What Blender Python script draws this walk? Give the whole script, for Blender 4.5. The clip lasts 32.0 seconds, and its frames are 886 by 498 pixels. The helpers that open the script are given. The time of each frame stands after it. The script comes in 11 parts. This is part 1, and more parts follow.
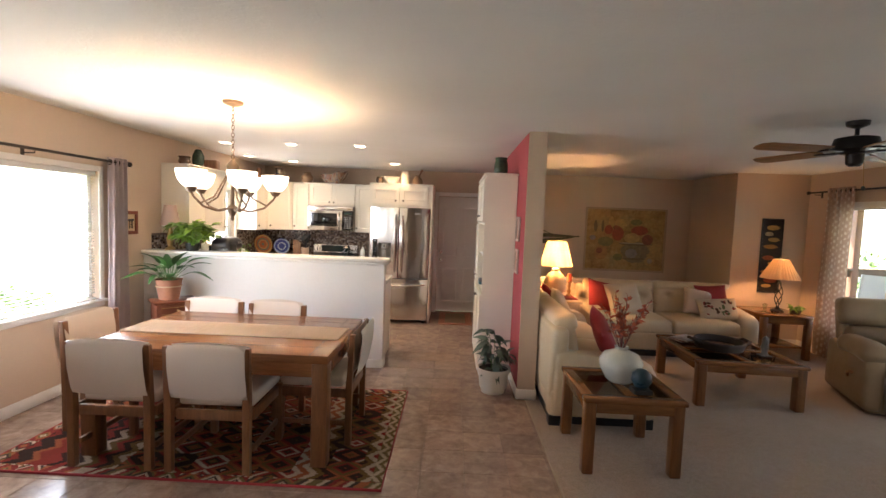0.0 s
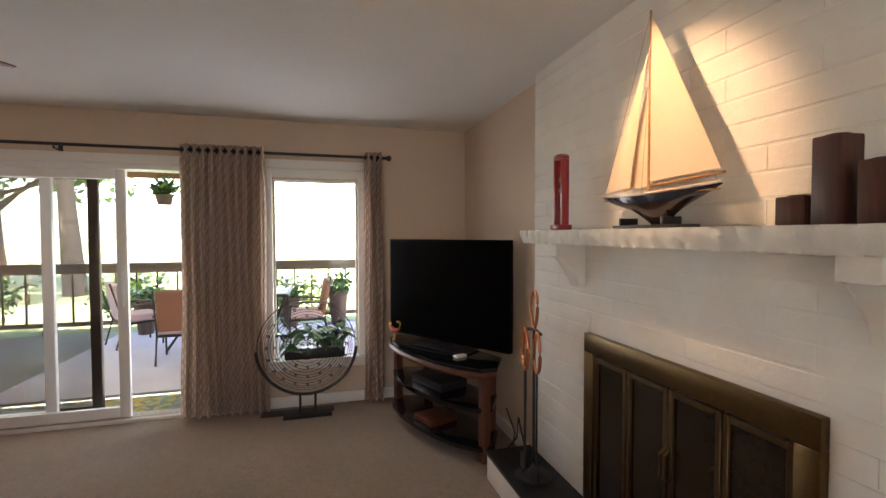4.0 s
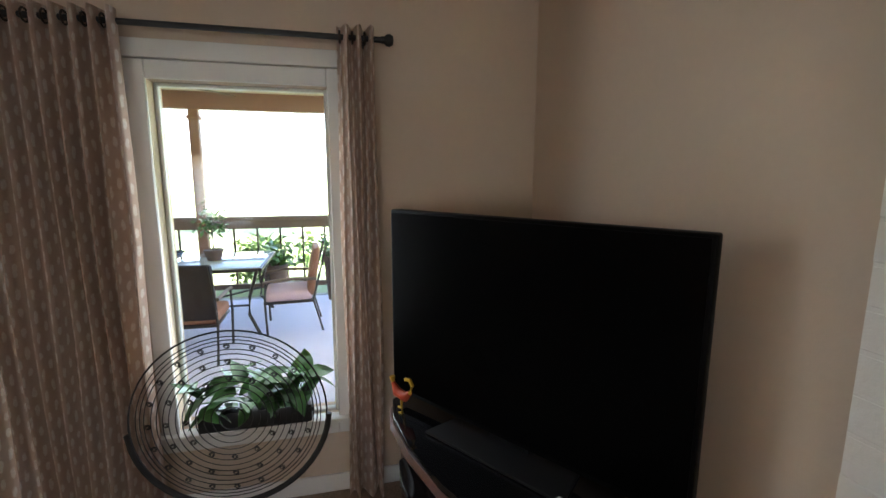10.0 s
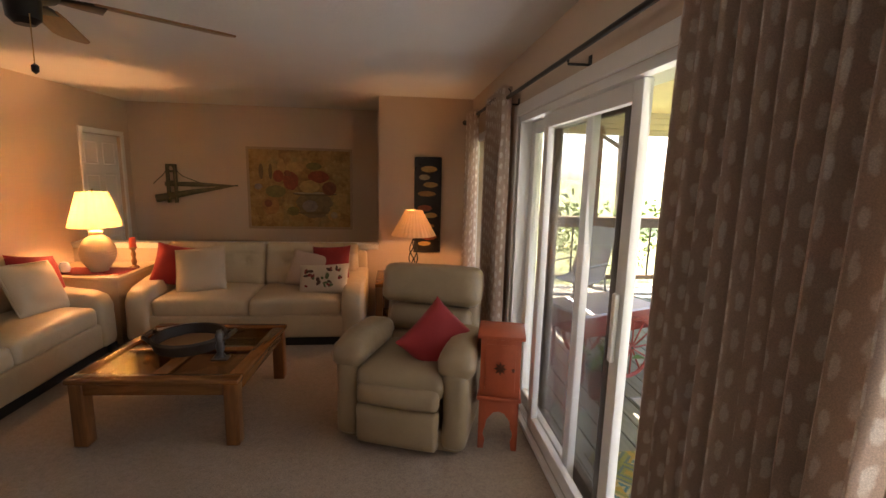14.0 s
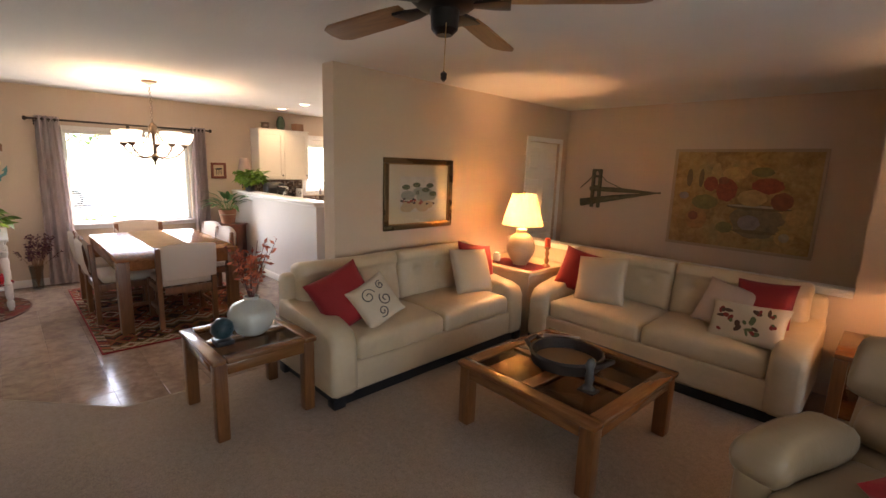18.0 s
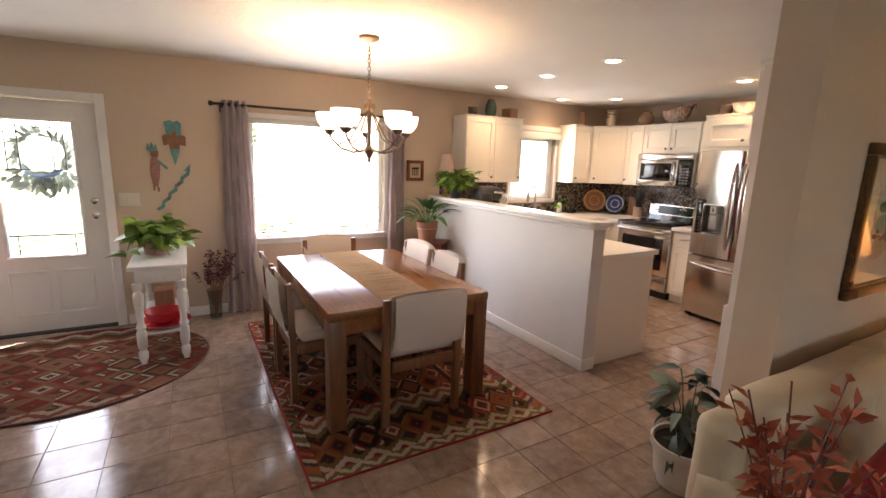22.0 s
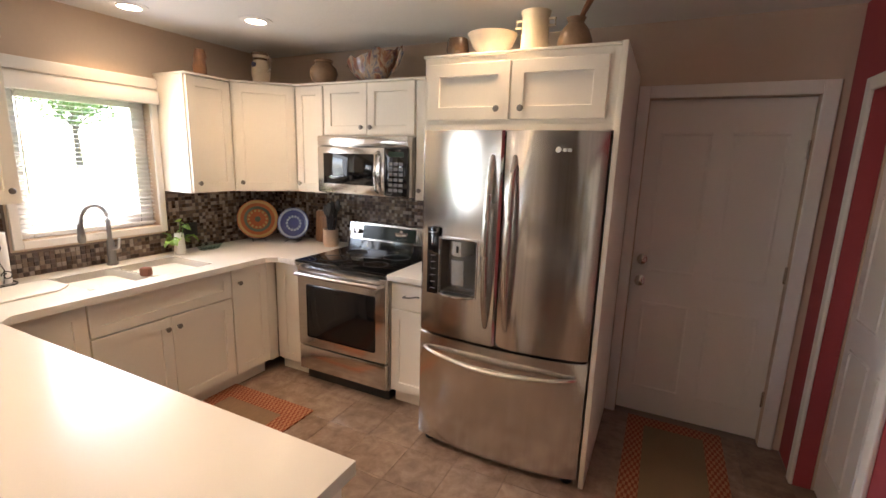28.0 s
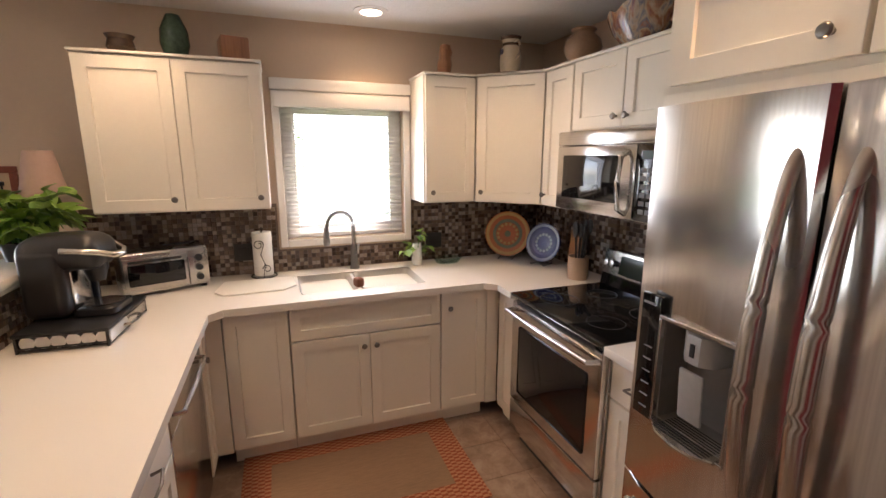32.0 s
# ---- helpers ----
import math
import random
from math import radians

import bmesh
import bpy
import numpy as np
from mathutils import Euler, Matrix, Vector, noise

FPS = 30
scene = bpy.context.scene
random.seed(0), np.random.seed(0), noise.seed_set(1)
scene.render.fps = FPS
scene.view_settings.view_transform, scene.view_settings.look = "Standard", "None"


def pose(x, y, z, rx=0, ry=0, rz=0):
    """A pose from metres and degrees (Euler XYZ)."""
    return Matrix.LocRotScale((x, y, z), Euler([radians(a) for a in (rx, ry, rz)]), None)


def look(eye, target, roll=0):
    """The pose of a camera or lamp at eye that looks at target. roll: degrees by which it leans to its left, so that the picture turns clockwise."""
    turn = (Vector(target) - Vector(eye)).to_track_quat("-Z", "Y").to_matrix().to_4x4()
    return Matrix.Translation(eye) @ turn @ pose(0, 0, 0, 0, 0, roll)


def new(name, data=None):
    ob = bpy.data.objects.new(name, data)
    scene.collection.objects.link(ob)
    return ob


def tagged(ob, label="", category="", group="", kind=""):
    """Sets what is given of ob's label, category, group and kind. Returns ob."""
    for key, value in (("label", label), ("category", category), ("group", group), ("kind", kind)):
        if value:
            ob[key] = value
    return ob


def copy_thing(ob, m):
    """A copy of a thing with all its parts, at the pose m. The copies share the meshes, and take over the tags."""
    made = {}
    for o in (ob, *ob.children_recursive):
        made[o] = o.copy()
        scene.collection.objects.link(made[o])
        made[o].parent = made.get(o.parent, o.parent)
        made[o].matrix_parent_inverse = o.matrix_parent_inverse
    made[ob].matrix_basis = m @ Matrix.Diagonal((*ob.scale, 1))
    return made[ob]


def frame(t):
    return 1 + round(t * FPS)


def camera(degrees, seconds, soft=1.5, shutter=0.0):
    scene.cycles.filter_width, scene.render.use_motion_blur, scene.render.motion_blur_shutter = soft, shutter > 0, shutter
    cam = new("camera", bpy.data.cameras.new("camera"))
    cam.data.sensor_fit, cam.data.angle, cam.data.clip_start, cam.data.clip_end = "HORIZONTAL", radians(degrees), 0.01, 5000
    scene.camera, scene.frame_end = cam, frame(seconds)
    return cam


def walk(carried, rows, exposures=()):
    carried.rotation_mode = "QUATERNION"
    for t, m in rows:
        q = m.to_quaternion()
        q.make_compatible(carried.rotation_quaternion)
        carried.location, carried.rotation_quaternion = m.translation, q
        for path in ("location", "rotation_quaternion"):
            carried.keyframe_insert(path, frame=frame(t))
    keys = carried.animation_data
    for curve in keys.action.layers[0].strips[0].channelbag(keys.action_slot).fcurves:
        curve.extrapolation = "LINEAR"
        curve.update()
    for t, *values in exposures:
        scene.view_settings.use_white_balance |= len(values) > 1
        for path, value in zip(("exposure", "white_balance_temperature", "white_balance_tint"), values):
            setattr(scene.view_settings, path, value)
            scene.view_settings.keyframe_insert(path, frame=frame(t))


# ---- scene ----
cam = camera(89.2, 32.0)
PATH = [
    (0, (0.327, 0.483, 1.647), (0.281, 2.478, 1.511), 2.2),
    (0.5, (0.386, 0.795, 1.636), (0.567, 2.782, 1.505), 2.2),
    (1, (0.45, 1.137, 1.639), (1.0, 3.056, 1.513), 2.2),
    (1.5, (0.512, 1.433, 1.647), (1.578, 3.121, 1.533), 2.2),
    (2, (0.615, 1.643, 1.647), (2.094, 2.984, 1.531), 2.0),
    (2.5, (0.803, 1.838, 1.621), (2.561, 2.785, 1.518), 1.9),
    (3, (1.042, 1.926, 1.59), (2.962, 2.481, 1.505), 1.6),
    (3.5, (1.183, 2.017, 1.549), (3.182, 2.013, 1.489), 0.9),
    (4, (1.284, 2.107, 1.486), (3.209, 1.566, 1.422), -0.1),
    (4.5, (1.415, 2.154, 1.476), (3.151, 1.163, 1.392), -0.8),
    (6.5, (1.998, 2.362, 1.456), (2.753, 0.558, 1.037), -0.8),
    (7, (2.188, 2.26, 1.491), (2.983, 0.471, 1.081), -0.6),
    (7.5, (2.372, 2.133, 1.509), (3.409, 0.472, 1.102), -1.5),
    (8, (2.56, 2.034, 1.526), (3.812, 0.53, 1.111), -1.3),
    (8.5, (2.716, 1.928, 1.537), (4.183, 0.635, 1.115), -1.0),
    (9, (2.846, 1.821, 1.557), (4.512, 0.802, 1.13), -0.7),
    (9.5, (2.984, 1.759, 1.553), (4.796, 1.008, 1.16), -0.1),
    (10, (3.191, 1.736, 1.582), (5.111, 1.277, 1.262), 0.1),
    (10.5, (3.363, 1.758, 1.606), (5.34, 1.727, 1.302), 0.0),
    (11, (3.57, 1.766, 1.642), (5.498, 2.189, 1.319), 0.4),
    (11.5, (3.806, 1.715, 1.678), (5.547, 2.638, 1.338), 1.1),
    (12, (4.044, 1.731, 1.687), (5.492, 3.063, 1.332), 1.6),
    (12.5, (4.184, 1.772, 1.605), (5.357, 3.365, 1.31), 1.7),
    (13, (4.329, 1.848, 1.62), (5.181, 3.629, 1.303), 1.4),
    (13.5, (4.441, 1.91, 1.637), (4.923, 3.822, 1.307), 1.4),
    (14, (4.491, 1.97, 1.643), (4.704, 3.931, 1.314), 1.4),
    (14.5, (4.529, 2.064, 1.647), (4.532, 4.037, 1.318), 1.5),
    (16.5, (4.593, 2.5, 1.684), (3.794, 4.3, 1.331), 1.8),
    (17, (4.585, 2.556, 1.675), (3.57, 4.242, 1.32), 1.9),
    (17.5, (4.552, 2.582, 1.665), (3.339, 4.131, 1.306), 1.9),
    (18, (4.462, 2.585, 1.652), (3.062, 3.967, 1.292), 1.9),
    (18.5, (4.26, 2.596, 1.65), (2.713, 3.809, 1.282), 1.9),
    (19, (3.996, 2.578, 1.653), (2.335, 3.628, 1.279), 1.9),
    (19.5, (3.725, 2.58, 1.637), (2.017, 3.549, 1.256), 2.0),
    (20, (3.385, 2.609, 1.619), (1.672, 3.571, 1.244), 1.9),
    (20.5, (3.027, 2.587, 1.606), (1.317, 3.554, 1.23), 2.0),
    (21, (2.652, 2.534, 1.611), (0.947, 3.508, 1.231), 2.0),
    (21.5, (2.268, 2.568, 1.604), (0.561, 3.536, 1.219), 1.8),
    (22, (1.921, 2.628, 1.585), (0.216, 3.603, 1.207), 1.8),
    (22.5, (1.619, 2.706, 1.577), (-0.087, 3.683, 1.207), 1.7),
    (23, (1.362, 2.809, 1.582), (-0.345, 3.783, 1.21), 1.7),
    (23.5, (1.114, 2.953, 1.6), (-0.575, 3.957, 1.226), 1.9),
    (24, (0.901, 3.157, 1.593), (-0.731, 4.247, 1.211), 2.2),
    (24.5, (0.695, 3.4, 1.603), (-0.81, 4.66, 1.224), 2.8),
    (25, (0.526, 3.682, 1.587), (-0.815, 5.117, 1.214), 2.9),
    (25.5, (0.393, 4.011, 1.584), (-0.815, 5.562, 1.214), 2.8),
    (26, (0.277, 4.307, 1.596), (-0.792, 5.957, 1.224), 2.8),
    (26.5, (0.207, 4.594, 1.614), (-0.614, 6.376, 1.229), 2.5),
    (28.5, (0.165, 5.463, 1.65), (-0.737, 7.201, 1.245), 0.7),
    (29, (0.125, 5.637, 1.649), (-0.964, 7.264, 1.241), 0.8),
    (29.5, (0.117, 5.799, 1.666), (-1.143, 7.298, 1.262), 0.7),
    (30, (0.104, 5.932, 1.668), (-1.297, 7.301, 1.263), 0.6),
    (30.5, (0.064, 6.062, 1.663), (-1.457, 7.296, 1.258), 0.5),
    (31, (0.015, 6.192, 1.667), (-1.63, 7.256, 1.261), 0.3),
    (31.5, (0.007, 6.312, 1.673), (-1.746, 7.182, 1.259), 0.3),
    (32, (0.018, 6.422, 1.658), (-1.82, 7.096, 1.251), 0.1),
]
EXPOSURES = [(0, 3.8, 6550, 15), (3, 3.72, 6950, 21), (6.5, 3.72, 7200, 21), (8, 3.72, 7200, 21), (9.5, 3.68, 6600, 14), (11, 3.55, 6050, 11), (12, 3.35, 6300, 14), (13, 3.28, 7500, 24), (14, 3.38, 7800, 24), (16.5, 3.55, 7600, 24), (19, 3.66, 6650, 17), (22, 3.48, 6850, 20), (26, 3.14, 7050, 22), (29, 3.45, 6200, 13), (31, 3.2, 6350, 16), (32, 3.0, 6350, 19)]
walk(cam, [(t, look(eye, target, roll)) for t, eye, target, roll in PATH], EXPOSURES)

# ---- world, sun and lamps ----
world = bpy.data.worlds.new("world")
world.use_nodes = True
scene.world = world
wt = world.node_tree
sky = wt.nodes.new("ShaderNodeTexSky")
sky.sky_type, sky.sun_disc = "NISHITA", False
sky.sun_elevation, sky.sun_rotation = radians(58), radians(250)
sky.air_density, sky.dust_density = 1.0, 1.5
wt.nodes["Background"].inputs["Strength"].default_value = 0.15
wt.links.new(sky.outputs[0], wt.nodes["Background"].inputs["Color"])

SUN_TO = Vector((0.30, -0.45, -1.0))
sun = new("sun", bpy.data.lights.new("sun", "SUN"))
sun.data.energy, sun.data.angle, sun.data.color = 4.5, radians(0.5), (1.0, 0.95, 0.87)
sun.matrix_basis = look((0, 0, 30), Vector((0, 0, 30)) + SUN_TO)


def lamp(name, kind, at, watts, colour, radius=0.03, to=None, **more):
    ob = new(name, bpy.data.lights.new(name, kind))
    ob.data.energy, ob.data.color = watts, colour
    if kind == "AREA":
        ob.data.shape, ob.data.size, ob.data.size_y = "RECTANGLE", more["w"], more["h"]
    else:
        ob.data.shadow_soft_size = radius
    if kind == "SPOT":
        ob.data.spot_size, ob.data.spot_blend = radians(more["cone"]), more.get("blend", 0.6)
    ob.matrix_basis = look(at, to) if to else Matrix.Translation(at)
    return ob


WARM, DAY = (1.0, 0.68, 0.38), (0.86, 0.93, 1.0)
# daylight at the openings
lamp("daylight_dining_window", "AREA", (-2.93, 3.91, 1.3), 2.7, DAY, to=(0, 3.91, 1.2), w=1.4, h=1.2)
lamp("daylight_kitchen_window", "AREA", (-2.93, 6.85, 1.6), 1.0, DAY, to=(0, 6.85, 1.4), w=0.7, h=0.8)
lamp("daylight_front_door", "AREA", (-2.93, 1.55, 1.25), .95, DAY, to=(0, 1.55, 0.6), w=0.48, h=1.1)
lamp("daylight_sliding_door", "AREA", (5.46, 4.1, 1.1), 1.15, DAY, to=(0, 4.1, 0.6), w=1.6, h=1.9)
lamp("daylight_corner_window", "AREA", (5.35, 2.11, 1.2), .75, DAY, to=(0, 2.11, 0.8), w=0.66, h=1.4)
lamp("daylight_side_window", "AREA", (5.36, 6.1, 1.2), .25, DAY, to=(0, 6.1, 0.8), w=0.5, h=1.4)
CHAND_W, LAMP_W, SPOT_W = 0.62, 4.6, 4.6
BULB = (1.0, 0.55, 0.24)
CANS = [(-0.80, 5.73), (-1.61, 5.76), (-2.41, 5.80), (-2.68, 6.98), (-2.20, 7.45), (-0.62, 7.36)]
for cx, cy in CANS:
    lamp("recessed_bulb", "SPOT", (cx, cy, 2.425), 2.4, WARM, 0.05, to=(cx, cy, 0), cone=125, blend=0.8)

# ---- materials ----
def nodes_of(name):
    m = bpy.data.materials.new(name)
    m.use_nodes = True
    nt = m.node_tree
    return m, nt, nt.nodes["Principled BSDF"], nt.nodes["Material Output"]


def link(nt, a, b):
    nt.links.new(a, b)


def coords(nt, scale=(1, 1, 1), kind="Object"):
    tc = nt.nodes.new("ShaderNodeTexCoord")
    mp = nt.nodes.new("ShaderNodeMapping")
    mp.inputs["Scale"].default_value = scale
    link(nt, tc.outputs[kind], mp.inputs["Vector"])
    return mp.outputs["Vector"]


def noise_node(nt, vec, scale, detail=4, rough=0.55, dist=0.0):
    n = nt.nodes.new("ShaderNodeTexNoise")
    n.inputs["Scale"].default_value, n.inputs["Detail"].default_value = scale, detail
    n.inputs["Roughness"].default_value, n.inputs["Distortion"].default_value = rough, dist
    link(nt, vec, n.inputs["Vector"])
    return n.outputs["Fac"]


def ramp(nt, fac, stops):
    r = nt.nodes.new("ShaderNodeValToRGB")
    els = r.color_ramp.elements
    while len(els) < len(stops):
        els.new(0.5)
    for e, (p, c) in zip(els, stops):
        e.position, e.color = p, (*c, 1)
    link(nt, fac, r.inputs["Fac"])
    return r.outputs["Color"]


def mix(nt, fac, a, b, kind="MIX"):
    n = nt.nodes.new("ShaderNodeMix")
    n.data_type, n.blend_type = "RGBA", kind
    for sock, val in ((n.inputs[0], fac), (n.inputs[6], a), (n.inputs[7], b)):
        if isinstance(val, (int, float)):
            sock.default_value = val
        elif isinstance(val, tuple):
            sock.default_value = (*val, 1)
        else:
            link(nt, val, sock)
    return n.outputs[2]


def bump(nt, bsdf, height, strength=0.2, dist=0.01):
    b = nt.nodes.new("ShaderNodeBump")
    b.inputs["Strength"].default_value, b.inputs["Distance"].default_value = strength, dist
    link(nt, height, b.inputs["Height"])
    if bsdf.inputs["Normal"].is_linked:
        link(nt, bsdf.inputs["Normal"].links[0].from_socket, b.inputs["Normal"])
    link(nt, b.outputs["Normal"], bsdf.inputs["Normal"])


def surf(name, col, rough=0.6, var=0.12, big=1.5, fine=60.0, bumpy=0.1, metal=0.0, stretch=(1, 1, 1), rough_var=0.1, spec=0.5, coat=0.0, sheen=0.0, per_ob=0.0, dist=0.004, sub=0.0):
    """A plain material with large soft mottling, fine grain and slight relief."""
    m, nt, p, _ = nodes_of(name)
    v = coords(nt, stretch)
    lo, hi = tuple(c * (1 - var) for c in col), tuple(min(1, c * (1 + var)) for c in col)
    f1, f2 = noise_node(nt, v, big, 3), noise_node(nt, v, fine, 5)
    c = mix(nt, 0.35, ramp(nt, f1, [(0.3, lo), (0.7, hi)]), ramp(nt, f2, [(0.3, lo), (0.7, hi)]))
    if per_ob:
        oi = nt.nodes.new("ShaderNodeObjectInfo")
        hs = nt.nodes.new("ShaderNodeHueSaturation")
        mr = nt.nodes.new("ShaderNodeMapRange")
        mr.inputs["To Min"].default_value, mr.inputs["To Max"].default_value = 1 - per_ob, 1 + per_ob
        link(nt, oi.outputs["Random"], mr.inputs["Value"])
        link(nt, mr.outputs["Result"], hs.inputs["Value"])
        link(nt, c, hs.inputs["Color"])
        c = hs.outputs["Color"]
    link(nt, c, p.inputs["Base Color"])
    mr = nt.nodes.new("ShaderNodeMapRange")
    mr.inputs["To Min"].default_value, mr.inputs["To Max"].default_value = max(0.02, rough - rough_var), min(1, rough + rough_var)
    link(nt, f1, mr.inputs["Value"])
    link(nt, mr.outputs["Result"], p.inputs["Roughness"])
    p.inputs["Metallic"].default_value = metal
    p.inputs["Specular IOR Level"].default_value = spec
    p.inputs["Coat Weight"].default_value = coat
    p.inputs["Sheen Weight"].default_value = sheen
    if bumpy:
        bump(nt, p, f2, bumpy, dist)
    return m


def wood(name, dark, light, rough=0.4, axis="x", scale=1.0, coat=0.0):
    m, nt, p, _ = nodes_of(name)
    st = {"x": (1.2, 14, 14), "y": (14, 1.2, 14), "z": (14, 14, 1.2)}[axis]
    v = coords(nt, tuple(s * scale for s in st))
    f1 = noise_node(nt, v, 1.6, 6, 0.6, 1.2)
    v2 = coords(nt, tuple(s * scale * 5 for s in st))
    f2 = noise_node(nt, v2, 2.0, 3, 0.6)
    c = ramp(nt, f1, [(0.28, dark), (0.5, tuple((a + b) / 2 for a, b in zip(dark, light))), (0.72, light)])
    c = mix(nt, 0.25, c, ramp(nt, f2, [(0.35, dark), (0.65, light)]))
    link(nt, c, p.inputs["Base Color"])
    p.inputs["Roughness"].default_value = rough
    p.inputs["Coat Weight"].default_value = coat
    bump(nt, p, f2, 0.12, 0.002)
    return m


def glow(name, col, strength):
    m, nt, p, out = nodes_of(name)
    p.inputs["Base Color"].default_value = (*col, 1)
    p.inputs["Emission Color"].default_value = (*col, 1)
    p.inputs["Emission Strength"].default_value = strength
    p.inputs["Roughness"].default_value = 0.6
    return m


def glass_mat(name, tint=(1, 1, 1), rough=0.0, share_clear=0.9):
    m, nt, p, out = nodes_of(name)
    tr, gl, mx, fr = (nt.nodes.new("ShaderNode" + k) for k in ("BsdfTransparent", "BsdfGlossy", "MixShader", "LayerWeight"))
    pw, ad = nt.nodes.new("ShaderNodeMath"), nt.nodes.new("ShaderNodeMath")
    pw.operation, ad.operation = "POWER", "MULTIPLY_ADD"
    pw.inputs[1].default_value, ad.inputs[1].default_value, ad.inputs[2].default_value = 5.0, 0.6, 0.03
    tr.inputs["Color"].default_value = (*tint, 1)
    gl.inputs["Roughness"].default_value = rough
    fr.inputs["Blend"].default_value = 0.5
    link(nt, fr.outputs["Facing"], pw.inputs[0])
    link(nt, pw.outputs[0], ad.inputs[0])
    link(nt, ad.outputs[0], mx.inputs[0])
    link(nt, tr.outputs[0], mx.inputs[1])
    link(nt, gl.outputs[0], mx.inputs[2])
    link(nt, mx.outputs[0], out.inputs["Surface"])
    return m


def leafy(name, dark, light, rough=0.4):
    m, nt, p, _ = nodes_of(name)
    geo = nt.nodes.new("ShaderNodeNewGeometry")
    v = coords(nt, (1, 1, 1))
    c = ramp(nt, geo.outputs["Random Per Island"], [(0.0, dark), (0.8, light), (1.0, tuple(min(1, x * 1.5) for x in light))])
    c = mix(nt, 0.3, c, ramp(nt, noise_node(nt, v, 60, 3), [(0.3, dark), (0.7, light)]))
    link(nt, c, p.inputs["Base Color"])
    p.inputs["Roughness"].default_value = rough
    p.inputs["Subsurface Weight"].default_value = 0.0
    return m


def wall_paint(name, col):
    m, nt, p, _ = nodes_of(name)
    v = coords(nt)
    f1, f2 = noise_node(nt, v, 0.7, 3), noise_node(nt, v, 38, 6, 0.6)
    link(nt, mix(nt, 0.3, ramp(nt, f1, [(0.3, tuple(c * 0.93 for c in col)), (0.7, tuple(c * 1.05 for c in col))]), ramp(nt, f2, [(0.3, tuple(c * 0.95 for c in col)), (0.7, tuple(c * 1.04 for c in col))])), p.inputs["Base Color"])
    p.inputs["Roughness"].default_value = 0.75
    bump(nt, p, f2, 0.25, 0.004)
    return m


PAINT = wall_paint("wall_paint_beige", (0.61, 0.475, 0.36))
PAINT_RED = wall_paint("wall_paint_red", (0.36, 0.055, 0.065))
PAINT_WHITE = wall_paint("wall_paint_white", (0.68, 0.65, 0.62))
TRIM = surf("white_trim_paint", (0.80, 0.77, 0.73), 0.4, 0.03, bumpy=0.04)
CAB = surf("white_cabinet_paint", (0.82, 0.77, 0.68), 0.38, 0.03, bumpy=0.03)
COUNTER = surf("white_solid_surface", (0.82, 0.78, 0.72), 0.22, 0.02, fine=200, bumpy=0.02)


def ceiling_mat():
    m, nt, p, _ = nodes_of("textured_ceiling_white")
    v = coords(nt)
    f1, f2, f3 = noise_node(nt, v, 0.8, 3), noise_node(nt, v, 24, 6, 0.65, 0.6), noise_node(nt, v, 90, 3)
    link(nt, ramp(nt, f1, [(0.3, (0.72, 0.70, 0.66)), (0.7, (0.79, 0.77, 0.74))]), p.inputs["Base Color"])
    p.inputs["Roughness"].default_value = 0.85
    bump(nt, p, f2, 0.5, 0.008)
    bump(nt, p, f3, 0.25, 0.003)
    return m


def carpet_mat():
    m, nt, p, _ = nodes_of("beige_carpet")
    v = coords(nt)
    f1, f2, f3 = noise_node(nt, v, 1.3, 4), noise_node(nt, v, 24, 6, .75), noise_node(nt, v, 150, 3, .7)
    c = mix(nt, 0.42, ramp(nt, f1, [(0.32, (0.245, 0.172, 0.120)), (0.68, (0.395, 0.290, 0.212))]), ramp(nt, f2, [(0.36, (0.19, 0.135, 0.096)), (0.64, (0.42, 0.312, 0.228))]))
    c = mix(nt, 0.4, c, ramp(nt, f3, [(0.36, (0.145, 0.108, 0.08)), (0.64, (0.46, 0.36, 0.275))]))
    link(nt, c, p.inputs["Base Color"])
    p.inputs["Roughness"].default_value = 0.95
    p.inputs["Sheen Weight"].default_value = 0.25
    p.inputs["Specular IOR Level"].default_value = 0.1
    bump(nt, p, f3, 0.6, 0.006)
    bump(nt, p, f2, 0.4, 0.012)
    return m


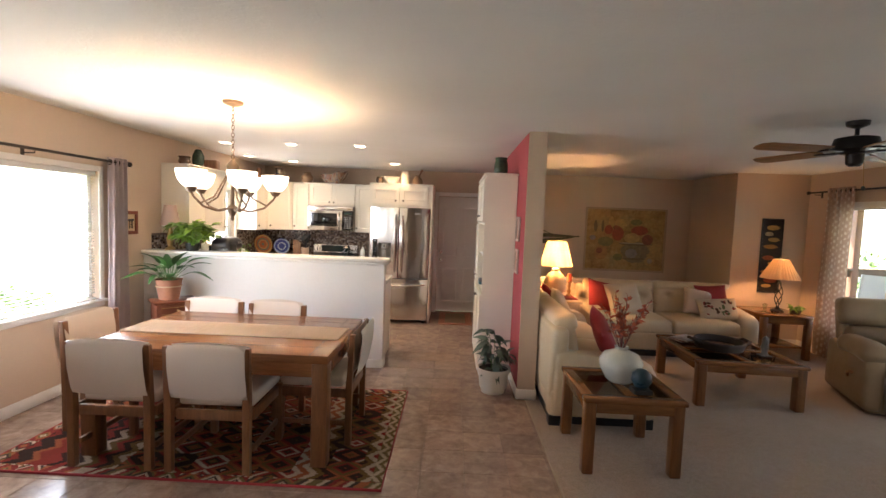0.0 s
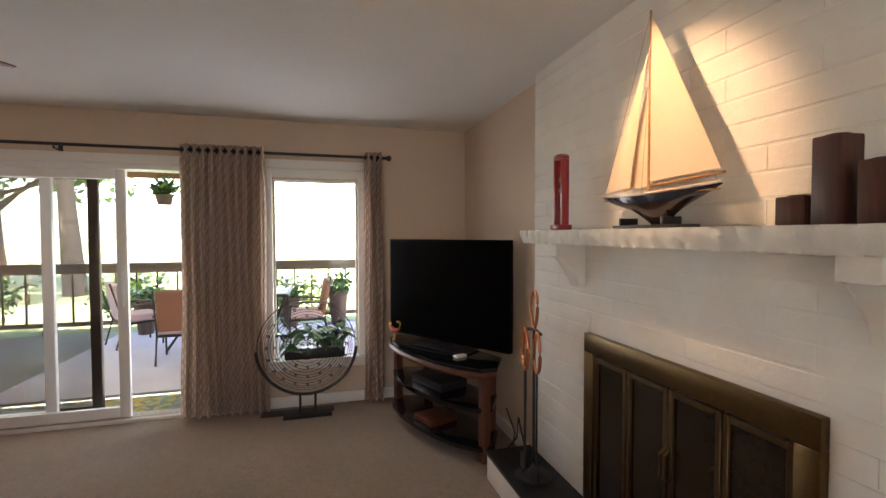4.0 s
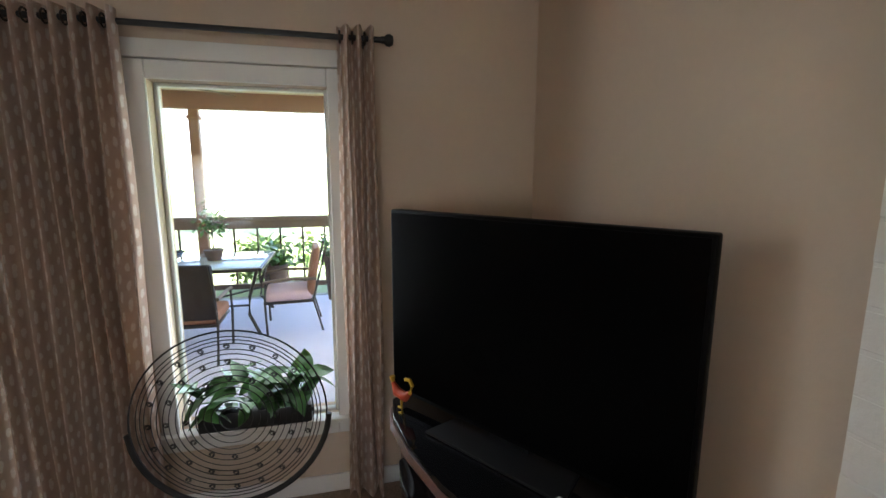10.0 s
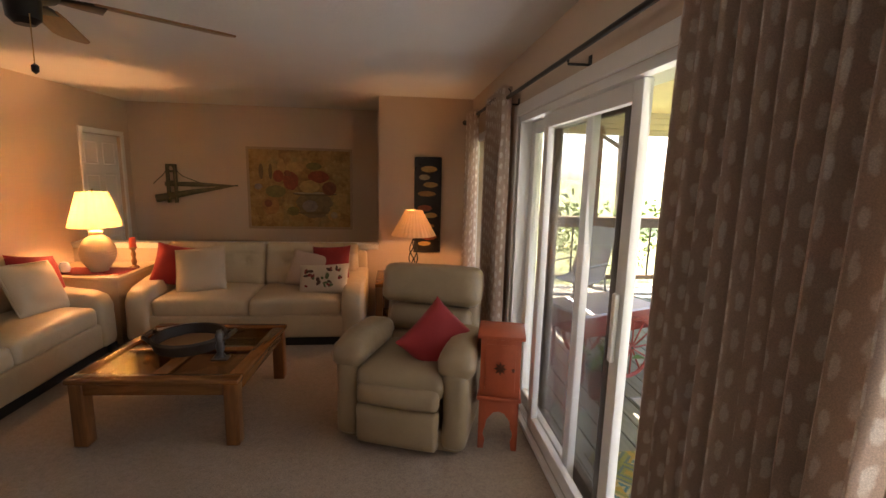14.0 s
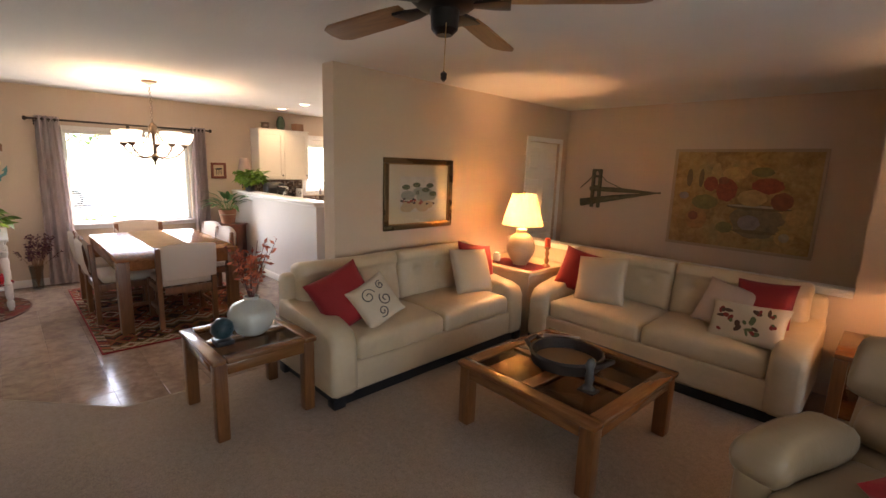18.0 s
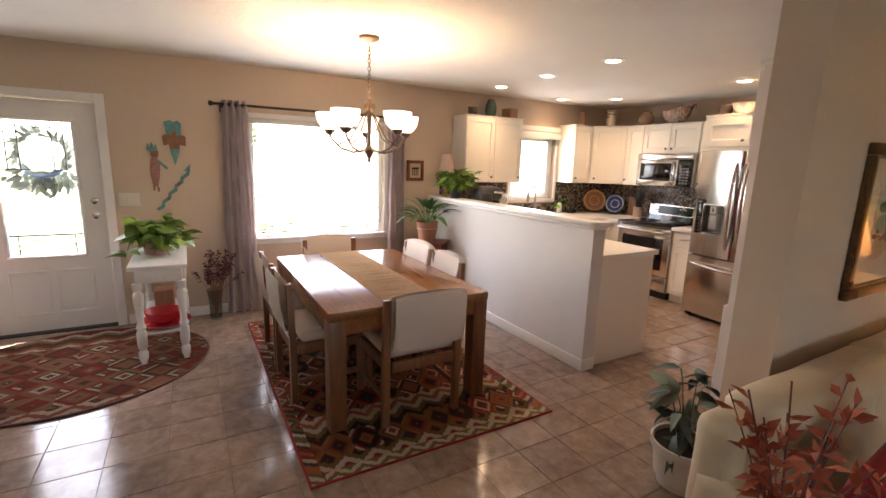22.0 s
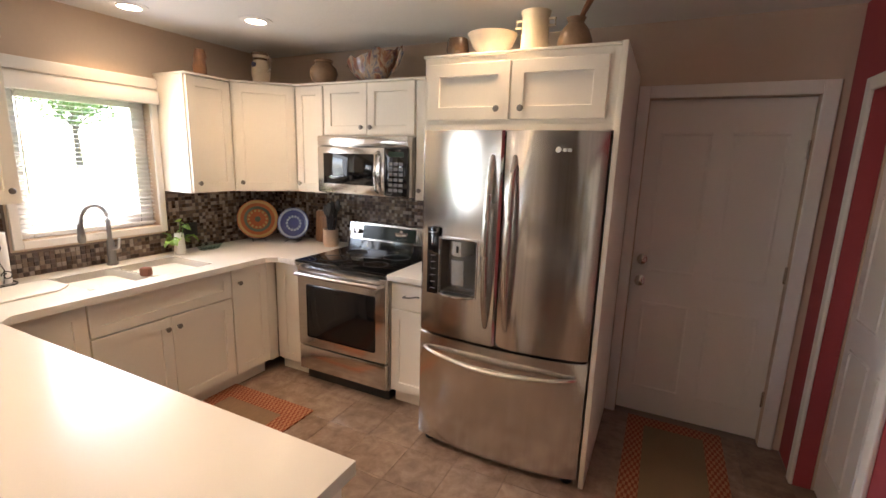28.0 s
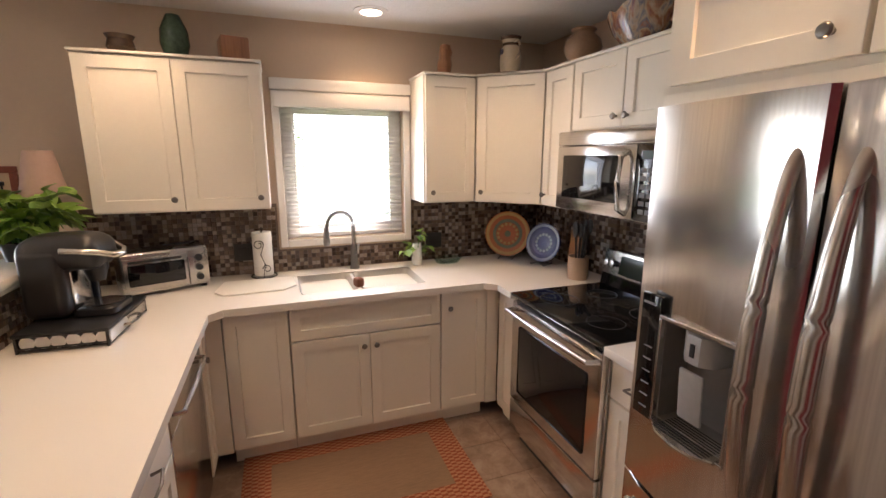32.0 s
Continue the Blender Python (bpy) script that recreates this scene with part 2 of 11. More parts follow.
def tile_mat():
    m, nt, p, _ = nodes_of("floor_tile_stone")
    v = coords(nt, kind="Generated")
    tc = nt.nodes.new("ShaderNodeNewGeometry")
    oi = nt.nodes.new("ShaderNodeObjectInfo")
    f1, f2, f3 = noise_node(nt, tc.outputs["Position"], 3.0, 5, 0.6, 0.5), noise_node(nt, tc.outputs["Position"], 11, 6, 0.65, 0.4), noise_node(nt, tc.outputs["Position"], 70, 3)
    c = ramp(nt, f1, [(0.3, (0.225, 0.148, 0.11)), (0.5, (0.305, 0.214, 0.163)), (0.7, (0.385, 0.288, 0.226))])
    c = mix(nt, 0.5, c, ramp(nt, f2, [(0.32, (0.15, 0.098, 0.072)), (0.5, (0.305, 0.214, 0.163)), (0.68, (0.45, 0.355, 0.28))]))
    hs, mr = nt.nodes.new("ShaderNodeHueSaturation"), nt.nodes.new("ShaderNodeMapRange")
    mr.inputs["To Min"].default_value, mr.inputs["To Max"].default_value = 0.86, 1.1
    link(nt, oi.outputs["Random"], mr.inputs["Value"])
    link(nt, mr.outputs["Result"], hs.inputs["Value"])
    link(nt, c, hs.inputs["Color"])
    link(nt, hs.outputs["Color"], p.inputs["Base Color"])
    r2 = nt.nodes.new("ShaderNodeMapRange")
    r2.inputs["To Min"].default_value, r2.inputs["To Max"].default_value = 0.08, 0.22
    link(nt, f2, r2.inputs["Value"])
    link(nt, r2.outputs["Result"], p.inputs["Roughness"])
    bump(nt, p, f2, 0.12, 0.004)
    bump(nt, p, f3, 0.05, 0.002)
    return m


def brick_paint():
    m, nt, p, _ = nodes_of("painted_brick_white")
    geo = nt.nodes.new("ShaderNodeNewGeometry")
    f1, f2 = noise_node(nt, geo.outputs["Position"], 4, 4), noise_node(nt, geo.outputs["Position"], 45, 5, 0.65)
    link(nt, ramp(nt, f1, [(0.3, (0.72, 0.68, 0.62)), (0.7, (0.80, 0.77, 0.72))]), p.inputs["Base Color"])
    p.inputs["Roughness"].default_value = 0.55
    bump(nt, p, f2, 0.35, 0.006)
    return m


def stainless(name, axis=2):
    m, nt, p, _ = nodes_of(name)
    st = [60, 60, 60]
    st[axis] = 0.35
    v = coords(nt, tuple(st))
    f = noise_node(nt, v, 3.0, 3)
    v2 = coords(nt)
    f2 = noise_node(nt, v2, 2.0, 2)
    p.inputs["Metallic"].default_value = 1.0
    link(nt, ramp(nt, f, [(0.3, (0.60, 0.58, 0.56)), (0.7, (0.72, 0.70, 0.68))]), p.inputs["Base Color"])
    mr = nt.nodes.new("ShaderNodeMapRange")
    mr.inputs["To Min"].default_value, mr.inputs["To Max"].default_value = 0.13, 0.21
    link(nt, f2, mr.inputs["Value"])
    link(nt, mr.outputs["Result"], p.inputs["Roughness"])
    bump(nt, p, noise_node(nt, coords(nt, (4, 4, 700)), 1.0, 2), 0.12, 0.0002)
    bump(nt, p, noise_node(nt, coords(nt, (9, 9, 0.2)), 1.0, 1), 0.05, 0.004)
    return m


def kilim_mat(name, ground, a, b, c, d, u=3.0, vv=3.0):
    """A woven rug of stepped diamonds and zigzag bands in wool colours."""
    m, nt, p, _ = nodes_of(name)
    vec = coords(nt, (u, vv, 1))
    sep = nt.nodes.new("ShaderNodeSeparateXYZ")
    link(nt, vec, sep.inputs[0])
    def mth(op, x, y=None, z=None):
        n = nt.nodes.new("ShaderNodeMath")
        n.operation = op
        for s, val in zip(n.inputs, (x, y, z)):
            if val is None:
                continue
            if isinstance(val, (int, float)):
                s.default_value = val
            else:
                link(nt, val, s)
        return n.outputs[0]
    def steps(x, k=8):
        return mth("DIVIDE", mth("FLOOR", mth("MULTIPLY", x, k)), k)
    X, Y = steps(sep.outputs[0], 16), steps(sep.outputs[1], 16)
    tx, ty = mth("PINGPONG", X, 0.5), mth("PINGPONG", Y, 0.5)
    def chance(w):
        wn = nt.nodes.new("ShaderNodeTexWhiteNoise")
        wn.noise_dimensions = "1D"
        link(nt, w, wn.inputs["W"])
        return wn.outputs["Value"]
    # zigzag stripes that run across the rug, and rows of stepped diamonds between them
    along = mth("ADD", X, mth("MULTIPLY", ty, 0.72))
    stripe = chance(mth("FLOOR", mth("MULTIPLY", along, 4.5)))
    row = mth("FLOOR", mth("MULTIPLY", X, 1.0))
    cell = mth("ADD", row, mth("MULTIPLY", mth("FLOOR", Y), 2.37))
    dia = mth("ADD", tx, ty)
    gem = mth("FRACT", mth("ADD", chance(cell), mth("MULTIPLY", steps(dia, 7), 1.9)))
    which = mth("GREATER_THAN", chance(mth("ADD", row, 40.5)), 0.5)
    pick = mth("ADD", mth("MULTIPLY", stripe, mth("SUBTRACT", 1.0, which)), mth("MULTIPLY", gem, which))
    r = nt.nodes.new("ShaderNodeValToRGB")
    r.color_ramp.interpolation = "CONSTANT"
    cols = [ground, b, c, ground, a, d, ground, b, c, d]
    while len(r.color_ramp.elements) < len(cols):
        r.color_ramp.elements.new(0.5)
    for i, (e, col) in enumerate(zip(r.color_ramp.elements, cols)):
        e.position, e.color = i / len(cols), (*col, 1)
    link(nt, pick, r.inputs["Fac"])
    f = noise_node(nt, coords(nt), 250, 2)
    f1 = noise_node(nt, coords(nt), 3, 3)
    link(nt, mix(nt, 1.0, mix(nt, 1.0, r.outputs["Color"], ramp(nt, f, [(0.3, (0.6, 0.6, 0.6)), (0.7, (1.2, 1.2, 1.2))]), "MULTIPLY"), ramp(nt, f1, [(0.3, (0.8, 0.8, 0.8)), (0.7, (1.1, 1.1, 1.1))]), "MULTIPLY"), p.inputs["Base Color"])
    p.inputs["Roughness"].default_value = 0.95
    p.inputs["Specular IOR Level"].default_value = 0.1
    bump(nt, p, f, 0.5, 0.004)
    return m


def curtain_mat(name, ground, light, fu=26.0, fv=9.0):
    """A woven cloth with pale brushed dashes."""
    m, nt, p, _ = nodes_of(name)
    tc = nt.nodes.new("ShaderNodeTexCoord")
    mp = nt.nodes.new("ShaderNodeMapping")
    mp.inputs["Scale"].default_value = (fu, fu, fv)
    link(nt, tc.outputs["Object"], mp.inputs["Vector"])
    f = noise_node(nt, mp.outputs["Vector"], 1.0, 2, 0.4, 0.3)
    w = noise_node(nt, coords(nt, (1, 1, 1)), 350, 2)
    c = ramp(nt, f, [(0.44, ground), (0.54, light)])
    c = mix(nt, 0.5, c, mix(nt, 1.0, c, ramp(nt, w, [(0.3, (0.6, 0.6, 0.6)), (0.7, (1.2, 1.2, 1.2))]), "MULTIPLY"))
    link(nt, c, p.inputs["Base Color"])
    p.inputs["Roughness"].default_value = 0.9
    p.inputs["Sheen Weight"].default_value = 0.2
    bump(nt, p, w, 0.4, 0.002)
    return m


def dash_cloth(name, ground, light, w=0.021, h=0.052):
    """A printed cloth with staggered pale dashes."""
    m, nt, p, _ = nodes_of(name)
    tc, sp = nt.nodes.new("ShaderNodeTexCoord"), nt.nodes.new("ShaderNodeSeparateXYZ")
    link(nt, tc.outputs["UV"], sp.inputs[0])
    def mth(op, x, y=0.0):
        n = nt.nodes.new("ShaderNodeMath")
        n.operation = op
        for s_, val in zip(n.inputs, (x, y)):
            if isinstance(val, (int, float)):
                s_.default_value = val
            else:
                link(nt, val, s_)
        return n.outputs[0]
    nz = noise_node(nt, tc.outputs["UV"], 7.0, 2)
    cu = mth("DIVIDE", sp.outputs[0], w * 2.2)
    col = mth("FLOOR", cu)
    cv = mth("ADD", mth("ADD", mth("DIVIDE", sp.outputs[1], h * 1.6), mth("MULTIPLY", col, 0.37)), mth("MULTIPLY", nz, 0.9))
    fu, fv = mth("SUBTRACT", mth("FRACT", cu), 0.5), mth("SUBTRACT", mth("FRACT", cv), 0.5)
    rad = mth("ADD", mth("POWER", mth("ABSOLUTE", mth("MULTIPLY", fu, 2.5)), 2.4), mth("POWER", mth("ABSOLUTE", mth("MULTIPLY", fv, 2.35)), 2.4))
    rad = mth("ADD", rad, mth("MULTIPLY", noise_node(nt, tc.outputs["UV"], 45.0, 4), 1.1))
    dash = ramp(nt, rad, [(0.7, light), (1.9, ground)])
    fine = noise_node(nt, coords(nt), 350, 2)
    big = noise_node(nt, coords(nt), 30, 4)
    c = mix(nt, 0.12, dash, ramp(nt, big, [(0.35, ground), (0.65, light)]))
    c = mix(nt, 0.5, c, mix(nt, 1.0, c, ramp(nt, fine, [(0.3, (0.65, 0.65, 0.65)), (0.7, (1.2, 1.2, 1.2))]), "MULTIPLY"))
    link(nt, c, p.inputs["Base Color"])
    p.inputs["Roughness"].default_value = 0.9
    bump(nt, p, fine, 0.4, 0.002)
    tl, mx = nt.nodes.new("ShaderNodeBsdfTranslucent"), nt.nodes.new("ShaderNodeMixShader")
    mx.inputs[0].default_value = 0.3
    link(nt, c, tl.inputs["Color"])
    link(nt, p.outputs[0], mx.inputs[1])
    link(nt, tl.outputs[0], mx.inputs[2])
    link(nt, mx.outputs[0], _.inputs["Surface"])
    return m

# ---- small building helpers ----
def mesh_ob(name, bm, mat=None, smooth=None):
    bmesh.ops.recalc_face_normals(bm, faces=bm.faces)
    me = bpy.data.meshes.new(name)
    bm.to_mesh(me)
    bm.free()
    if mat:
        for m in mat if isinstance(mat, (list, tuple)) else (mat,):
            me.materials.append(m)
    if smooth:
        me.shade_smooth()
        if smooth is not True:
            me.set_sharp_from_angle(angle=radians(smooth))
    return new(name, me)


def part(name, bm, mat, parent, label="", smooth=40, m=None):
    ob = mesh_ob(name, bm, mat, smooth)
    ob.parent = parent
    if m is not None:
        ob.matrix_basis = m
    if label:
        ob["label"] = label
    return ob


def share(name, me, parent, m):
    ob = new(name, me)
    ob.parent = parent
    ob.matrix_basis = m
    return ob


def thing(name, label, category, m=None, group=""):
    ob = new(name)
    ob.empty_display_size = 0.1
    if m is not None:
        ob.matrix_basis = m
    return tagged(ob, label, category, group)


def structure(name, bm, mat, smooth=30, label=""):
    return tagged(mesh_ob(name, bm, mat, smooth), label, kind="structure")


def quads(bm, vs, fs):
    v = [bm.verts.new(p) for p in vs]
    for f in fs:
        bm.faces.new([v[i] for i in f])
    return v


def box(x0, y0, z0, x1, y1, z1, bevel=0.0, seg=2, bm=None, m=None):
    """A box with rounded edges, added to bm or made anew."""
    b = bmesh.new()
    quads(b, [(x, y, z) for z in (z0, z1) for y in (y0, y1) for x in (x0, x1)],
          [(0, 2, 3, 1), (4, 5, 7, 6), (0, 1, 5, 4), (2, 6, 7, 3), (0, 4, 6, 2), (1, 3, 7, 5)])
    if bevel:
        bmesh.ops.bevel(b, geom=b.edges[:], offset=bevel, segments=seg, profile=0.5, affect="EDGES")
    return join(bm, b, m)


def join(bm, b, m=None):
    if m is not None:
        bmesh.ops.transform(b, matrix=m, verts=b.verts)
    if bm is None:
        return b
    me = bpy.data.meshes.new("tmp")
    b.to_mesh(me)
    b.free()
    bm.from_mesh(me)
    bpy.data.meshes.remove(me)
    return bm


def lathe(profile, seg=24, bm=None, m=None, wave=None):
    """Turns (radius, height) pairs round z; wave(angle, i) scales the radius."""
    b = bmesh.new()
    rings = []
    for i, (r, z) in enumerate(profile):
        if r < 1e-5:
            rings.append([b.verts.new((0, 0, z))])
        else:
            ring = []
            for k in range(seg):
                a = 2 * math.pi * k / seg
                s = wave(a, i) if wave else 1.0
                ring.append(b.verts.new((r * s * math.cos(a), r * s * math.sin(a), z)))
            rings.append(ring)
    for lo, hi in zip(rings, rings[1:]):
        for k in range(seg):
            j = (k + 1) % seg
            if len(lo) == 1 and len(hi) == 1:
                continue
            if len(lo) == 1:
                b.faces.new((lo[0], hi[j], hi[k]))
            elif len(hi) == 1:
                b.faces.new((lo[k], lo[j], hi[0]))
            else:
                b.faces.new((lo[k], lo[j], hi[j], hi[k]))
    return join(bm, b, m)


def tube(points, r, seg=8, bm=None, m=None, closed=False):
    """A round bar along points; r is a number or one for each point."""
    b = bmesh.new()
    pts = [Vector(p) for p in points]
    n = len(pts)
    rs = r if isinstance(r, (list, tuple)) else [r] * n
    rings = []
    up = Vector((0.013, 0.021, 1)).normalized()
    for i, p in enumerate(pts):
        if closed:
            d = pts[(i + 1) % n] - pts[i - 1]
        else:
            d = pts[min(i + 1, n - 1)] - pts[max(i - 1, 0)]
        d.normalize()
        side = d.cross(up)
        if side.length < 0.05:
            side = d.cross(Vector((1, 0, 0)))
        side.normalize()
        o = side.cross(d)
        rings.append([b.verts.new(p + rs[i] * (math.cos(2 * math.pi * k / seg) * side + math.sin(2 * math.pi * k / seg) * o)) for k in range(seg)])
    for i in range(n if closed else n - 1):
        lo, hi = rings[i], rings[(i + 1) % n]
        for k in range(seg):
            b.faces.new((lo[k], lo[(k + 1) % seg], hi[(k + 1) % seg], hi[k]))
    if not closed:
        b.faces.new(rings[0][::-1])
        b.faces.new(rings[-1])
    return join(bm, b, m)


def slab(outline, z0, z1, bevel=0.0, bm=None, m=None):
    """An outline of (x, y) made solid from z0 to z1."""
    b = bmesh.new()
    lo = [b.verts.new((x, y, z0)) for x, y in outline]
    hi = [b.verts.new((x, y, z1)) for x, y in outline]
    n = len(outline)
    b.faces.new(lo[::-1])
    b.faces.new(hi)
    for k in range(n):
        b.faces.new((lo[k], lo[(k + 1) % n], hi[(k + 1) % n], hi[k]))
    if bevel:
        es = [e for e in b.edges if abs(e.verts[0].co.z - e.verts[1].co.z) < 1e-6]
        bmesh.ops.bevel(b, geom=es, offset=bevel, segments=2, profile=0.5, affect="EDGES")
    return join(bm, b, m)


def puff(w, d, h, power=0.45, n=14, bm=None, m=None, lump=0.0, seed=0):
    """A stuffed cushion, w by d by h about the origin: full in the middle, thin at the seams."""
    b = bmesh.new()
    def pw(u):
        return math.copysign(abs(u) ** 0.9, u)
    top, bot = [], []
    for i in range(n + 1):
        u = -1 + 2 * i / n
        rt, rb = [], []
        for j in range(n + 1):
            v = -1 + 2 * j / n
            e = max(0.0, (1 - abs(u) ** 2.6) * (1 - abs(v) ** 2.6)) ** power
            k = 1 - 0.07 * (1 - u * u) * abs(v) ** 3
            l = 1 - 0.07 * (1 - v * v) * abs(u) ** 3
            wob = 1 + lump * noise.noise(Vector((u * 1.7 + seed, v * 1.7, seed * 0.37)))
            x, y = w / 2 * pw(u) * l, d / 2 * pw(v) * k
            vt = b.verts.new((x, y, h / 2 * e * wob))
            rt.append(vt)
            rb.append(vt if i in (0, n) or j in (0, n) else b.verts.new((x, y, -h / 2 * e * wob)))
        top.append(rt)
        bot.append(rb)
    for g, flip in ((top, False), (bot, True)):
        for i in range(n):
            for j in range(n):
                q = [g[i][j], g[i + 1][j], g[i + 1][j + 1], g[i][j + 1]]
                b.faces.new(q[::-1] if flip else q)
    return join(bm, b, m)


def pad(w, d, h, r=0.06, n=8, crown=0.02, bm=None, m=None, lump=0.0, seed=0.0):
    """An upholstered block with rounded edges and a slightly crowned, uneven top, standing on z = 0."""
    b = bmesh.new()
    quads(b, [(x, y, z) for z in (0, h) for y in (-d / 2, d / 2) for x in (-w / 2, w / 2)],
          [(0, 2, 3, 1), (4, 5, 7, 6), (0, 1, 5, 4), (2, 6, 7, 3), (0, 4, 6, 2), (1, 3, 7, 5)])
    bmesh.ops.bevel(b, geom=b.edges[:], offset=r, segments=3, profile=0.55, affect="EDGES")
    bmesh.ops.subdivide_edges(b, edges=[e for e in b.edges if e.calc_length() > 2 * r], cuts=n, use_grid_fill=True)
    for v in b.verts:
        u, t = 2 * v.co.x / w, 2 * v.co.y / d
        f = max(0, 1 - u ** 4) * max(0, 1 - t ** 4)
        if v.co.z > h * 0.5:
            v.co.z += crown * f
        q = noise.noise_vector(Vector((v.co.x * 4 + seed, v.co.y * 4 + seed * 2, v.co.z * 4)))
        v.co += lump * q
    return join(bm, b, m)


def ring_pts(r, n=32, z=0.0):
    return [(r * math.cos(2 * math.pi * k / n), r * math.sin(2 * math.pi * k / n), z) for k in range(n)]


def leaf(length, width, bm, m, fold=0.25, droop=0.3, n=4):
    """One leaf along x: a folded, drooping blade."""
    vs, fs = [], []
    for i in range(n + 1):
        u = i / n
        ww = width / 2 * (math.sin(math.pi * min(1, u * 0.9 + 0.1) ** 0.8) ** 0.8 if 0 < u < 1 else (0.12 if u == 0 else 0.02))
        z = -droop * length * u * u
        vs += [(length * u, -ww, z + fold * ww), (length * u, 0, z), (length * u, ww, z + fold * ww)]
    for i in range(n):
        a = 3 * i
        fs += [(a, a + 3, a + 4, a + 1), (a + 1, a + 4, a + 5, a + 2)]
    b = bmesh.new()
    quads(b, vs, fs)
    return join(bm, b, m)

# ---- structure: floors, walls, ceiling ----
H = 2.45
XF, XS, YK, YH, YJ = -3.02, 5.33, 8.32, 8.20, 7.00
CEIL, CARPET, TILE = ceiling_mat(), carpet_mat(), tile_mat()
GROUT = surf("grout", (0.25, 0.185, 0.145), 0.9, 0.15, bumpy=0.2)
BRICK = brick_paint()


def wall_y(name, x0, x1, y0, y1, openings, mat, z1=H):
    """A wall that runs along y, between x0 and x1, with openings (y0, y1, z0, z1) right through it."""
    bm = bmesh.new()
    y = y0
    for a, b, lo, hi in sorted(openings):
        if a > y:
            box(x0, y, 0, x1, a, z1, bm=bm)
        if lo > 0:
            box(x0, a, 0, x1, b, lo, bm=bm)
        if hi < z1:
            box(x0, a, hi, x1, b, z1, bm=bm)
        y = b
    if y < y1:
        box(x0, y, 0, x1, y1, z1, bm=bm)
    return structure(name, bm, mat)


def wall_x(name, y0, y1, x0, x1, openings, mat, z1=H):
    bm = bmesh.new()
    x = x0
    for a, b, lo, hi in sorted(openings):
        if a > x:
            box(x, y0, 0, a, y1, z1, bm=bm)
        if lo > 0:
            box(a, y0, 0, b, y1, lo, bm=bm)
        if hi < z1:
            box(a, y0, hi, b, y1, z1, bm=bm)
        x = b
    if x < x1:
        box(x, y0, 0, x1, y1, z1, bm=bm)
    return structure(name, bm, mat)


DOOR_F = (1.11, 1.99, 0.0, 2.0)
WIN_D = (3.20, 4.63, 0.74, 1.96)
WIN_K = (6.465, 7.245, 1.12, 2.0)
SLIDE = (3.10, 5.06, 0.0, 2.04)
WIN_A = (1.755, 2.465, 0.40, 1.97)
WIN_B = (5.72, 6.50, 0.40, 1.97)
GAR = (0.045, 0.86, 0.0, 2.03)
HALL = (7.31, 8.0, 0.0, 2.0)

wall_y("wall_front", XF - 0.16, XF, 0.80, YK + 0.12, [DOOR_F, WIN_D, WIN_K], PAINT)
wall_y("wall_porch", XS, XS + 0.16, -2.0, YH + 0.12, [SLIDE, WIN_A, WIN_B], PAINT)
wall_x("wall_kitchen", YK, YK + 0.12, XF, 0.97, [GAR], PAINT)
wall_x("wall_entry", 0.65, 0.80, XF - 0.16, -0.75, [], PAINT)
wall_y("wall_partition", 1.05, 1.13, 4.58, YH, [HALL], PAINT)
wall_y("wall_partition_kitchen_side", 0.97, 1.047, 4.584, YK, [HALL], PAINT_RED)
structure("wall_partition_end", box(0.967, 4.574, 0, 1.133, 4.581, H), PAINT)
wall_x("wall_hall", YH, YH + 0.12, 1.13, XS, [], PAINT)
structure("wall_corner_return", box(4.31, YJ, 0, XS, YH, H), PAINT)
wall_x("wall_fireside", 0.60, 0.755, 3.772, XS, [], PAINT)
wall_x("wall_hearth_end", 0.60, 0.77, 1.10, 1.52, [], PAINT)
wall_x("wall_back", -2.12, -2.0, XF - 0.16, XS, [], PAINT)
wall_y("wall_back_side", -1.0, -0.88, -2.0, 0.65, [], PAINT)
wall_y("wall_back_hall", 1.10, 1.22, -2.0, 0.60, [], PAINT)

# pony wall behind the sofa, with its white cap
structure("wall_pony", box(1.13, YJ, 0, 4.31, YJ + 0.11, 0.82), PAINT)
structure("trim_pony_cap", box(1.132, YJ - 0.025, 0.82, 4.308, YJ + 0.135, 0.85, 0.006), TRIM)
structure("trim_pony_moulding", box(1.132, YJ - 0.012, 0.79, 4.308, YJ - 0.002, 0.82, 0.003), TRIM)

# half wall between dining room and kitchen
HWX, HW0, HW1 = -0.40, 5.245, 5.37
structure("wall_half", box(XF, HW0, 0, HWX, HW1, 1.145), PAINT_WHITE)
cap = [(XF + 0.002, HW0 - 0.04), (HWX - 0.03, HW0 - 0.04)]
cap += [(HWX - 0.03 + 0.075 * math.sin(a), HW0 + 0.035 - 0.075 * math.cos(a)) for a in (0.4, 0.8, 1.2, 1.57)]
cap += [(HWX + 0.045 - 0.05 + 0.05 * math.cos(a), HW1 + 0.0 + 0.05 * math.sin(a)) for a in (0.0, 0.5, 1.0, 1.57)]
cap += [(XF + 0.002, HW1 + 0.05)]
structure("trim_half_wall_cap", slab(cap, 1.15, 1.19, 0.012), COUNTER)
cap2 = [(x if i == 0 or i == len(cap) - 1 else x - 0.018, y + (0.018 if y < HW0 + 0.06 else -0.018)) for i, (x, y) in enumerate(cap)]
structure("trim_half_wall_moulding", slab(cap2, 1.125, 1.149, 0.006), TRIM)

# ceiling
cl = bmesh.new()
box(XF - 0.16, -2.1, H, XS + 0.16, YK + 0.12, H + 0.1, bm=cl)
structure("ceiling", cl, CEIL)

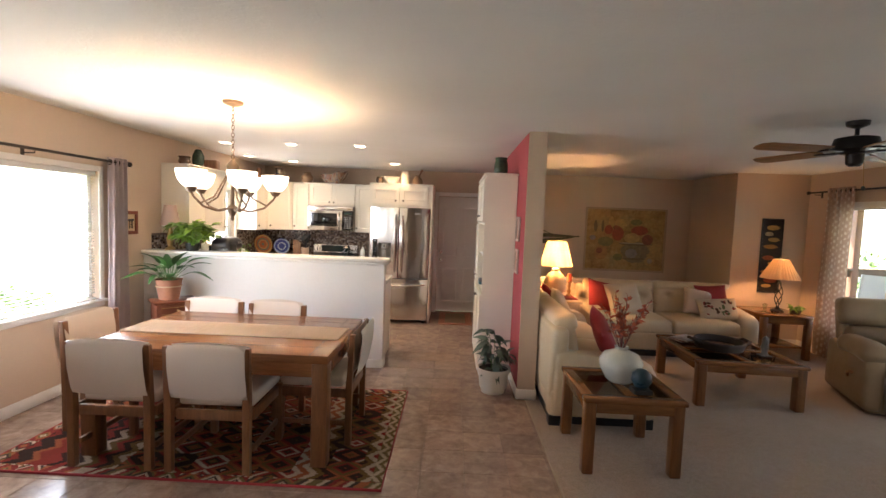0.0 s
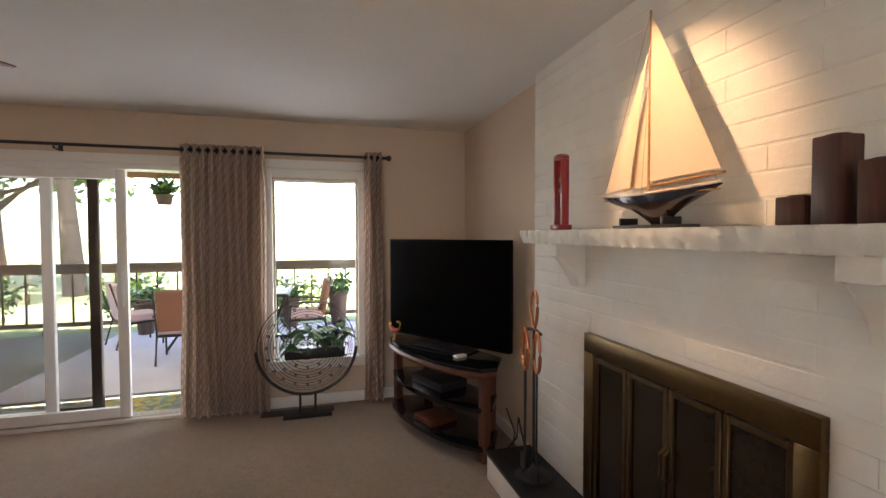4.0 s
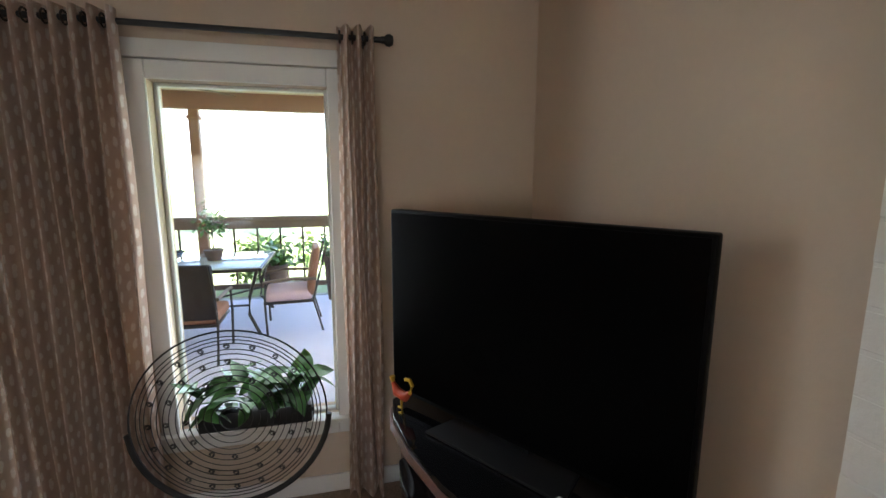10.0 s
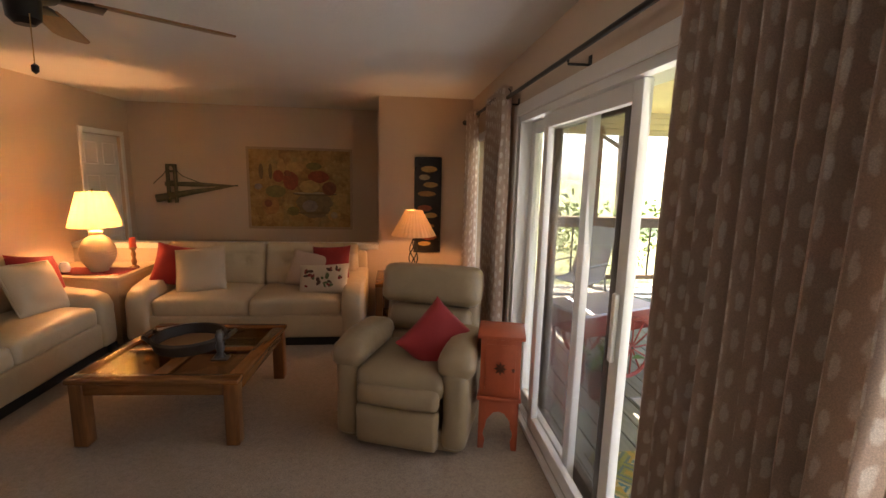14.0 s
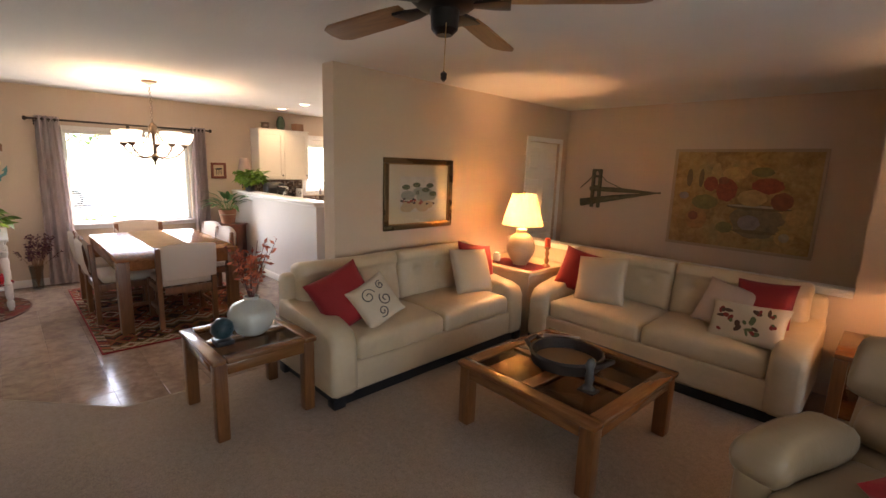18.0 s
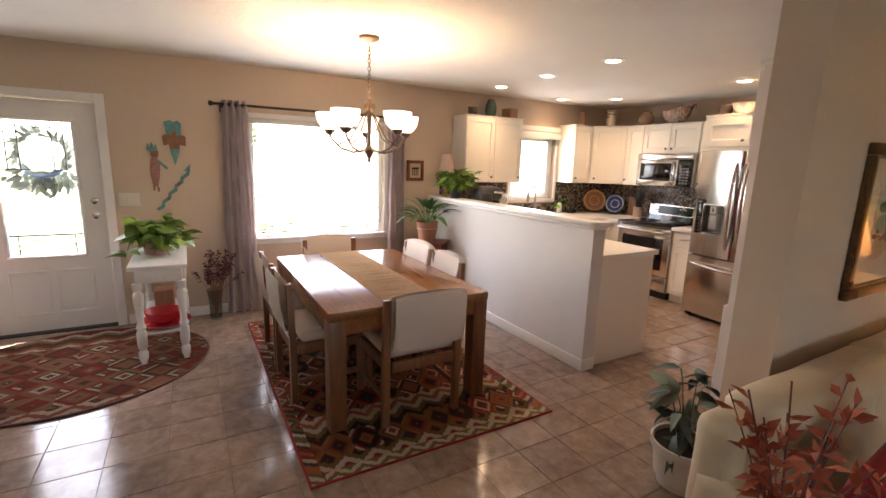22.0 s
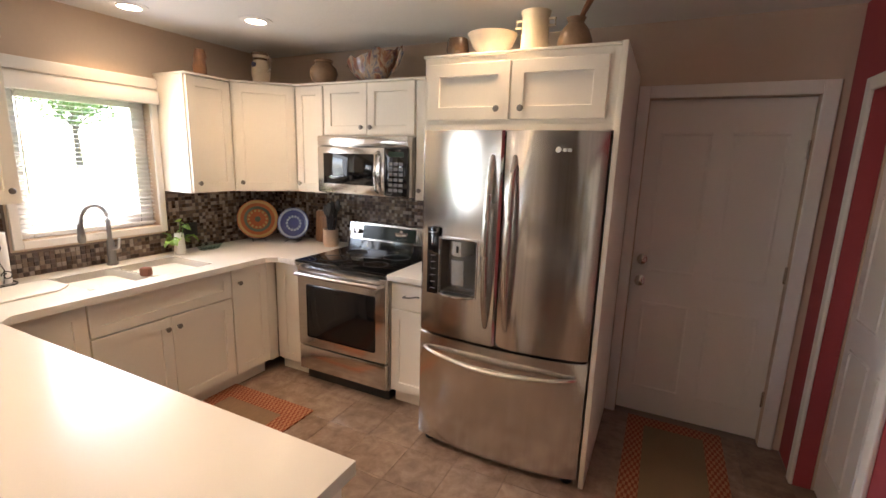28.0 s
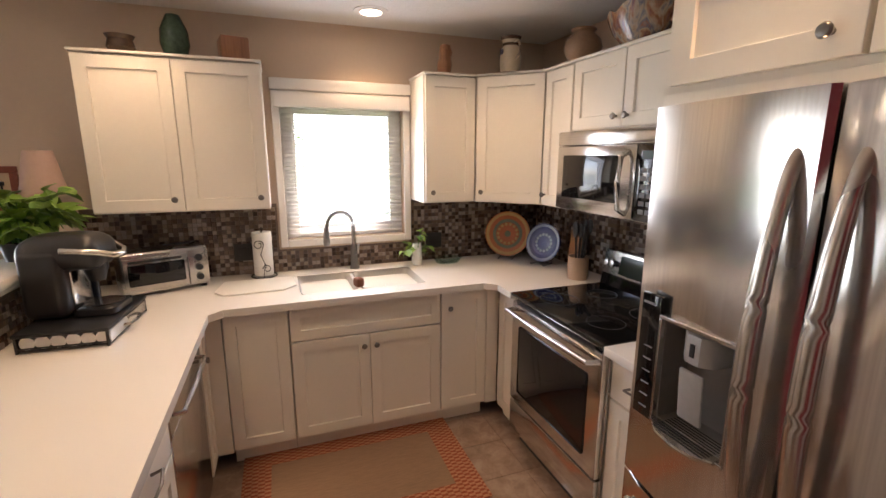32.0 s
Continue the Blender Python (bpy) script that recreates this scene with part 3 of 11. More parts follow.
# subfloor, carpet and tiles
structure("floor", box(XF - 0.16, -2.1, -0.2, XS + 0.16, YK + 0.12, -0.0035), GROUT)
CARPET_EDGE = [(1.05, 4.58), (1.05, 3.04), (-0.05, 2.02), (-0.10, 1.70), (-0.10, -2.0)]
cp = bmesh.new()
slab([(XS, -2.0), (XS, YH), (1.13, YH), (1.13, 4.574)] + CARPET_EDGE, -0.011, 0.004, bm=cp)
bmesh.ops.triangulate(cp, faces=[f for f in cp.faces if len(f.verts) > 4])
structure("floor_carpet", cp, CARPET, 0)
strip = bmesh.new()
for (ax, ay), (bx, by) in zip(CARPET_EDGE[:-1], CARPET_EDGE[1:]):
    tube([(ax, ay, 0.0), (bx, by, 0.0)], 0.008, 6, bm=strip)
structure("trim_carpet_edge", strip, surf("carpet_edge_strip", (0.34, 0.27, 0.2), 0.7))

# baseboards
def baseboard(name, a, b, out, h=0.095, t=0.014):
    (ax, ay), (bx, by), (ox, oy) = a, b, out
    bm = bmesh.new()
    x0, x1 = sorted((ax, bx))
    y0, y1 = sorted((ay, by))
    if ox:
        x0, x1 = (ax, ax + t) if ox > 0 else (ax - t, ax)
    else:
        y0, y1 = (ay, ay + t) if oy > 0 else (ay - t, ay)
    box(x0, y0, 0.001, x1, y1, h, 0.004, 2, bm)
    structure(name, bm, TRIM)


baseboard("baseboard_front_a", (XF, 2.08), (XF, 5.245), (1, 0))
baseboard("baseboard_front_b", (XF, 0.80), (XF, 1.03), (1, 0))
baseboard("baseboard_entry", (XF + 0.015, 0.80), (-0.75, 0.80), (0, 1))
baseboard("baseboard_half_wall", (XF + 0.015, HW0), (HWX, HW0), (0, -1))
baseboard("baseboard_half_wall_end", (HWX, HW0 - 0.014), (HWX, HW1), (1, 0))
baseboard("baseboard_partition_end", (0.955, 4.574), (1.145, 4.574), (0, -1))
baseboard("baseboard_partition", (1.13, 4.574), (1.13, 7.1), (1, 0))
baseboard("baseboard_red_side", (0.97, 4.574), (0.97, 5.17), (-1, 0))
baseboard("baseboard_red_side_far", (0.97, 6.32), (0.97, 7.24), (-1, 0))
baseboard("baseboard_porch_a", (XS, 0.77), (XS, 3.03), (-1, 0))
baseboard("baseboard_porch_b", (XS, 5.14), (XS, YJ), (-1, 0))
baseboard("baseboard_corner", (4.31, YJ), (XS - 0.015, YJ), (0, -1))
baseboard("baseboard_fireside", (3.79, 0.755), (XS - 0.015, 0.755), (0, 1))


# ---- doors and windows of the setting ----
CHROME = surf("satin_nickel", (0.60, 0.57, 0.53), 0.25, 0.04, metal=1.0, bumpy=0)
BRASS = surf("aged_brass", (0.42, 0.30, 0.14), 0.35, 0.1, metal=1.0, bumpy=0.03)
BLACK_IRON = surf("black_iron", (0.018, 0.017, 0.016), 0.5, 0.2, bumpy=0.1)
BRONZE = surf("oil_rubbed_bronze", (0.06, 0.045, 0.035), 0.4, 0.15, metal=0.8, bumpy=0.05)
GLASS = glass_mat("window_glass")
VINYL = surf("white_vinyl", (0.80, 0.79, 0.76), 0.35, 0.02, bumpy=0)
DARK = surf("dark_rubber", (0.02, 0.02, 0.02), 0.7)


def casing_x(name, x, out, y0, y1, z0, z1, w=0.07, t=0.018, sill=False):
    """Flat trim round an opening in a wall whose face is at x; out is the side it stands proud to."""
    xa, xb = (x, x + t) if out > 0 else (x - t, x)
    bm = bmesh.new()
    box(xa, y0 - w, z0 if z0 < 0.01 else z0 - w, xb, y0, z1 + w, 0.004, 1, bm)
    box(xa, y1, z0 if z0 < 0.01 else z0 - w, xb, y1 + w, z1 + w, 0.004, 1, bm)
    box(xa, y0 + 0.0005, z1, xb, y1 - 0.0005, z1 + w, 0.004, 1, bm)
    if z0 > 0.01:
        box(xa, y0 + 0.0005, z0 - w, xb, y1 - 0.0005, z0, 0.004, 1, bm)
    ob = structure(name, bm, TRIM)
    if sill:
        xs, xe = (x - 0.02, x + 0.055) if out > 0 else (x - 0.055, x + 0.02)
        structure(name + "_sill", box(xs, y0 - w - 0.02, z0 - 0.005, xe, y1 + w + 0.02, z0 + 0.018, 0.006), TRIM)
    return ob


def panel_relief(bm, u0, u1, z0, z1, place, t=0.006, w=0.02):
    """A raised moulding frame; place(u, z, d) gives the point at depth d."""
    for a, b, c, d in ((u0, u1, z0, z0 + w), (u0, u1, z1 - w, z1), (u0, u0 + w, z0 + w, z1 - w), (u1 - w, u1, z0 + w, z1 - w)):
        quads(bm, [place(a, c, 0), place(b, c, 0), place(b, d, 0), place(a, d, 0), place(a + w * .3, c + w * .3, t), place(b - w * .3, c + w * .3, t), place(b - w * .3, d - w * .3, t), place(a + w * .3, d - w * .3, t)],
              [(0, 1, 5, 4), (1, 2, 6, 5), (2, 3, 7, 6), (3, 0, 4, 7), (4, 5, 6, 7)])


def knob(bm, m):
    lathe([(0.0, 0.0), (0.028, 0.0), (0.028, 0.008), (0.012, 0.012), (0.012, 0.035), (0.027, 0.042), (0.030, 0.056), (0.02, 0.066), (0, 0.068)], 20, bm, m)


# front door: white, two panels below a leaded light
casing_x("trim_front_door", XF, 1, DOOR_F[0], DOOR_F[1], 0, DOOR_F[3])
fdoor = tagged(mesh_ob("door_1", bmesh.new()), "closed white front door with a leaded glass light", kind="structure")
gy0, gy1, gz0, gz1 = 1.30, 1.80, 0.69, 1.82
xd = XF - 0.055
b = bmesh.new()
for y0, y1, z0, z1 in ((DOOR_F[0] + .005, gy0, .015, 1.995), (gy1, DOOR_F[1] - .005, .015, 1.995), (gy0, gy1, .015, gz0), (gy0, gy1, gz1, 1.995)):
    box(xd - 0.045, y0, z0, xd, y1, z1, bm=b)
part("door_leaf", b, TRIM, fdoor)
b = bmesh.new()
for a, c in ((1.26, 1.53), (1.58, 1.85)):
    panel_relief(b, a, c, 0.16, 0.56, lambda u, z, d: (xd + d, u, z))
panel_relief(b, gy0 - .03, gy1 + .03, gz0 - .03, gz1 + .03, lambda u, z, d: (xd + d * 2, u, z), w=.03)
part("panel_moulding", b, TRIM, fdoor)
ob = part("glass_light", box(xd - .03, gy0, gz0, xd - .024, gy1, gz1), GLASS, fdoor)
ob.visible_shadow = False
CAME = surf("lead_grey", (.06, .06, .065), .45, .2, metal=.6)
cames = [(gy0 + k, gz0, gy0 + k, gz0 + .17) for k in (.06, .44)] + [(gy0 + k, gz1 - .4, gy0 + k, gz1) for k in (.06, .14, .36, .44)]
cames += [(gy0, gz0 + z, gy1, gz0 + z) for z in (.045, .17, .175)] + [(gy0, gz1 - z, gy1, gz1 - z) for z in (.05, .40)]
cames += [(gy0 + .06, gz0 + .085, gy0 + .2, gz0 + .085), (gy0 + .3, gz0 + .085, gy0 + .44, gz0 + .085), (gy0 + .14, gz0 + .13, gy0 + .36, gz0 + .13), (gy0, gz1 - .1, gy0 + .16, gz1 - .1), (gy0 + .34, gz1 - .1, gy1, gz1 - .1)]
for k, (y0, z0, y1, z1) in enumerate(cames):
    d = .0002 * k
    part("lead_came", box(xd - .0235 - d, y0 - (.004 if y0 == y1 else 0), z0 - (.004 if z0 == z1 else 0), xd - .018 + d, y1 + (.004 if y0 == y1 else 0), z1 + (.004 if z0 == z1 else 0)), CAME, fdoor)
for z in (1.16, 1.03):
    b = bmesh.new()
    knob(b, Matrix.Translation((xd, 1.915, z)) @ pose(0, 0, 0, 0, 90, 0))
    part("door_knob" if z < 1.1 else "deadbolt", b, CHROME, fdoor)
for z in (0.28, 1.05, 1.8):
    part("hinge", box(xd, 1.098, z - .05, xd + .012, 1.114, z + .05, .003), CHROME, fdoor)
part("threshold", box(XF - .15, DOOR_F[0], -.01, XF + .01, DOOR_F[1], .012), DARK, fdoor)
# a wreath hangs outside on the door
wr = thing("door_wreath", "round leafy wreath hung outside on the front door", "wreath", pose(xd - .12, 1.56, 1.55, 0, 90, 0))
GREEN = leafy("leaf_green", (0.035, 0.09, 0.02), (0.10, 0.22, 0.05))
b = bmesh.new()
rnd = random.Random(5)
for k in range(150):
    a = rnd.uniform(0, 6.28)
    leaf(.09, .03, b, pose(.17 * math.cos(a), .17 * math.sin(a), rnd.uniform(-.02, .02), rnd.uniform(-60, 60), rnd.uniform(-50, 50), math.degrees(a) + rnd.uniform(20, 120)))
for k in range(90):
    a = rnd.uniform(-.9, .9)
    r = rnd.uniform(.19, .32)
    leaf(.10, .04, b, pose(r * math.cos(a), r * math.sin(a), rnd.uniform(-.02, .02), rnd.uniform(-60, 60), rnd.uniform(-50, 50), math.degrees(a) + rnd.uniform(-60, 60)))
part("leaves", b, leafy("wreath_leaf", (0.15, 0.19, 0.16), (0.32, 0.38, 0.34)), wr)
part("ribbon", tube([(.19 * math.cos(a), .19 * math.sin(a), .03) for a in [-.8 + .16 * k for k in range(11)]], [.004 + .012 * math.sin(math.pi * k / 10) for k in range(11)], 6), surf("blue_ribbon", (.16, .25, .50), .6, .1), wr)

# garage door: white steel, panels
yd = YK + 0.05
gdoor = tagged(mesh_ob("door_2", bmesh.new()), "closed white panelled door to the garage", kind="structure")
part("door_leaf", box(GAR[0] + .004, yd, .012, GAR[1] - .004, yd + .044, 2.025), TRIM, gdoor)
b = bmesh.new()
for a, c in ((.13, .40), (.50, .77)):
    for z0, z1 in ((.18, .78), (.98, 1.84)):
        panel_relief(b, a, c, z0, z1, lambda u, z, d: (u, yd - d * .6, z))
part("panel_moulding", b, TRIM, gdoor)
for z in (1.06, 0.92):
    b = bmesh.new()
    knob(b, Matrix.Translation((.105, yd, z)) @ pose(0, 0, 0, 90, 0, 0))
    part("door_knob" if z < 1 else "deadbolt", b, CHROME, gdoor)
for z in (0.28, 1.05, 1.75):
    part("hinge", box(.846, yd - .012, z - .05, .864, yd, z + .05, .003), CHROME, gdoor)
b = bmesh.new()
for x0, x1 in ((GAR[0] - .062, GAR[0]), (GAR[1], GAR[1] + .07)):
    box(x0, YK - .018, 0, x1, YK, GAR[3] + .07, .004, 1, b)
box(GAR[0] + .0005, YK - .018, GAR[3], GAR[1] - .0005, YK, GAR[3] + .07, .004, 1, b)
structure("trim_garage_door", b, TRIM)

# unseen panel added behind the garage door to keep daylight out of its gaps
structure("wall_garage", box(GAR[0] - .1, YK + .125, 0, GAR[1] + .1, YK + .2, H), PAINT)
# hall door in the partition: white, six panels
hdoor = tagged(mesh_ob("door_3", bmesh.new()), "closed white six-panel hall door", kind="structure")
part("door_leaf", box(1.058, HALL[0] + .004, .01, 1.098, HALL[1] - .004, 1.995), TRIM, hdoor)
b = bmesh.new()
for a, c in ((7.38, 7.61), (7.70, 7.93)):
    for z0, z1 in ((.2, .82), (.95, 1.55), (1.66, 1.92)):
        panel_relief(b, a, c, z0, z1, lambda u, z, d: (1.098 + d, u, z))
        panel_relief(b, a, c, z0, z1, lambda u, z, d: (1.058 - d, u, z))
part("panel_moulding", b, TRIM, hdoor)
b = bmesh.new()
knob(b, Matrix.Translation((1.098, 7.36, .95)) @ pose(0, 0, 0, 0, 90, 0))
part("door_knob", b, CHROME, hdoor)
casing_x("trim_hall_door", 1.13, 1, HALL[0], HALL[1], 0, HALL[3], .06)
casing_x("trim_hall_door_kitchen", 0.97, -1, HALL[0], HALL[1], 0, HALL[3], .06)


def window_x(name, label, x_in, thick, y0, y1, z0, z1, out, mid_rail=False, frame=0.045):
    """A fixed or hung window in a wall along y: a vinyl frame with real panes."""
    w = tagged(mesh_ob(name, bmesh.new()), label, kind="structure")
    xa, xb = x_in + out * thick * 0.40, x_in + out * thick * 0.62
    xa, xb = min(xa, xb), max(xa, xb)
    b = bmesh.new()
    box(xa, y0, z0, xb, y0 + frame, z1, .004, 1, b)
    box(xa, y1 - frame, z0, xb, y1, z1, .004, 1, b)
    box(xa, y0 + frame, z0, xb, y1 - frame, z0 + frame, .004, 1, b)
    box(xa, y0 + frame, z1 - frame, xb, y1 - frame, z1, .004, 1, b)
    part("window_frame", b, VINYL, w)
    xm = (xa + xb) / 2
    spans = [(z0 + frame, z1 - frame)]
    if mid_rail:
        zm = (z0 + z1) / 2
        part("meeting_rail", box(xa + .006, y0 + frame, zm - .02, xb - .006, y1 - frame, zm + .02, .003), VINYL, w)
        spans = [(z0 + frame, zm - .02), (zm + .02, z1 - frame)]
    for lo, hi in spans:
        ob = part("pane", box(xm - .003, y0 + frame, lo, xm + .003, y1 - frame, hi), GLASS, w)
        ob.visible_shadow = False
    return w


window_x("window_1", "large white-framed dining room window", XF, .16, *WIN_D[:2], *WIN_D[2:], -1)
casing_x("trim_window_1", XF, 1, *WIN_D, .05, sill=True)
window_x("window_2", "white-framed kitchen window over the sink", XF, .16, *WIN_K[:2], *WIN_K[2:], -1, frame=.085)
casing_x("trim_window_2", XF, 1, *WIN_K, .045, .022)
structure("trim_window_2_head", box(XF, WIN_K[0] - .05, 2.046, XF + .04, WIN_K[1] + .05, 2.115, .008), TRIM)
window_x("window_3", "tall white-framed window to the porch", XS, .16, *WIN_A[:2], *WIN_A[2:], 1, frame=.016)
casing_x("trim_window_3", XS, -1, WIN_A[0], WIN_A[1], WIN_A[2], WIN_A[3], .075, .022, sill=True)
structure("trim_window_3_head", box(XS - .035, WIN_A[0] - .09, 2.047, XS, WIN_A[1] + .09, 2.12, .006), TRIM)
window_x("window_4", "tall white-framed window to the porch", XS, .16, *WIN_B[:2], *WIN_B[2:], 1, frame=.02)
casing_x("trim_window_4", XS, -1, WIN_B[0], WIN_B[1], WIN_B[2], WIN_B[3], .075, .022, sill=True)

# sliding patio door: a fixed leaf, and an open leaf slid over it with its screen
casing_x("trim_sliding_door", XS, -1, SLIDE[0], SLIDE[1], 0, SLIDE[3], .075, .02)
slider = tagged(mesh_ob("door_4", bmesh.new()), "white-framed sliding glass patio door, standing half open", kind="structure")
b = bmesh.new()
box(XS, SLIDE[0], -.01, XS + .16, SLIDE[1], .03, bm=b)
box(XS, SLIDE[0], 2.0, XS + .16, SLIDE[1], 2.04, bm=b)
box(XS, SLIDE[0], .03, XS + .16, SLIDE[0] + .04, 2.0, bm=b)
box(XS, SLIDE[1] - .04, .03, XS + .16, SLIDE[1], 2.0, bm=b)
part("door_frame", b, VINYL, slider)


def leaf_door(name, x, y0, y1, mat, w=.075, glass=GLASS):
    b = bmesh.new()
    box(x, y0, .032, x + .04, y0 + w, 1.998, .005, 2, b)
    box(x, y1 - w, .032, x + .04, y1, 1.998, .005, 2, b)
    box(x, y0 + w, .032, x + .04, y1 - w, .032 + w * 1.2, .005, 2, b)
    box(x, y0 + w, 1.998 - w, x + .04, y1 - w, 1.998, .005, 2, b)
    ob = part(name, b, mat, slider)
    if glass:
        g = part("pane", box(x + .017, y0 + w, .032 + w * 1.2, x + .023, y1 - w, 1.998 - w), glass, ob)
        g.visible_shadow = False
    return ob


leaf_door("sliding_leaf", XS + .03, 3.545, 4.62, VINYL)
leaf_door("fixed_leaf", XS + .08, 4.06, 5.02, VINYL)
leaf_door("screen_leaf", XS + .122, 3.77, 4.72, BRONZE, .075, glass_mat("insect_screen", (.75, .75, .75), .4))
b = bmesh.new()
box(XS + .008, 3.57, .92, XS + .03, 3.60, 1.2, .006, 2, b)
part("pull_handle", b, VINYL, slider)
b = bmesh.new()
for k in range(3):
    box(XS + .03 + .045 * k, SLIDE[0] + .04, .03, XS + .034 + .045 * k, SLIDE[1] - .04, .042, bm=b)
part("track", b, CHROME, slider)


# blinds
def blind(name, label, x, y0, y1, z0, z1, pitch=0.027, tilt=12):
    bl = thing(name, label, "blind", pose(x, (y0 + y1) / 2, z1))
    hw = (y1 - y0) / 2
    part("head_rail", box(-.02, -hw, -.045, .025, hw, 0, .004), VINYL, bl)
    n = int((z1 - z0 - .07) / pitch)
    b = bmesh.new()
    quads(b, [(-.012, -hw, 0), (0, -hw, .0022), (.012, -hw, 0), (-.012, hw, 0), (0, hw, .0022), (.012, hw, 0)], [(0, 1, 4, 3), (1, 2, 5, 4)])
    bmesh.ops.solidify(b, geom=b.faces[:], thickness=.0008)
    me = mesh_ob("slat", b, VINYL)
    me.parent = bl
    me.matrix_basis = pose(0, 0, -.06, 0, tilt, 0)
    for k in range(1, n):
        share("slat", me.data, bl, pose(0, 0, -.06 - pitch * k, 0, tilt, 0))
    part("bottom_rail", box(-.012, -hw, -(z1 - z0), .012, hw, -(z1 - z0) + .014, .003), VINYL, bl)
    b = bmesh.new()
    for y in (-hw * .7, 0, hw * .7):
        tube([(.0135, y, -.04), (.0135, y, -(z1 - z0) + .01)], .0012, 5, b)
    part("ladder_cord", b, VINYL, bl)
    b = bmesh.new()
    tube([(.03, -hw + .06, -.03), (.03, -hw + .06, -.62)], .004, 6, b)
    part("tilt_wand", b, VINYL, bl)
    return bl


blind("window_blind", "white slatted blind lowered over the dining window", XF - .035, WIN_D[0] + .01, WIN_D[1] - .01, WIN_D[2] + .02, WIN_D[3])
blind("window_blind", "white slatted blind lowered over the kitchen window", XF - .035, WIN_K[0] + .01, WIN_K[1] - .01, WIN_K[2] + .02, WIN_K[3])
structure("trim_kitchen_valance", box(XF + .023, WIN_K[0] - .03, 1.945, XF + .075, WIN_K[1] + .03, 2.03, .006), TRIM)

# ---- kitchen ----
STEEL = stainless("brushed_stainless")
STEEL_H = stainless("brushed_stainless_level", 0)
BLACK_GLASS = surf("black_glass", (0.008, 0.008, 0.009), 0.06, 0.1, bumpy=0, rough_var=0.02)
BLACK_PLASTIC = surf("black_plastic", (0.016, 0.016, 0.017), 0.35, 0.1, bumpy=0.03)
PEWTER = surf("pewter_knob", (0.22, 0.20, 0.18), 0.35, 0.1, metal=1.0, bumpy=0)
WHITE_CERAMIC = surf("white_ceramic", (0.80, 0.79, 0.76), 0.15, 0.02, bumpy=0)


def shaker(w, h, rail=0.06, t=0.02):
    """A shaker door front: flat rails round a sunken panel. x across, z up, front at y = 0, back at y = t."""
    b = bmesh.new()
    r = min(rail, w * 0.28, h * 0.3)
    rings = []
    for d, y in ((0, t), (0, .002), (.002, 0), (r, 0), (r + .003, t * .5)):
        rings.append([b.verts.new((x, y, z)) for x, z in ((d, d), (w - d, d), (w - d, h - d), (d, h - d))])
    for lo, hi in zip(rings, rings[1:]):
        for k in range(4):
            b.faces.new((lo[k], lo[(k + 1) % 4], hi[(k + 1) % 4], hi[k]))
    b.faces.new(rings[0][::-1])
    b.faces.new(rings[-1])
    return b


def knob_small():
    return lathe([(0, 0), (.007, 0), (.006, .012), (.014, .018), (.016, .024), (.012, .03), (0, .032)], 14)


KNOB = mesh_ob("knob_pattern", knob_small(), PEWTER, 40)
KNOB_ME = KNOB.data
bpy.data.objects.remove(KNOB)


def cabinet(name, label, m, w, d, h, fronts, toe=0.0, mat=CAB, group="kitchen cabinets"):
    """A cabinet unit, front at y = 0, depth to +y. fronts: (x0, z0, w, h, knob x, knob z) in the unit's own plane."""
    c = thing(name, label, "cabinet", m, group)
    b = bmesh.new()
    if toe:
        box(.0, .07, 0, w, d, toe, bm=b)
        box(0, .021, toe + .0005, w, d, h, .002, 1, b)
    else:
        box(0, .021, 0, w, d, h, .002, 1, b)
    part("body", b, mat, c)
    for x0, z0, fw, fh, kx, kz in fronts:
        dr = part("drawer_front" if fh < .24 else "door", shaker(fw, fh) if fh > .17 else box(0, 0, 0, fw, .02, fh, .003), mat, c, m=pose(x0, 0, z0))
        if kx is not None:
            share("knob", KNOB_ME, dr, pose(kx, 0, kz, 90, 0, 0))
    return c


G = .004
# base units; the run under the window faces +x
def face_east(x, y):
    return pose(x, y, 0, 0, 0, 90)


XB = -2.36
cabinet("base_cabinet", "white shaker base cabinet beside the sink", face_east(XB, 6.11), .32, .63, .875, [(G, .11, .312, .755, None, None)], .1)
sk = cabinet("sink_cabinet", "white shaker sink base cabinet with two doors", face_east(XB, 6.432), .848, .63, .875,
             [(G, .11, .418, .565, .385, .5), (.426, .11, .418, .565, .033, .5), (G, .685, .84, .18, None, None)], .1)
cabinet("base_cabinet", "narrow white shaker base cabinet beside the sink", face_east(XB, 7.282), .30, .63, .875, [(G, .11, .292, .755, .05, .66)], .1)
cabinet("base_cabinet", "narrow white corner base cabinet beside the range", pose(-2.359, 7.645, 0), .255, .65, .875, [(.05, .11, .2, .755, None, None)], .1)
cabinet("base_cabinet", "white base cabinet with a drawer between range and refrigerator", pose(-1.328, 7.645, 0), .336, .66, .875,
        [(G, .11, .328, .57, .29, .5), (G, .69, .328, .165, None, None)], .1)
structure("trim_corner_filler", box(-2.40, 7.5825, .1, -2.361, 7.66, .874), CAB)
structure("trim_peninsula_filler", box(-2.40, 6.0, .1, -2.361, 6.109, .874), CAB)
# peninsula units face +y
def face_north(x):
    return pose(x, 6.035, 0, 0, 0, 180)


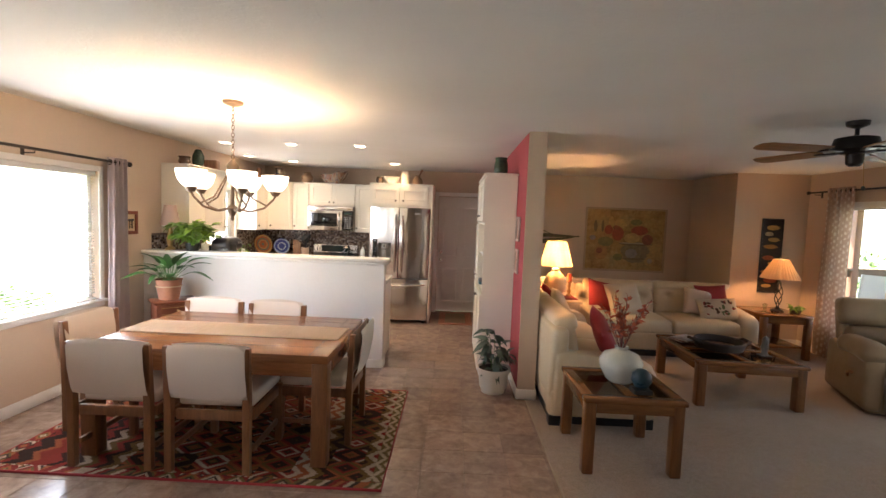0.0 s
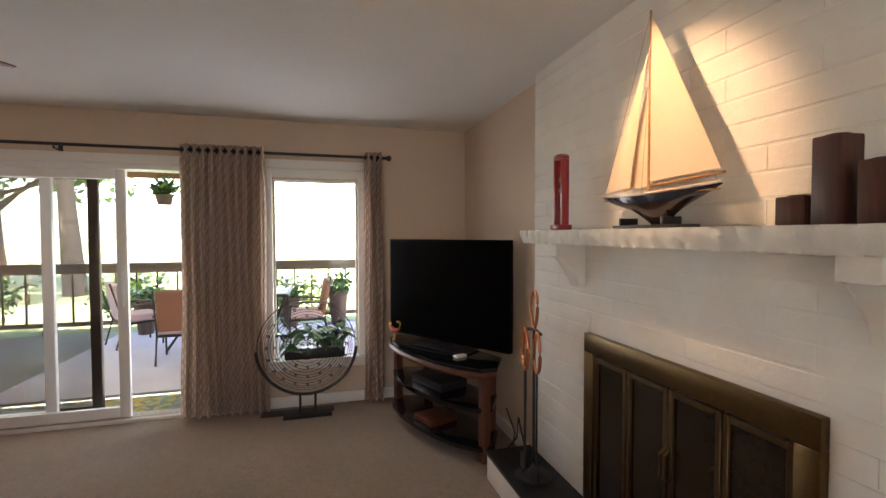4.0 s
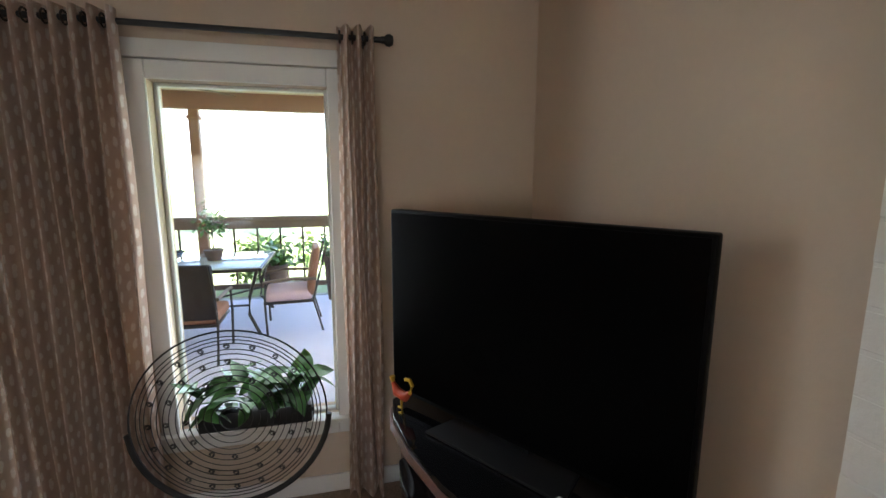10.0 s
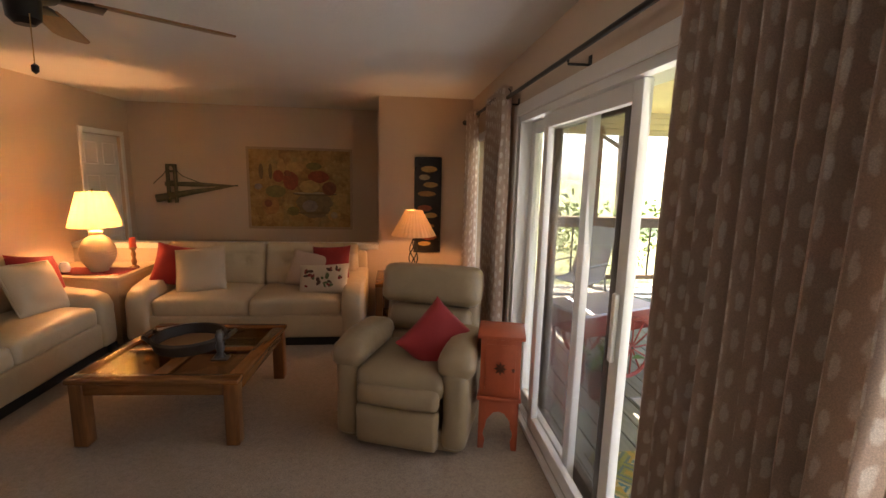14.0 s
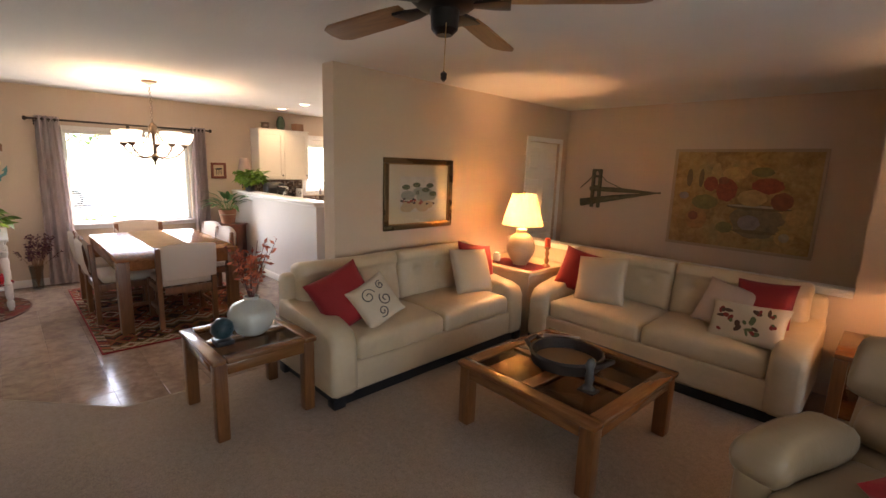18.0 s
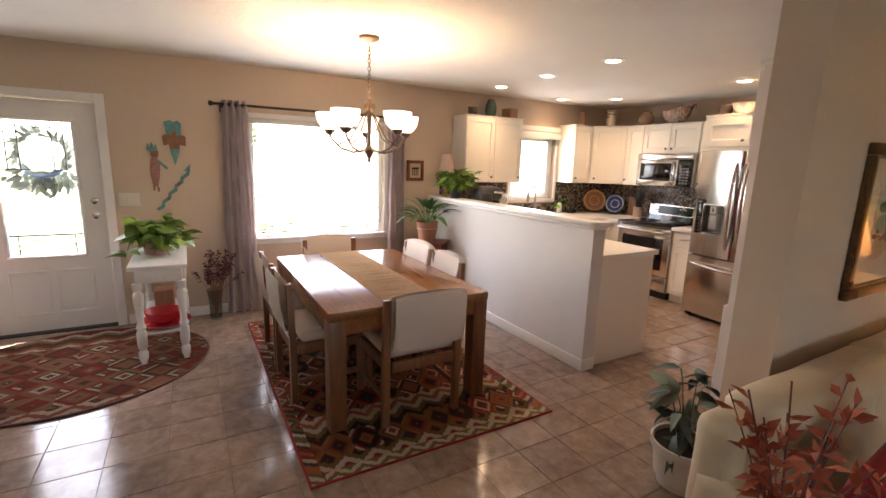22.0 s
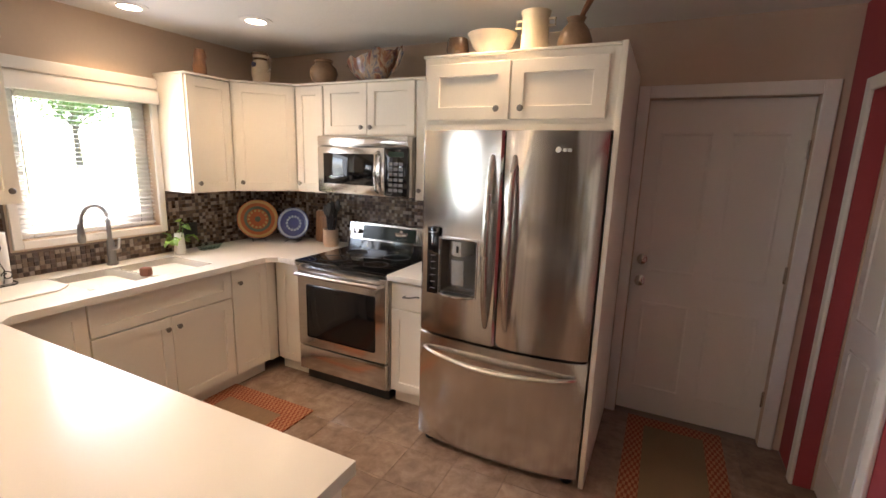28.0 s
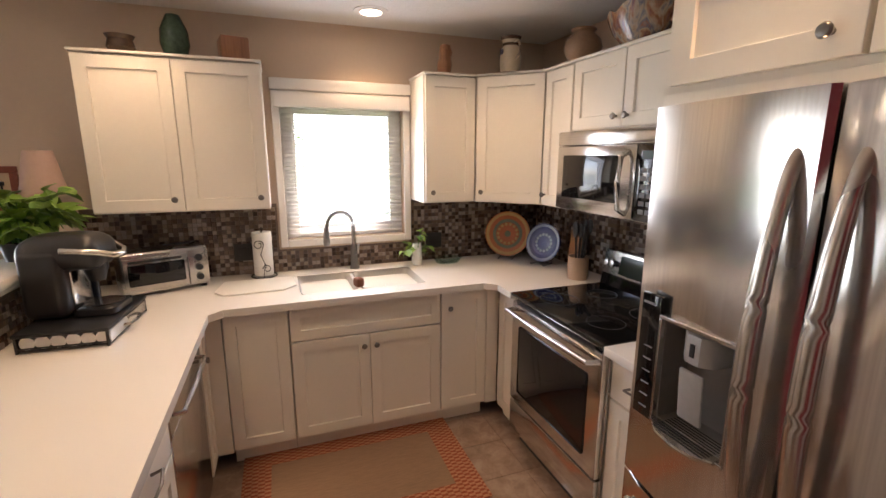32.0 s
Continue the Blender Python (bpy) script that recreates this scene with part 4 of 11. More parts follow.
cabinet("base_cabinet", "white filler base cabinet in the peninsula corner", face_north(-2.18), .18, .6, .875, [(G, .11, .172, .755, .03, .6)], .1)
cabinet("drawer_cabinet", "white drawer cabinet in the peninsula", face_north(-1.05), .48, .6, .875, [(G, .70, .472, .165, None, None), (G, .11, .472, .58, .03, .52)], .1)
cabinet("base_cabinet", "white shaker base cabinet at the peninsula end", face_north(-.455), .59, .6, .875, [(G, .11, .29, .755, .26, .66), (.298, .11, .288, .755, .03, .66)], .1)
structure("trim_peninsula_end_panel", box(-.452, 5.373, .0, -.432, 6.03, .875, .002), CAB)
bow = tube([(0, 0, 0), (0, .03, .012), (.05, .036, 0), (.1, .03, -.006), (.1, 0, -.006)], .005, 8)
for x, z, m in ((-1.29, .785, pose(-1.29, 6.037, .785)), (-1.2, .78, pose(-1.12, 7.643, .785, 0, 0, 180))):
    hd = mesh_ob("drawer_pull", bow.copy(), PEWTER, 40)
    hd.matrix_basis = m
    tagged(hd, "curved pewter drawer pull on a white drawer", "drawer pull")

# dishwasher
dwm = thing("dishwasher", "stainless steel dishwasher built into the peninsula", "dishwasher", pose(-1.54, 6.035, 0, 0, 0, 180))
part("body", box(.005, .03, .0, .6, .58, .872), DARK, dwm)
part("door", box(.005, 0, .11, .6, .028, .72, .006), STEEL, dwm)
part("control_panel", box(.005, 0, .725, .6, .028, .868, .006), STEEL_H, dwm)
part("handle", tube([(.06, 0, .79), (.07, -.035, .79), (.3, -.042, .79), (.53, -.035, .79), (.54, 0, .79)], .009, 8), CHROME, dwm)
part("toe_kick", box(.01, .07, .0, .595, .09, .105), BLACK_PLASTIC, dwm)

# worktop, one piece round the U, cut out for the sink
SX0, SX1, SY0, SY1 = -2.86, -2.45, 6.50, 7.22
w = bmesh.new()
Z0, Z1 = .877, .915
for x0, y0, x1, y1 in ((XF + .001, 5.372, -.42, 6.07), (XF + .001, 6.07, -2.318, SY0), (XF + .001, SY0, SX0, SY1), (SX1, SY0, -2.318, SY1), (XF + .001, SY1, -2.318, YK - .001), (-2.318, 7.60, -2.104, YK - .001)):
    box(x0, y0, Z0, x1, y1, Z1, bm=w)
slab([(-2.318, 7.60), (-2.318, 7.54), (-2.26, 7.60)], Z0, Z1, bm=w)
slab([(-2.318, 6.07), (-2.26, 6.07), (-2.318, 6.13)], Z0, Z1, bm=w)
bmesh.ops.remove_doubles(w, verts=w.verts, dist=.0002)
wt_ = mesh_ob("worktop", w, COUNTER, 30)
tagged(wt_, "white solid-surface worktop running round the kitchen", "worktop")
wt2 = mesh_ob("worktop", box(-1.332, 7.60, Z0, -.99, YK - .001, Z1, .004), COUNTER, 30)
tagged(wt2, "short white worktop between range and refrigerator", "worktop")

# double sink
sink = thing("sink", "white double-bowl sink set in the worktop", "sink", pose(0, 0, 0))
SINKM = surf("sink_white", (0.76, 0.72, 0.66), .2, .02, bumpy=0)
def bowl(y0, y1):
    b = bmesh.new()
    q0 = [(SX0, y0, Z1 - .002), (SX1, y0, Z1 - .002), (SX1, y1, Z1 - .002), (SX0, y1, Z1 - .002)]
    rings = []
    for inset, z in ((0, Z1 - .002), (.012, Z1 - .02), (.025, Z1 - .14), (.06, Z1 - .17)):
        pts = []
        for cx, cy, a0 in ((SX1 - .06, y1 - .06, 0), (SX0 + .06, y1 - .06, 90), (SX0 + .06, y0 + .06, 180), (SX1 - .06, y0 + .06, 270)):
            for k in range(5):
                a = radians(a0 + 22.5 * k)
                pts.append(b.verts.new((cx + (.06 - inset) * math.cos(a), cy + (.06 - inset) * math.sin(a), z)))
        rings.append(pts)
    for lo, hi in zip(rings, rings[1:]):
        for k in range(20):
            b.faces.new((lo[k], hi[k], hi[(k + 1) % 20], lo[(k + 1) % 20]))
    b.faces.new(rings[-1])
    bmesh.ops.solidify(b, geom=b.faces[:], thickness=.004)
    return b
ym = 6.83
for y0, y1 in ((SY0, ym - .012), (ym + .012, SY1)):
    bo = part("bowl", bowl(y0, y1), SINKM, sink, smooth=50)
    part("drain", lathe([(0, .003), (.03, .003), (.04, .0), (.04, -.004)], 20, m=Matrix.Translation(((SX0 + SX1) / 2, (y0 + y1) / 2, Z1 - .164))), CHROME, bo)
part("divider", box(SX0 + .01, ym - .012, Z1 - .08, SX1 - .01, ym + .012, Z1 - .006, .006), SINKM, sink)
part("rim", box(SX0 - .02, SY0 - .02, Z1 - .001, SX0 + .012, SY1 + .02, Z1 + .003, .002), SINKM, sink)
sp = mesh_ob("dish_brush", box(-.03, -.025, 0, .03, .025, .055, .015, 3), surf("brown_sponge", (.22, .09, .06), .9, .2), 40)
sp.matrix_basis = pose(-2.52, 6.83, .909, 0, 0, 20)
tagged(sp, "small brown scrubbing sponge on the sink divider", "sponge")

NICKEL = surf("brushed_nickel", (.40, .39, .38), .3, .08, metal=1.0, bumpy=.02)
fc = thing("kitchen_faucet", "tall brushed nickel pull-down kitchen faucet behind the sink", "faucet", pose(-2.945, 6.875, .9155, 0, 0, -72) @ Matrix.Diagonal((1.1, 1.1, 1.16, 1)))
part("base", lathe([(0, 0), (.03, 0), (.03, .008), (.022, .02), (.02, .12), (.016, .14), (0, .14)], 20), NICKEL, fc)
part("spout", tube([(0, 0, .12), (0, 0, .25)] + [(.085 - .085 * math.cos(a), 0, .25 + .085 * math.sin(a)) for a in [k * .3 for k in range(1, 10)]] + [(.172, 0, .24)], .012, 12), NICKEL, fc)
part("spray_head", lathe([(0, 0), (.016, 0), (.02, .02), (.013, .1), (0, .1)], 16, m=pose(.172, 0, .15)), NICKEL, fc)
part("lever", tube([(0, .02, .09), (0, .05, .1), (.0, .06, .15)], [.01, .009, .007], 8), NICKEL, fc)

# wall cabinets
def upper(label, m, w, fronts, h=.78, d=.30):
    c = cabinet("wall_cabinet", label, m, w, d, h, fronts, 0, CAB, "kitchen wall cabinets")
    part("top_edge", box(-.006, -.012, h, w + .006, d, h + .014, .004), CAB, c)
    return c


ZU = 1.36
upper("white shaker wall cabinet with two doors above the worktop", pose(-2.70, 5.54, ZU, 0, 0, 90), .84, [(G, .008, .412, .764, .37, .06), (.42, .008, .416, .764, .375, .06)], d=.318)
upper("white shaker wall cabinet with one door beside the kitchen window", pose(-2.70, 7.295, ZU, 0, 0, 90), .345, [(.01, .008, .33, .764, .04, .06)], d=.318)
dg = math.degrees(math.atan2(7.955 - 7.645, -2.385 + 2.70))
cc = thing("corner_wall_cabinet", "white diagonal corner wall cabinet with one shaker door", "cabinet", pose(0, 0, ZU), "kitchen wall cabinets")
part("body", slab([(-2.70, 7.645), (-2.385, 7.955), (-2.385, YK - .002), (XF + .002, YK - .002), (XF + .002, 7.645)], 0, .78, .002), CAB, cc)
part("top_edge", slab([(-2.69, 7.635), (-2.375, 7.945), (-2.375, YK - .002), (XF + .002, YK - .002), (XF + .002, 7.635)], .7805, .794, .003), CAB, cc)
cd_ = part("door", shaker(.42, .764), CAB, cc, m=pose(-2.70 + .016 + .01, 7.645 - .015 + .008, .008, 0, 0, dg))
share("knob", KNOB_ME, cd_, pose(.04, 0, .06, 90, 0, 0))
upper("narrow white wall cabinet beside the microwave", pose(-2.383, 7.94, ZU), .275, [(.012, .008, .255, .764, .035, .06)], d=.375)
upper("white wall cabinet with two doors above the microwave", pose(-2.105, 7.94, 1.785), .765, [(G, .006, .376, .346, .34, .05), (.385, .006, .376, .346, .036, .05)], h=.355, d=.375)
upper("narrow white wall cabinet beside the refrigerator", pose(-1.337, 7.94, ZU), .33, [(.01, .008, .30, .764, .035, .06)], d=.375)
fcab = cabinet("wall_cabinet", "deep white cabinet with two doors above the refrigerator", pose(-1.0, 7.43, 1.82), .955, .88, .325,
               [(.03, .02, .435, .27, .38, .05), (.475, .02, .435, .27, .055, .05)], 0, CAB, "kitchen wall cabinets")
part("top_edge", box(-.006, .006, .325, .955, .88, .338, .004), CAB, fcab)
structure("trim_refrigerator_side_panel", box(-.045, 7.425, 0.001, -.02, YK - .001, 2.158, .002), CAB)
structure("trim_refrigerator_filler", box(-.987, 7.436, 1.789, -.046, 7.455, 1.8195, .002), CAB)
structure("trim_refrigerator_inner_panel", box(-1.0, 7.5, 0.001, -.988, YK - .001, 1.818), CAB)

# over-the-range microwave
mw = thing("microwave", "stainless over-the-range microwave with a black glass door", "microwave", pose(-2.10, 7.86, 1.375))
part("body", box(0, .03, 0, .755, .45, .405, .004), STEEL_H, mw)
part("top_vent", box(0, 0, .335, .755, .03, .405, .006), STEEL_H, mw)
dr = part("door", box(0, 0, .008, .575, .03, .33, .006), STEEL_H, mw)
part("window", box(.055, -.003, .07, .49, .004, .285, .003), BLACK_GLASS, dr)
part("control_panel", box(.58, 0, .008, .755, .03, .33, .006), BLACK_GLASS, mw)
b = bmesh.new()
for i in range(6):
    for j in range(3):
        box(.61 + .04 * j, -.002, .04 + .035 * i, .64 + .04 * j, 0, .06 + .035 * i, bm=b)
part("buttons", b, surf("grey_keys", (.16, .16, .17), .5), mw)
part("display", box(.61, -.002, .27, .73, 0, .305), surf("dark_display", (.01, .03, .02), .2, bumpy=0), mw)
part("handle", tube([(.53, 0, .03), (.53, -.04, .05), (.53, -.052, .17), (.53, -.04, .28), (.53, 0, .30)], .012, 10), CHROME, mw)
part("bottom_grille", box(.02, .06, -.006, .735, .4, 0), DARK, mw)

# range
rg = thing("electric_range", "stainless electric range with a black glass cooktop", "range", pose(-2.098, 7.60, 0))
W_ = .762
part("body", box(0, .045, .09, W_, .69, .90), STEEL, rg)
part("cooktop", box(-.002, .0, .90, W_ + .002, .62, .918, .006), BLACK_GLASS, rg)
b = bmesh.new()
for x, y, r in ((.2, .18, .1), (.56, .18, .085), (.2, .45, .08), (.56, .45, .1)):
    tube([(px + x, py + y, .9185) for px, py, _ in ring_pts(r, 32)], .0012, 4, b, closed=True)
part("burner_rings", b, surf("grey_ring", (.10, .10, .105), .4), rg)
b = bmesh.new()
quads(b, [(0, .60, .918), (W_, .60, .918), (W_, .69, .918), (0, .69, .918), (0, .645, 1.12), (W_, .645, 1.12), (W_, .69, 1.12), (0, .69, 1.12)], [(0, 1, 5, 4), (1, 2, 6, 5), (2, 3, 7, 6), (3, 0, 4, 7), (4, 5, 6, 7)])
part("back_panel", b, BLACK_GLASS, rg)
b = bmesh.new()
quads(b, [(.0, .610, .985), (W_, .610, .985), (W_, .636, 1.118), (.0, .636, 1.118)], [(0, 1, 2, 3)])
bmesh.ops.solidify(b, geom=b.faces[:], thickness=-.006)
cp_ = part("control_fascia", b, STEEL_H, rg)
b = bmesh.new()
quads(b, [(.14, .603, 1.0), (.62, .603, 1.0), (.62, .624, 1.104), (.14, .624, 1.104)], [(0, 1, 2, 3)])
bmesh.ops.solidify(b, geom=b.faces[:], thickness=-.003)
part("display", b, surf("green_grey_display", (.02, .035, .03), .12, bumpy=0), cp_)
for x in (.05, .095, .665, .71):
    part("control_knob", lathe([(0, 0), (.02, 0), (.018, .022), (0, .024)], 16, m=pose(x, .612, 1.05, 80, 0, 0)), CHROME, rg)
od = part("oven_door", box(.006, .01, .29, W_ - .006, .05, .875, .008), STEEL_H, rg)
part("window", box(.09, .006, .36, W_ - .09, .014, .75, .01, 3), BLACK_GLASS, od)
b = bmesh.new()
for z in (.48, .58):
    tube([(.12, .013, z), (W_ - .12, .013, z)], .002, 4, b)
part("oven_rack", b, surf("grey_rack", (.1, .09, .08), .4, metal=.6), od)
part("handle", tube([(.03, .01, .83), (.04, -.04, .83), (W_ / 2, -.052, .83), (W_ - .04, -.04, .83), (W_ - .03, .01, .83)], .013, 10), CHROME, od)
b = bmesh.new()
for k in range(5):
    box(.06, .008, .862 + .006 * k, W_ - .06, .012, .865 + .006 * k, bm=b)
part("vent_slots", b, DARK, rg)
part("storage_drawer", box(.006, .012, .10, W_ - .006, .05, .28, .008), STEEL_H, rg)
part("toe_kick", box(.02, .08, 0, W_ - .02, .6, .09), BLACK_PLASTIC, rg)

# refrigerator
fr = thing("refrigerator", "stainless french-door refrigerator with a water dispenser", "refrigerator", pose(-.98, 7.40, 0))
FW = .928
part("cabinet", box(.01, .085, .03, FW - .01, .88, 1.78, .004), surf("grey_fridge_side", (.22, .21, .20), .5, .05), fr)


def fridge_door(x0, x1, z0, z1, dip):
    """A door front that bows gently towards the room over the whole width of the refrigerator; dip: an opening (x0, x1, z0, z1) in it."""
    b = bmesh.new()
    n = 10
    spans = [(x0, x1, z0, z1, .006)]
    if dip:
        a, c, lo, hi = dip
        spans = [(x0, a, z0, z1, 0), (c, x1, z0, z1, 0), (a, c, z0, lo, 0), (a, c, hi, z1, 0)]
    for xa, xb, za, zb, bev in spans:
        pts = []
        for k in range(n + 1):
            x = xa + (xb - xa) * k / n
            y = -.045 * (1 - ((x - FW / 2) / (FW / 2)) ** 2)
            e = min(1.0, min(x - x0, x1 - x) / .012)
            pts.append((x, y + .012 * (1 - e) ** 2))
        slab(pts + [(xb, .08), (xa, .08)], za, zb, bev, b)
    return b


dl = part("left_door", fridge_door(.003, FW / 2 - .004, .70, 1.785, (.14, .345, .945, 1.235)), STEEL, fr, smooth=35)
drr = part("right_door", fridge_door(FW / 2 + .004, FW - .003, .70, 1.785, 0), STEEL, fr, smooth=35)
fz = part("freezer_drawer", fridge_door(.003, FW - .003, .05, .685, 0), STEEL, fr, smooth=35)
for x, ob in ((FW / 2 - .055, dl), (FW / 2 + .055, drr)):
    part("handle", tube([(x, -.032 - .068 * math.sin(math.pi * k / 48) ** .6, .79 + .88 * k / 48) for k in range(49)], [.012 + .009 * math.sin(math.pi * k / 48) for k in range(49)], 20), CHROME, ob)
part("handle", tube([(.05 + (FW - .10) * k / 48, -.012 - .10 * math.sin(math.pi * k / 48) ** .6, .605 - .02 * math.sin(math.pi * k / 48)) for k in range(49)], [.011 + .008 * math.sin(math.pi * k / 48) for k in range(49)], 20), CHROME, fz)
b = bmesh.new()
for x0, x1, z0, z1 in ((.132, .353, 1.235, 1.247), (.132, .353, .933, .945), (.132, .14, .945, 1.235), (.345, .353, .945, 1.235)):
    box(x0, -.048, z0, x1, .0, z1, .002, 1, b)
disp = part("dispenser", b, STEEL_H, dl)
GREYR = surf("grey_recess", (.30, .285, .265), .32, .08, metal=.5)
b = bmesh.new()
box(.14, .062, .945, .345, .066, 1.235, bm=b)
for x0, x1, z0, z1 in ((.1405, .1425, .945, 1.235), (.3425, .3445, .945, 1.235), (.1425, .3425, 1.231, 1.2345), (.1425, .3425, .9455, .949)):
    box(x0, -.03, z0, x1, .0615, z1, bm=b)
part("recess", b, GREYR, disp)
part("display", box(.062, -.040, .93, .128, -.026, 1.29, .003), BLACK_GLASS, disp)
part("paddle", box(.205, .035, .99, .275, .045, 1.13, .006, m=pose(0, 0, 0, 4, 0, 0)), surf("grey_paddle", (.40, .385, .37), .3), disp)
part("nozzle", slab([(.19, .06), (.29, .06), (.285, -.02), (.26, -.045), (.22, -.045), (.195, -.02)], 1.15, 1.228, .006), surf("grey_nozzle", (.46, .45, .44), .3), disp)
part("nozzle_mark", box(.233, -.0475, 1.17, .247, -.045, 1.205, .001), BLACK_PLASTIC, disp)
part("drip_tray", slab([(.142, .05), (.343, .05), (.335, -.055), (.30, -.082), (.2425, -.094), (.185, -.082), (.15, -.055)], .934, .948, .003), CHROME, disp)
for k in range(9):
    part("drip_slot", box(.165, -.07 + .011 * k, .9482, .32, -.066 + .011 * k, .9495), DARK, disp)
MARKM = surf("grey_marks", (.35, .37, .4), .5)
mk0 = part("display_mark", box(.085, -.042, .96, .112, -.0405, .963), MARKM, disp)
for k in range(1, 6):
    share("display_mark", mk0.data, disp, Matrix.Translation((0, 0, .036 * k)))
part("display_mark", box(.07, -.042, 1.262, .112, -.0405, 1.268), MARKM, disp)
b = bmesh.new()
lathe([(0, 0), (.013, 0), (.013, .002), (0, .002)], 16, b, pose(.715, -.033, 1.70, 90, 0, 0))
for k in range(2):
    box(.735 + .022 * k, -.034, 1.692, .752 + .022 * k, -.031, 1.706, bm=b)
part("badge", b, CHROME, drr)
for x in (.06, FW - .06):
    part("foot", lathe([(.03, 0), (.03, .03), (0, .03)], 12, m=pose(x, .06, 0)), BLACK_PLASTIC, fr)
part("kick_grille", box(.06, .07, .005, FW - .06, .09, .05), BLACK_PLASTIC, fr)

# mosaic splashback: small glass and stone squares
def mosaic_mat():
    m, nt, p, _ = nodes_of("mosaic_brown")
    geo = nt.nodes.new("ShaderNodeNewGeometry")
    r = nt.nodes.new("ShaderNodeValToRGB")
    r.color_ramp.interpolation = "CONSTANT"
    cols = [(.10, .065, .045), (.20, .145, .105), (.05, .032, .024), (.28, .22, .17), (.13, .08, .055), (.33, .28, .24), (.075, .05, .04)]
    while len(r.color_ramp.elements) < len(cols):
        r.color_ramp.elements.new(.5)
    for i, (e, c) in enumerate(zip(r.color_ramp.elements, cols)):
        e.position, e.color = i / len(cols), (*c, 1)
    link(nt, geo.outputs["Random Per Island"], r.inputs["Fac"])
    link(nt, r.outputs["Color"], p.inputs["Base Color"])
    mr = nt.nodes.new("ShaderNodeMapRange")
    mr.inputs["To Min"].default_value, mr.inputs["To Max"].default_value = .12, .5
    link(nt, geo.outputs["Random Per Island"], mr.inputs["Value"])
    link(nt, mr.outputs["Result"], p.inputs["Roughness"])
    return m


def mosaic(name, place, u0, u1, z0, z1, skip=None, p=.0262):
    vs, fs = [], []
    nu, nz = int((u1 - u0) / p), int((z1 - z0) / p)
    for i in range(nu):
        for j in range(nz):
            a, c = u0 + i * p, z0 + j * p
            if skip and skip(a + p / 2, c + p / 2):
                continue
            k, g, d = len(vs), .0012, .004 + .0012 * ((i * 7 + j * 13) % 5) / 5
            o, e = g, p - g
            vs += [place(a + o, c + o, 0), place(a + e, c + o, 0), place(a + e, c + e, 0), place(a + o, c + e, 0)]
            o, e = g + .0012, p - g - .0012
            vs += [place(a + o, c + o, d), place(a + e, c + o, d), place(a + e, c + e, d), place(a + o, c + e, d)]
            fs += [(k + 4, k + 5, k + 6, k + 7), (k, k + 1, k + 5, k + 4), (k + 1, k + 2, k + 6, k + 5), (k + 2, k + 3, k + 7, k + 6), (k + 3, k, k + 4, k + 7)]
    me = bpy.data.meshes.new(name)
    me.from_pydata(vs, [], fs)
    me.materials.append(MOSAIC)
    return tagged(new(name, me), "brown glass and stone mosaic splashback tiles", "tiles", kind="stuff")


MOSAIC = mosaic_mat()
GROUT_D = surf("dark_grout", (.16, .12, .095), .9, .1)
structure("trim_splashback_grout_front", box(XF + .0005, 5.374, .916, XF + .0025, 6.41, 1.359), GROUT_D)
structure("trim_splashback_grout_front_b", box(XF + .0005, 6.41, .916, XF + .0025, 7.28, 1.06), GROUT_D)
structure("trim_splashback_grout_front_c", box(XF + .0005, 7.28, .916, XF + .0025, YK - .003, 1.359), GROUT_D)
structure("trim_splashback_grout_back", box(XF + .003, YK - .0025, .916, -1.0, YK - .0005, 1.40), GROUT_D)
structure("trim_splashback_grout_half", box(XF + .003, HW1 + .0005, .916, HWX - .03, HW1 + .0025, 1.124), GROUT_D)
mosaic("mosaic_front", lambda u, z, d: (XF + .0026 + d, u, z), 5.376, YK - .004, .917, 1.358, lambda u, z: 6.39 < u < 7.30 and z > 1.06)
mosaic("mosaic_back", lambda u, z, d: (u, YK - .0026 - d, z), XF + .008, -1.005, .917, 1.37)
mosaic("mosaic_half_wall", lambda u, z, d: (u, HW1 + .0026 + d, z), XF + .008, HWX - .035, .917, 1.122)
for nm, x, y, rz in (("outlet", XF + .0075, 7.46, 90), ("outlet", XF + .0075, 6.20, 90)):
    o = thing("wall_outlet", "dark wall outlet plate on the splashback", "outlet", pose(x, y, 1.06, 0, 0, rz))
    part("plate", box(-.06, -.006, -.055, .06, 0, .055, .003), BLACK_PLASTIC, o)
    part("sockets", box(-.04, -.009, -.03, .04, -.005, .03, .003), DARK, o)

# recessed lights
CANLIGHT = glow("lit_bulb_face", (1.0, .84, .62), 2.6)
def can_light():
    c = thing("recessed_light", "round white recessed ceiling light, lit", "ceiling light", pose(0, 0, H), "recessed kitchen lights")
    part("trim_ring", lathe([(.062, -.012), (.066, -.004), (.095, -.006), (.098, -.001), (.062, .0)], 32), TRIM, c)
    part("bulb", lathe([(0, -.004), (.045, -.005), (.062, -.002)], 24), CANLIGHT, c)
    return c
can0 = can_light()
can0.matrix_basis = pose(*CANS[0], H)
for cx, cy in CANS[1:]:
    copy_thing(can0, pose(cx, cy, H))

# ---- worktop things ----
TOASTER = surf("satin_chrome", (.55, .54, .52), .28, .05, metal=1.0, bumpy=.02)
to = thing("toaster_oven", "silver toaster oven with a glass door and three black knobs", "toaster oven", pose(-2.73, 5.83, .928, 0, 0, 113))
part("housing", box(-.21, 0.012, 0, .21, .215, .225, .012, 3), TOASTER, to)
d_ = part("door", box(-.2, 0, .02, .10, .014, .2, .006), TOASTER, to)
part("window", box(-.18, -.003, .05, .085, .003, .165, .006), BLACK_GLASS, d_)
part("handle", tube([(-.17, 0, .18), (-.16, -.03, .185), (.06, -.03, .185), (.07, 0, .18)], .007, 8), BLACK_PLASTIC, d_)
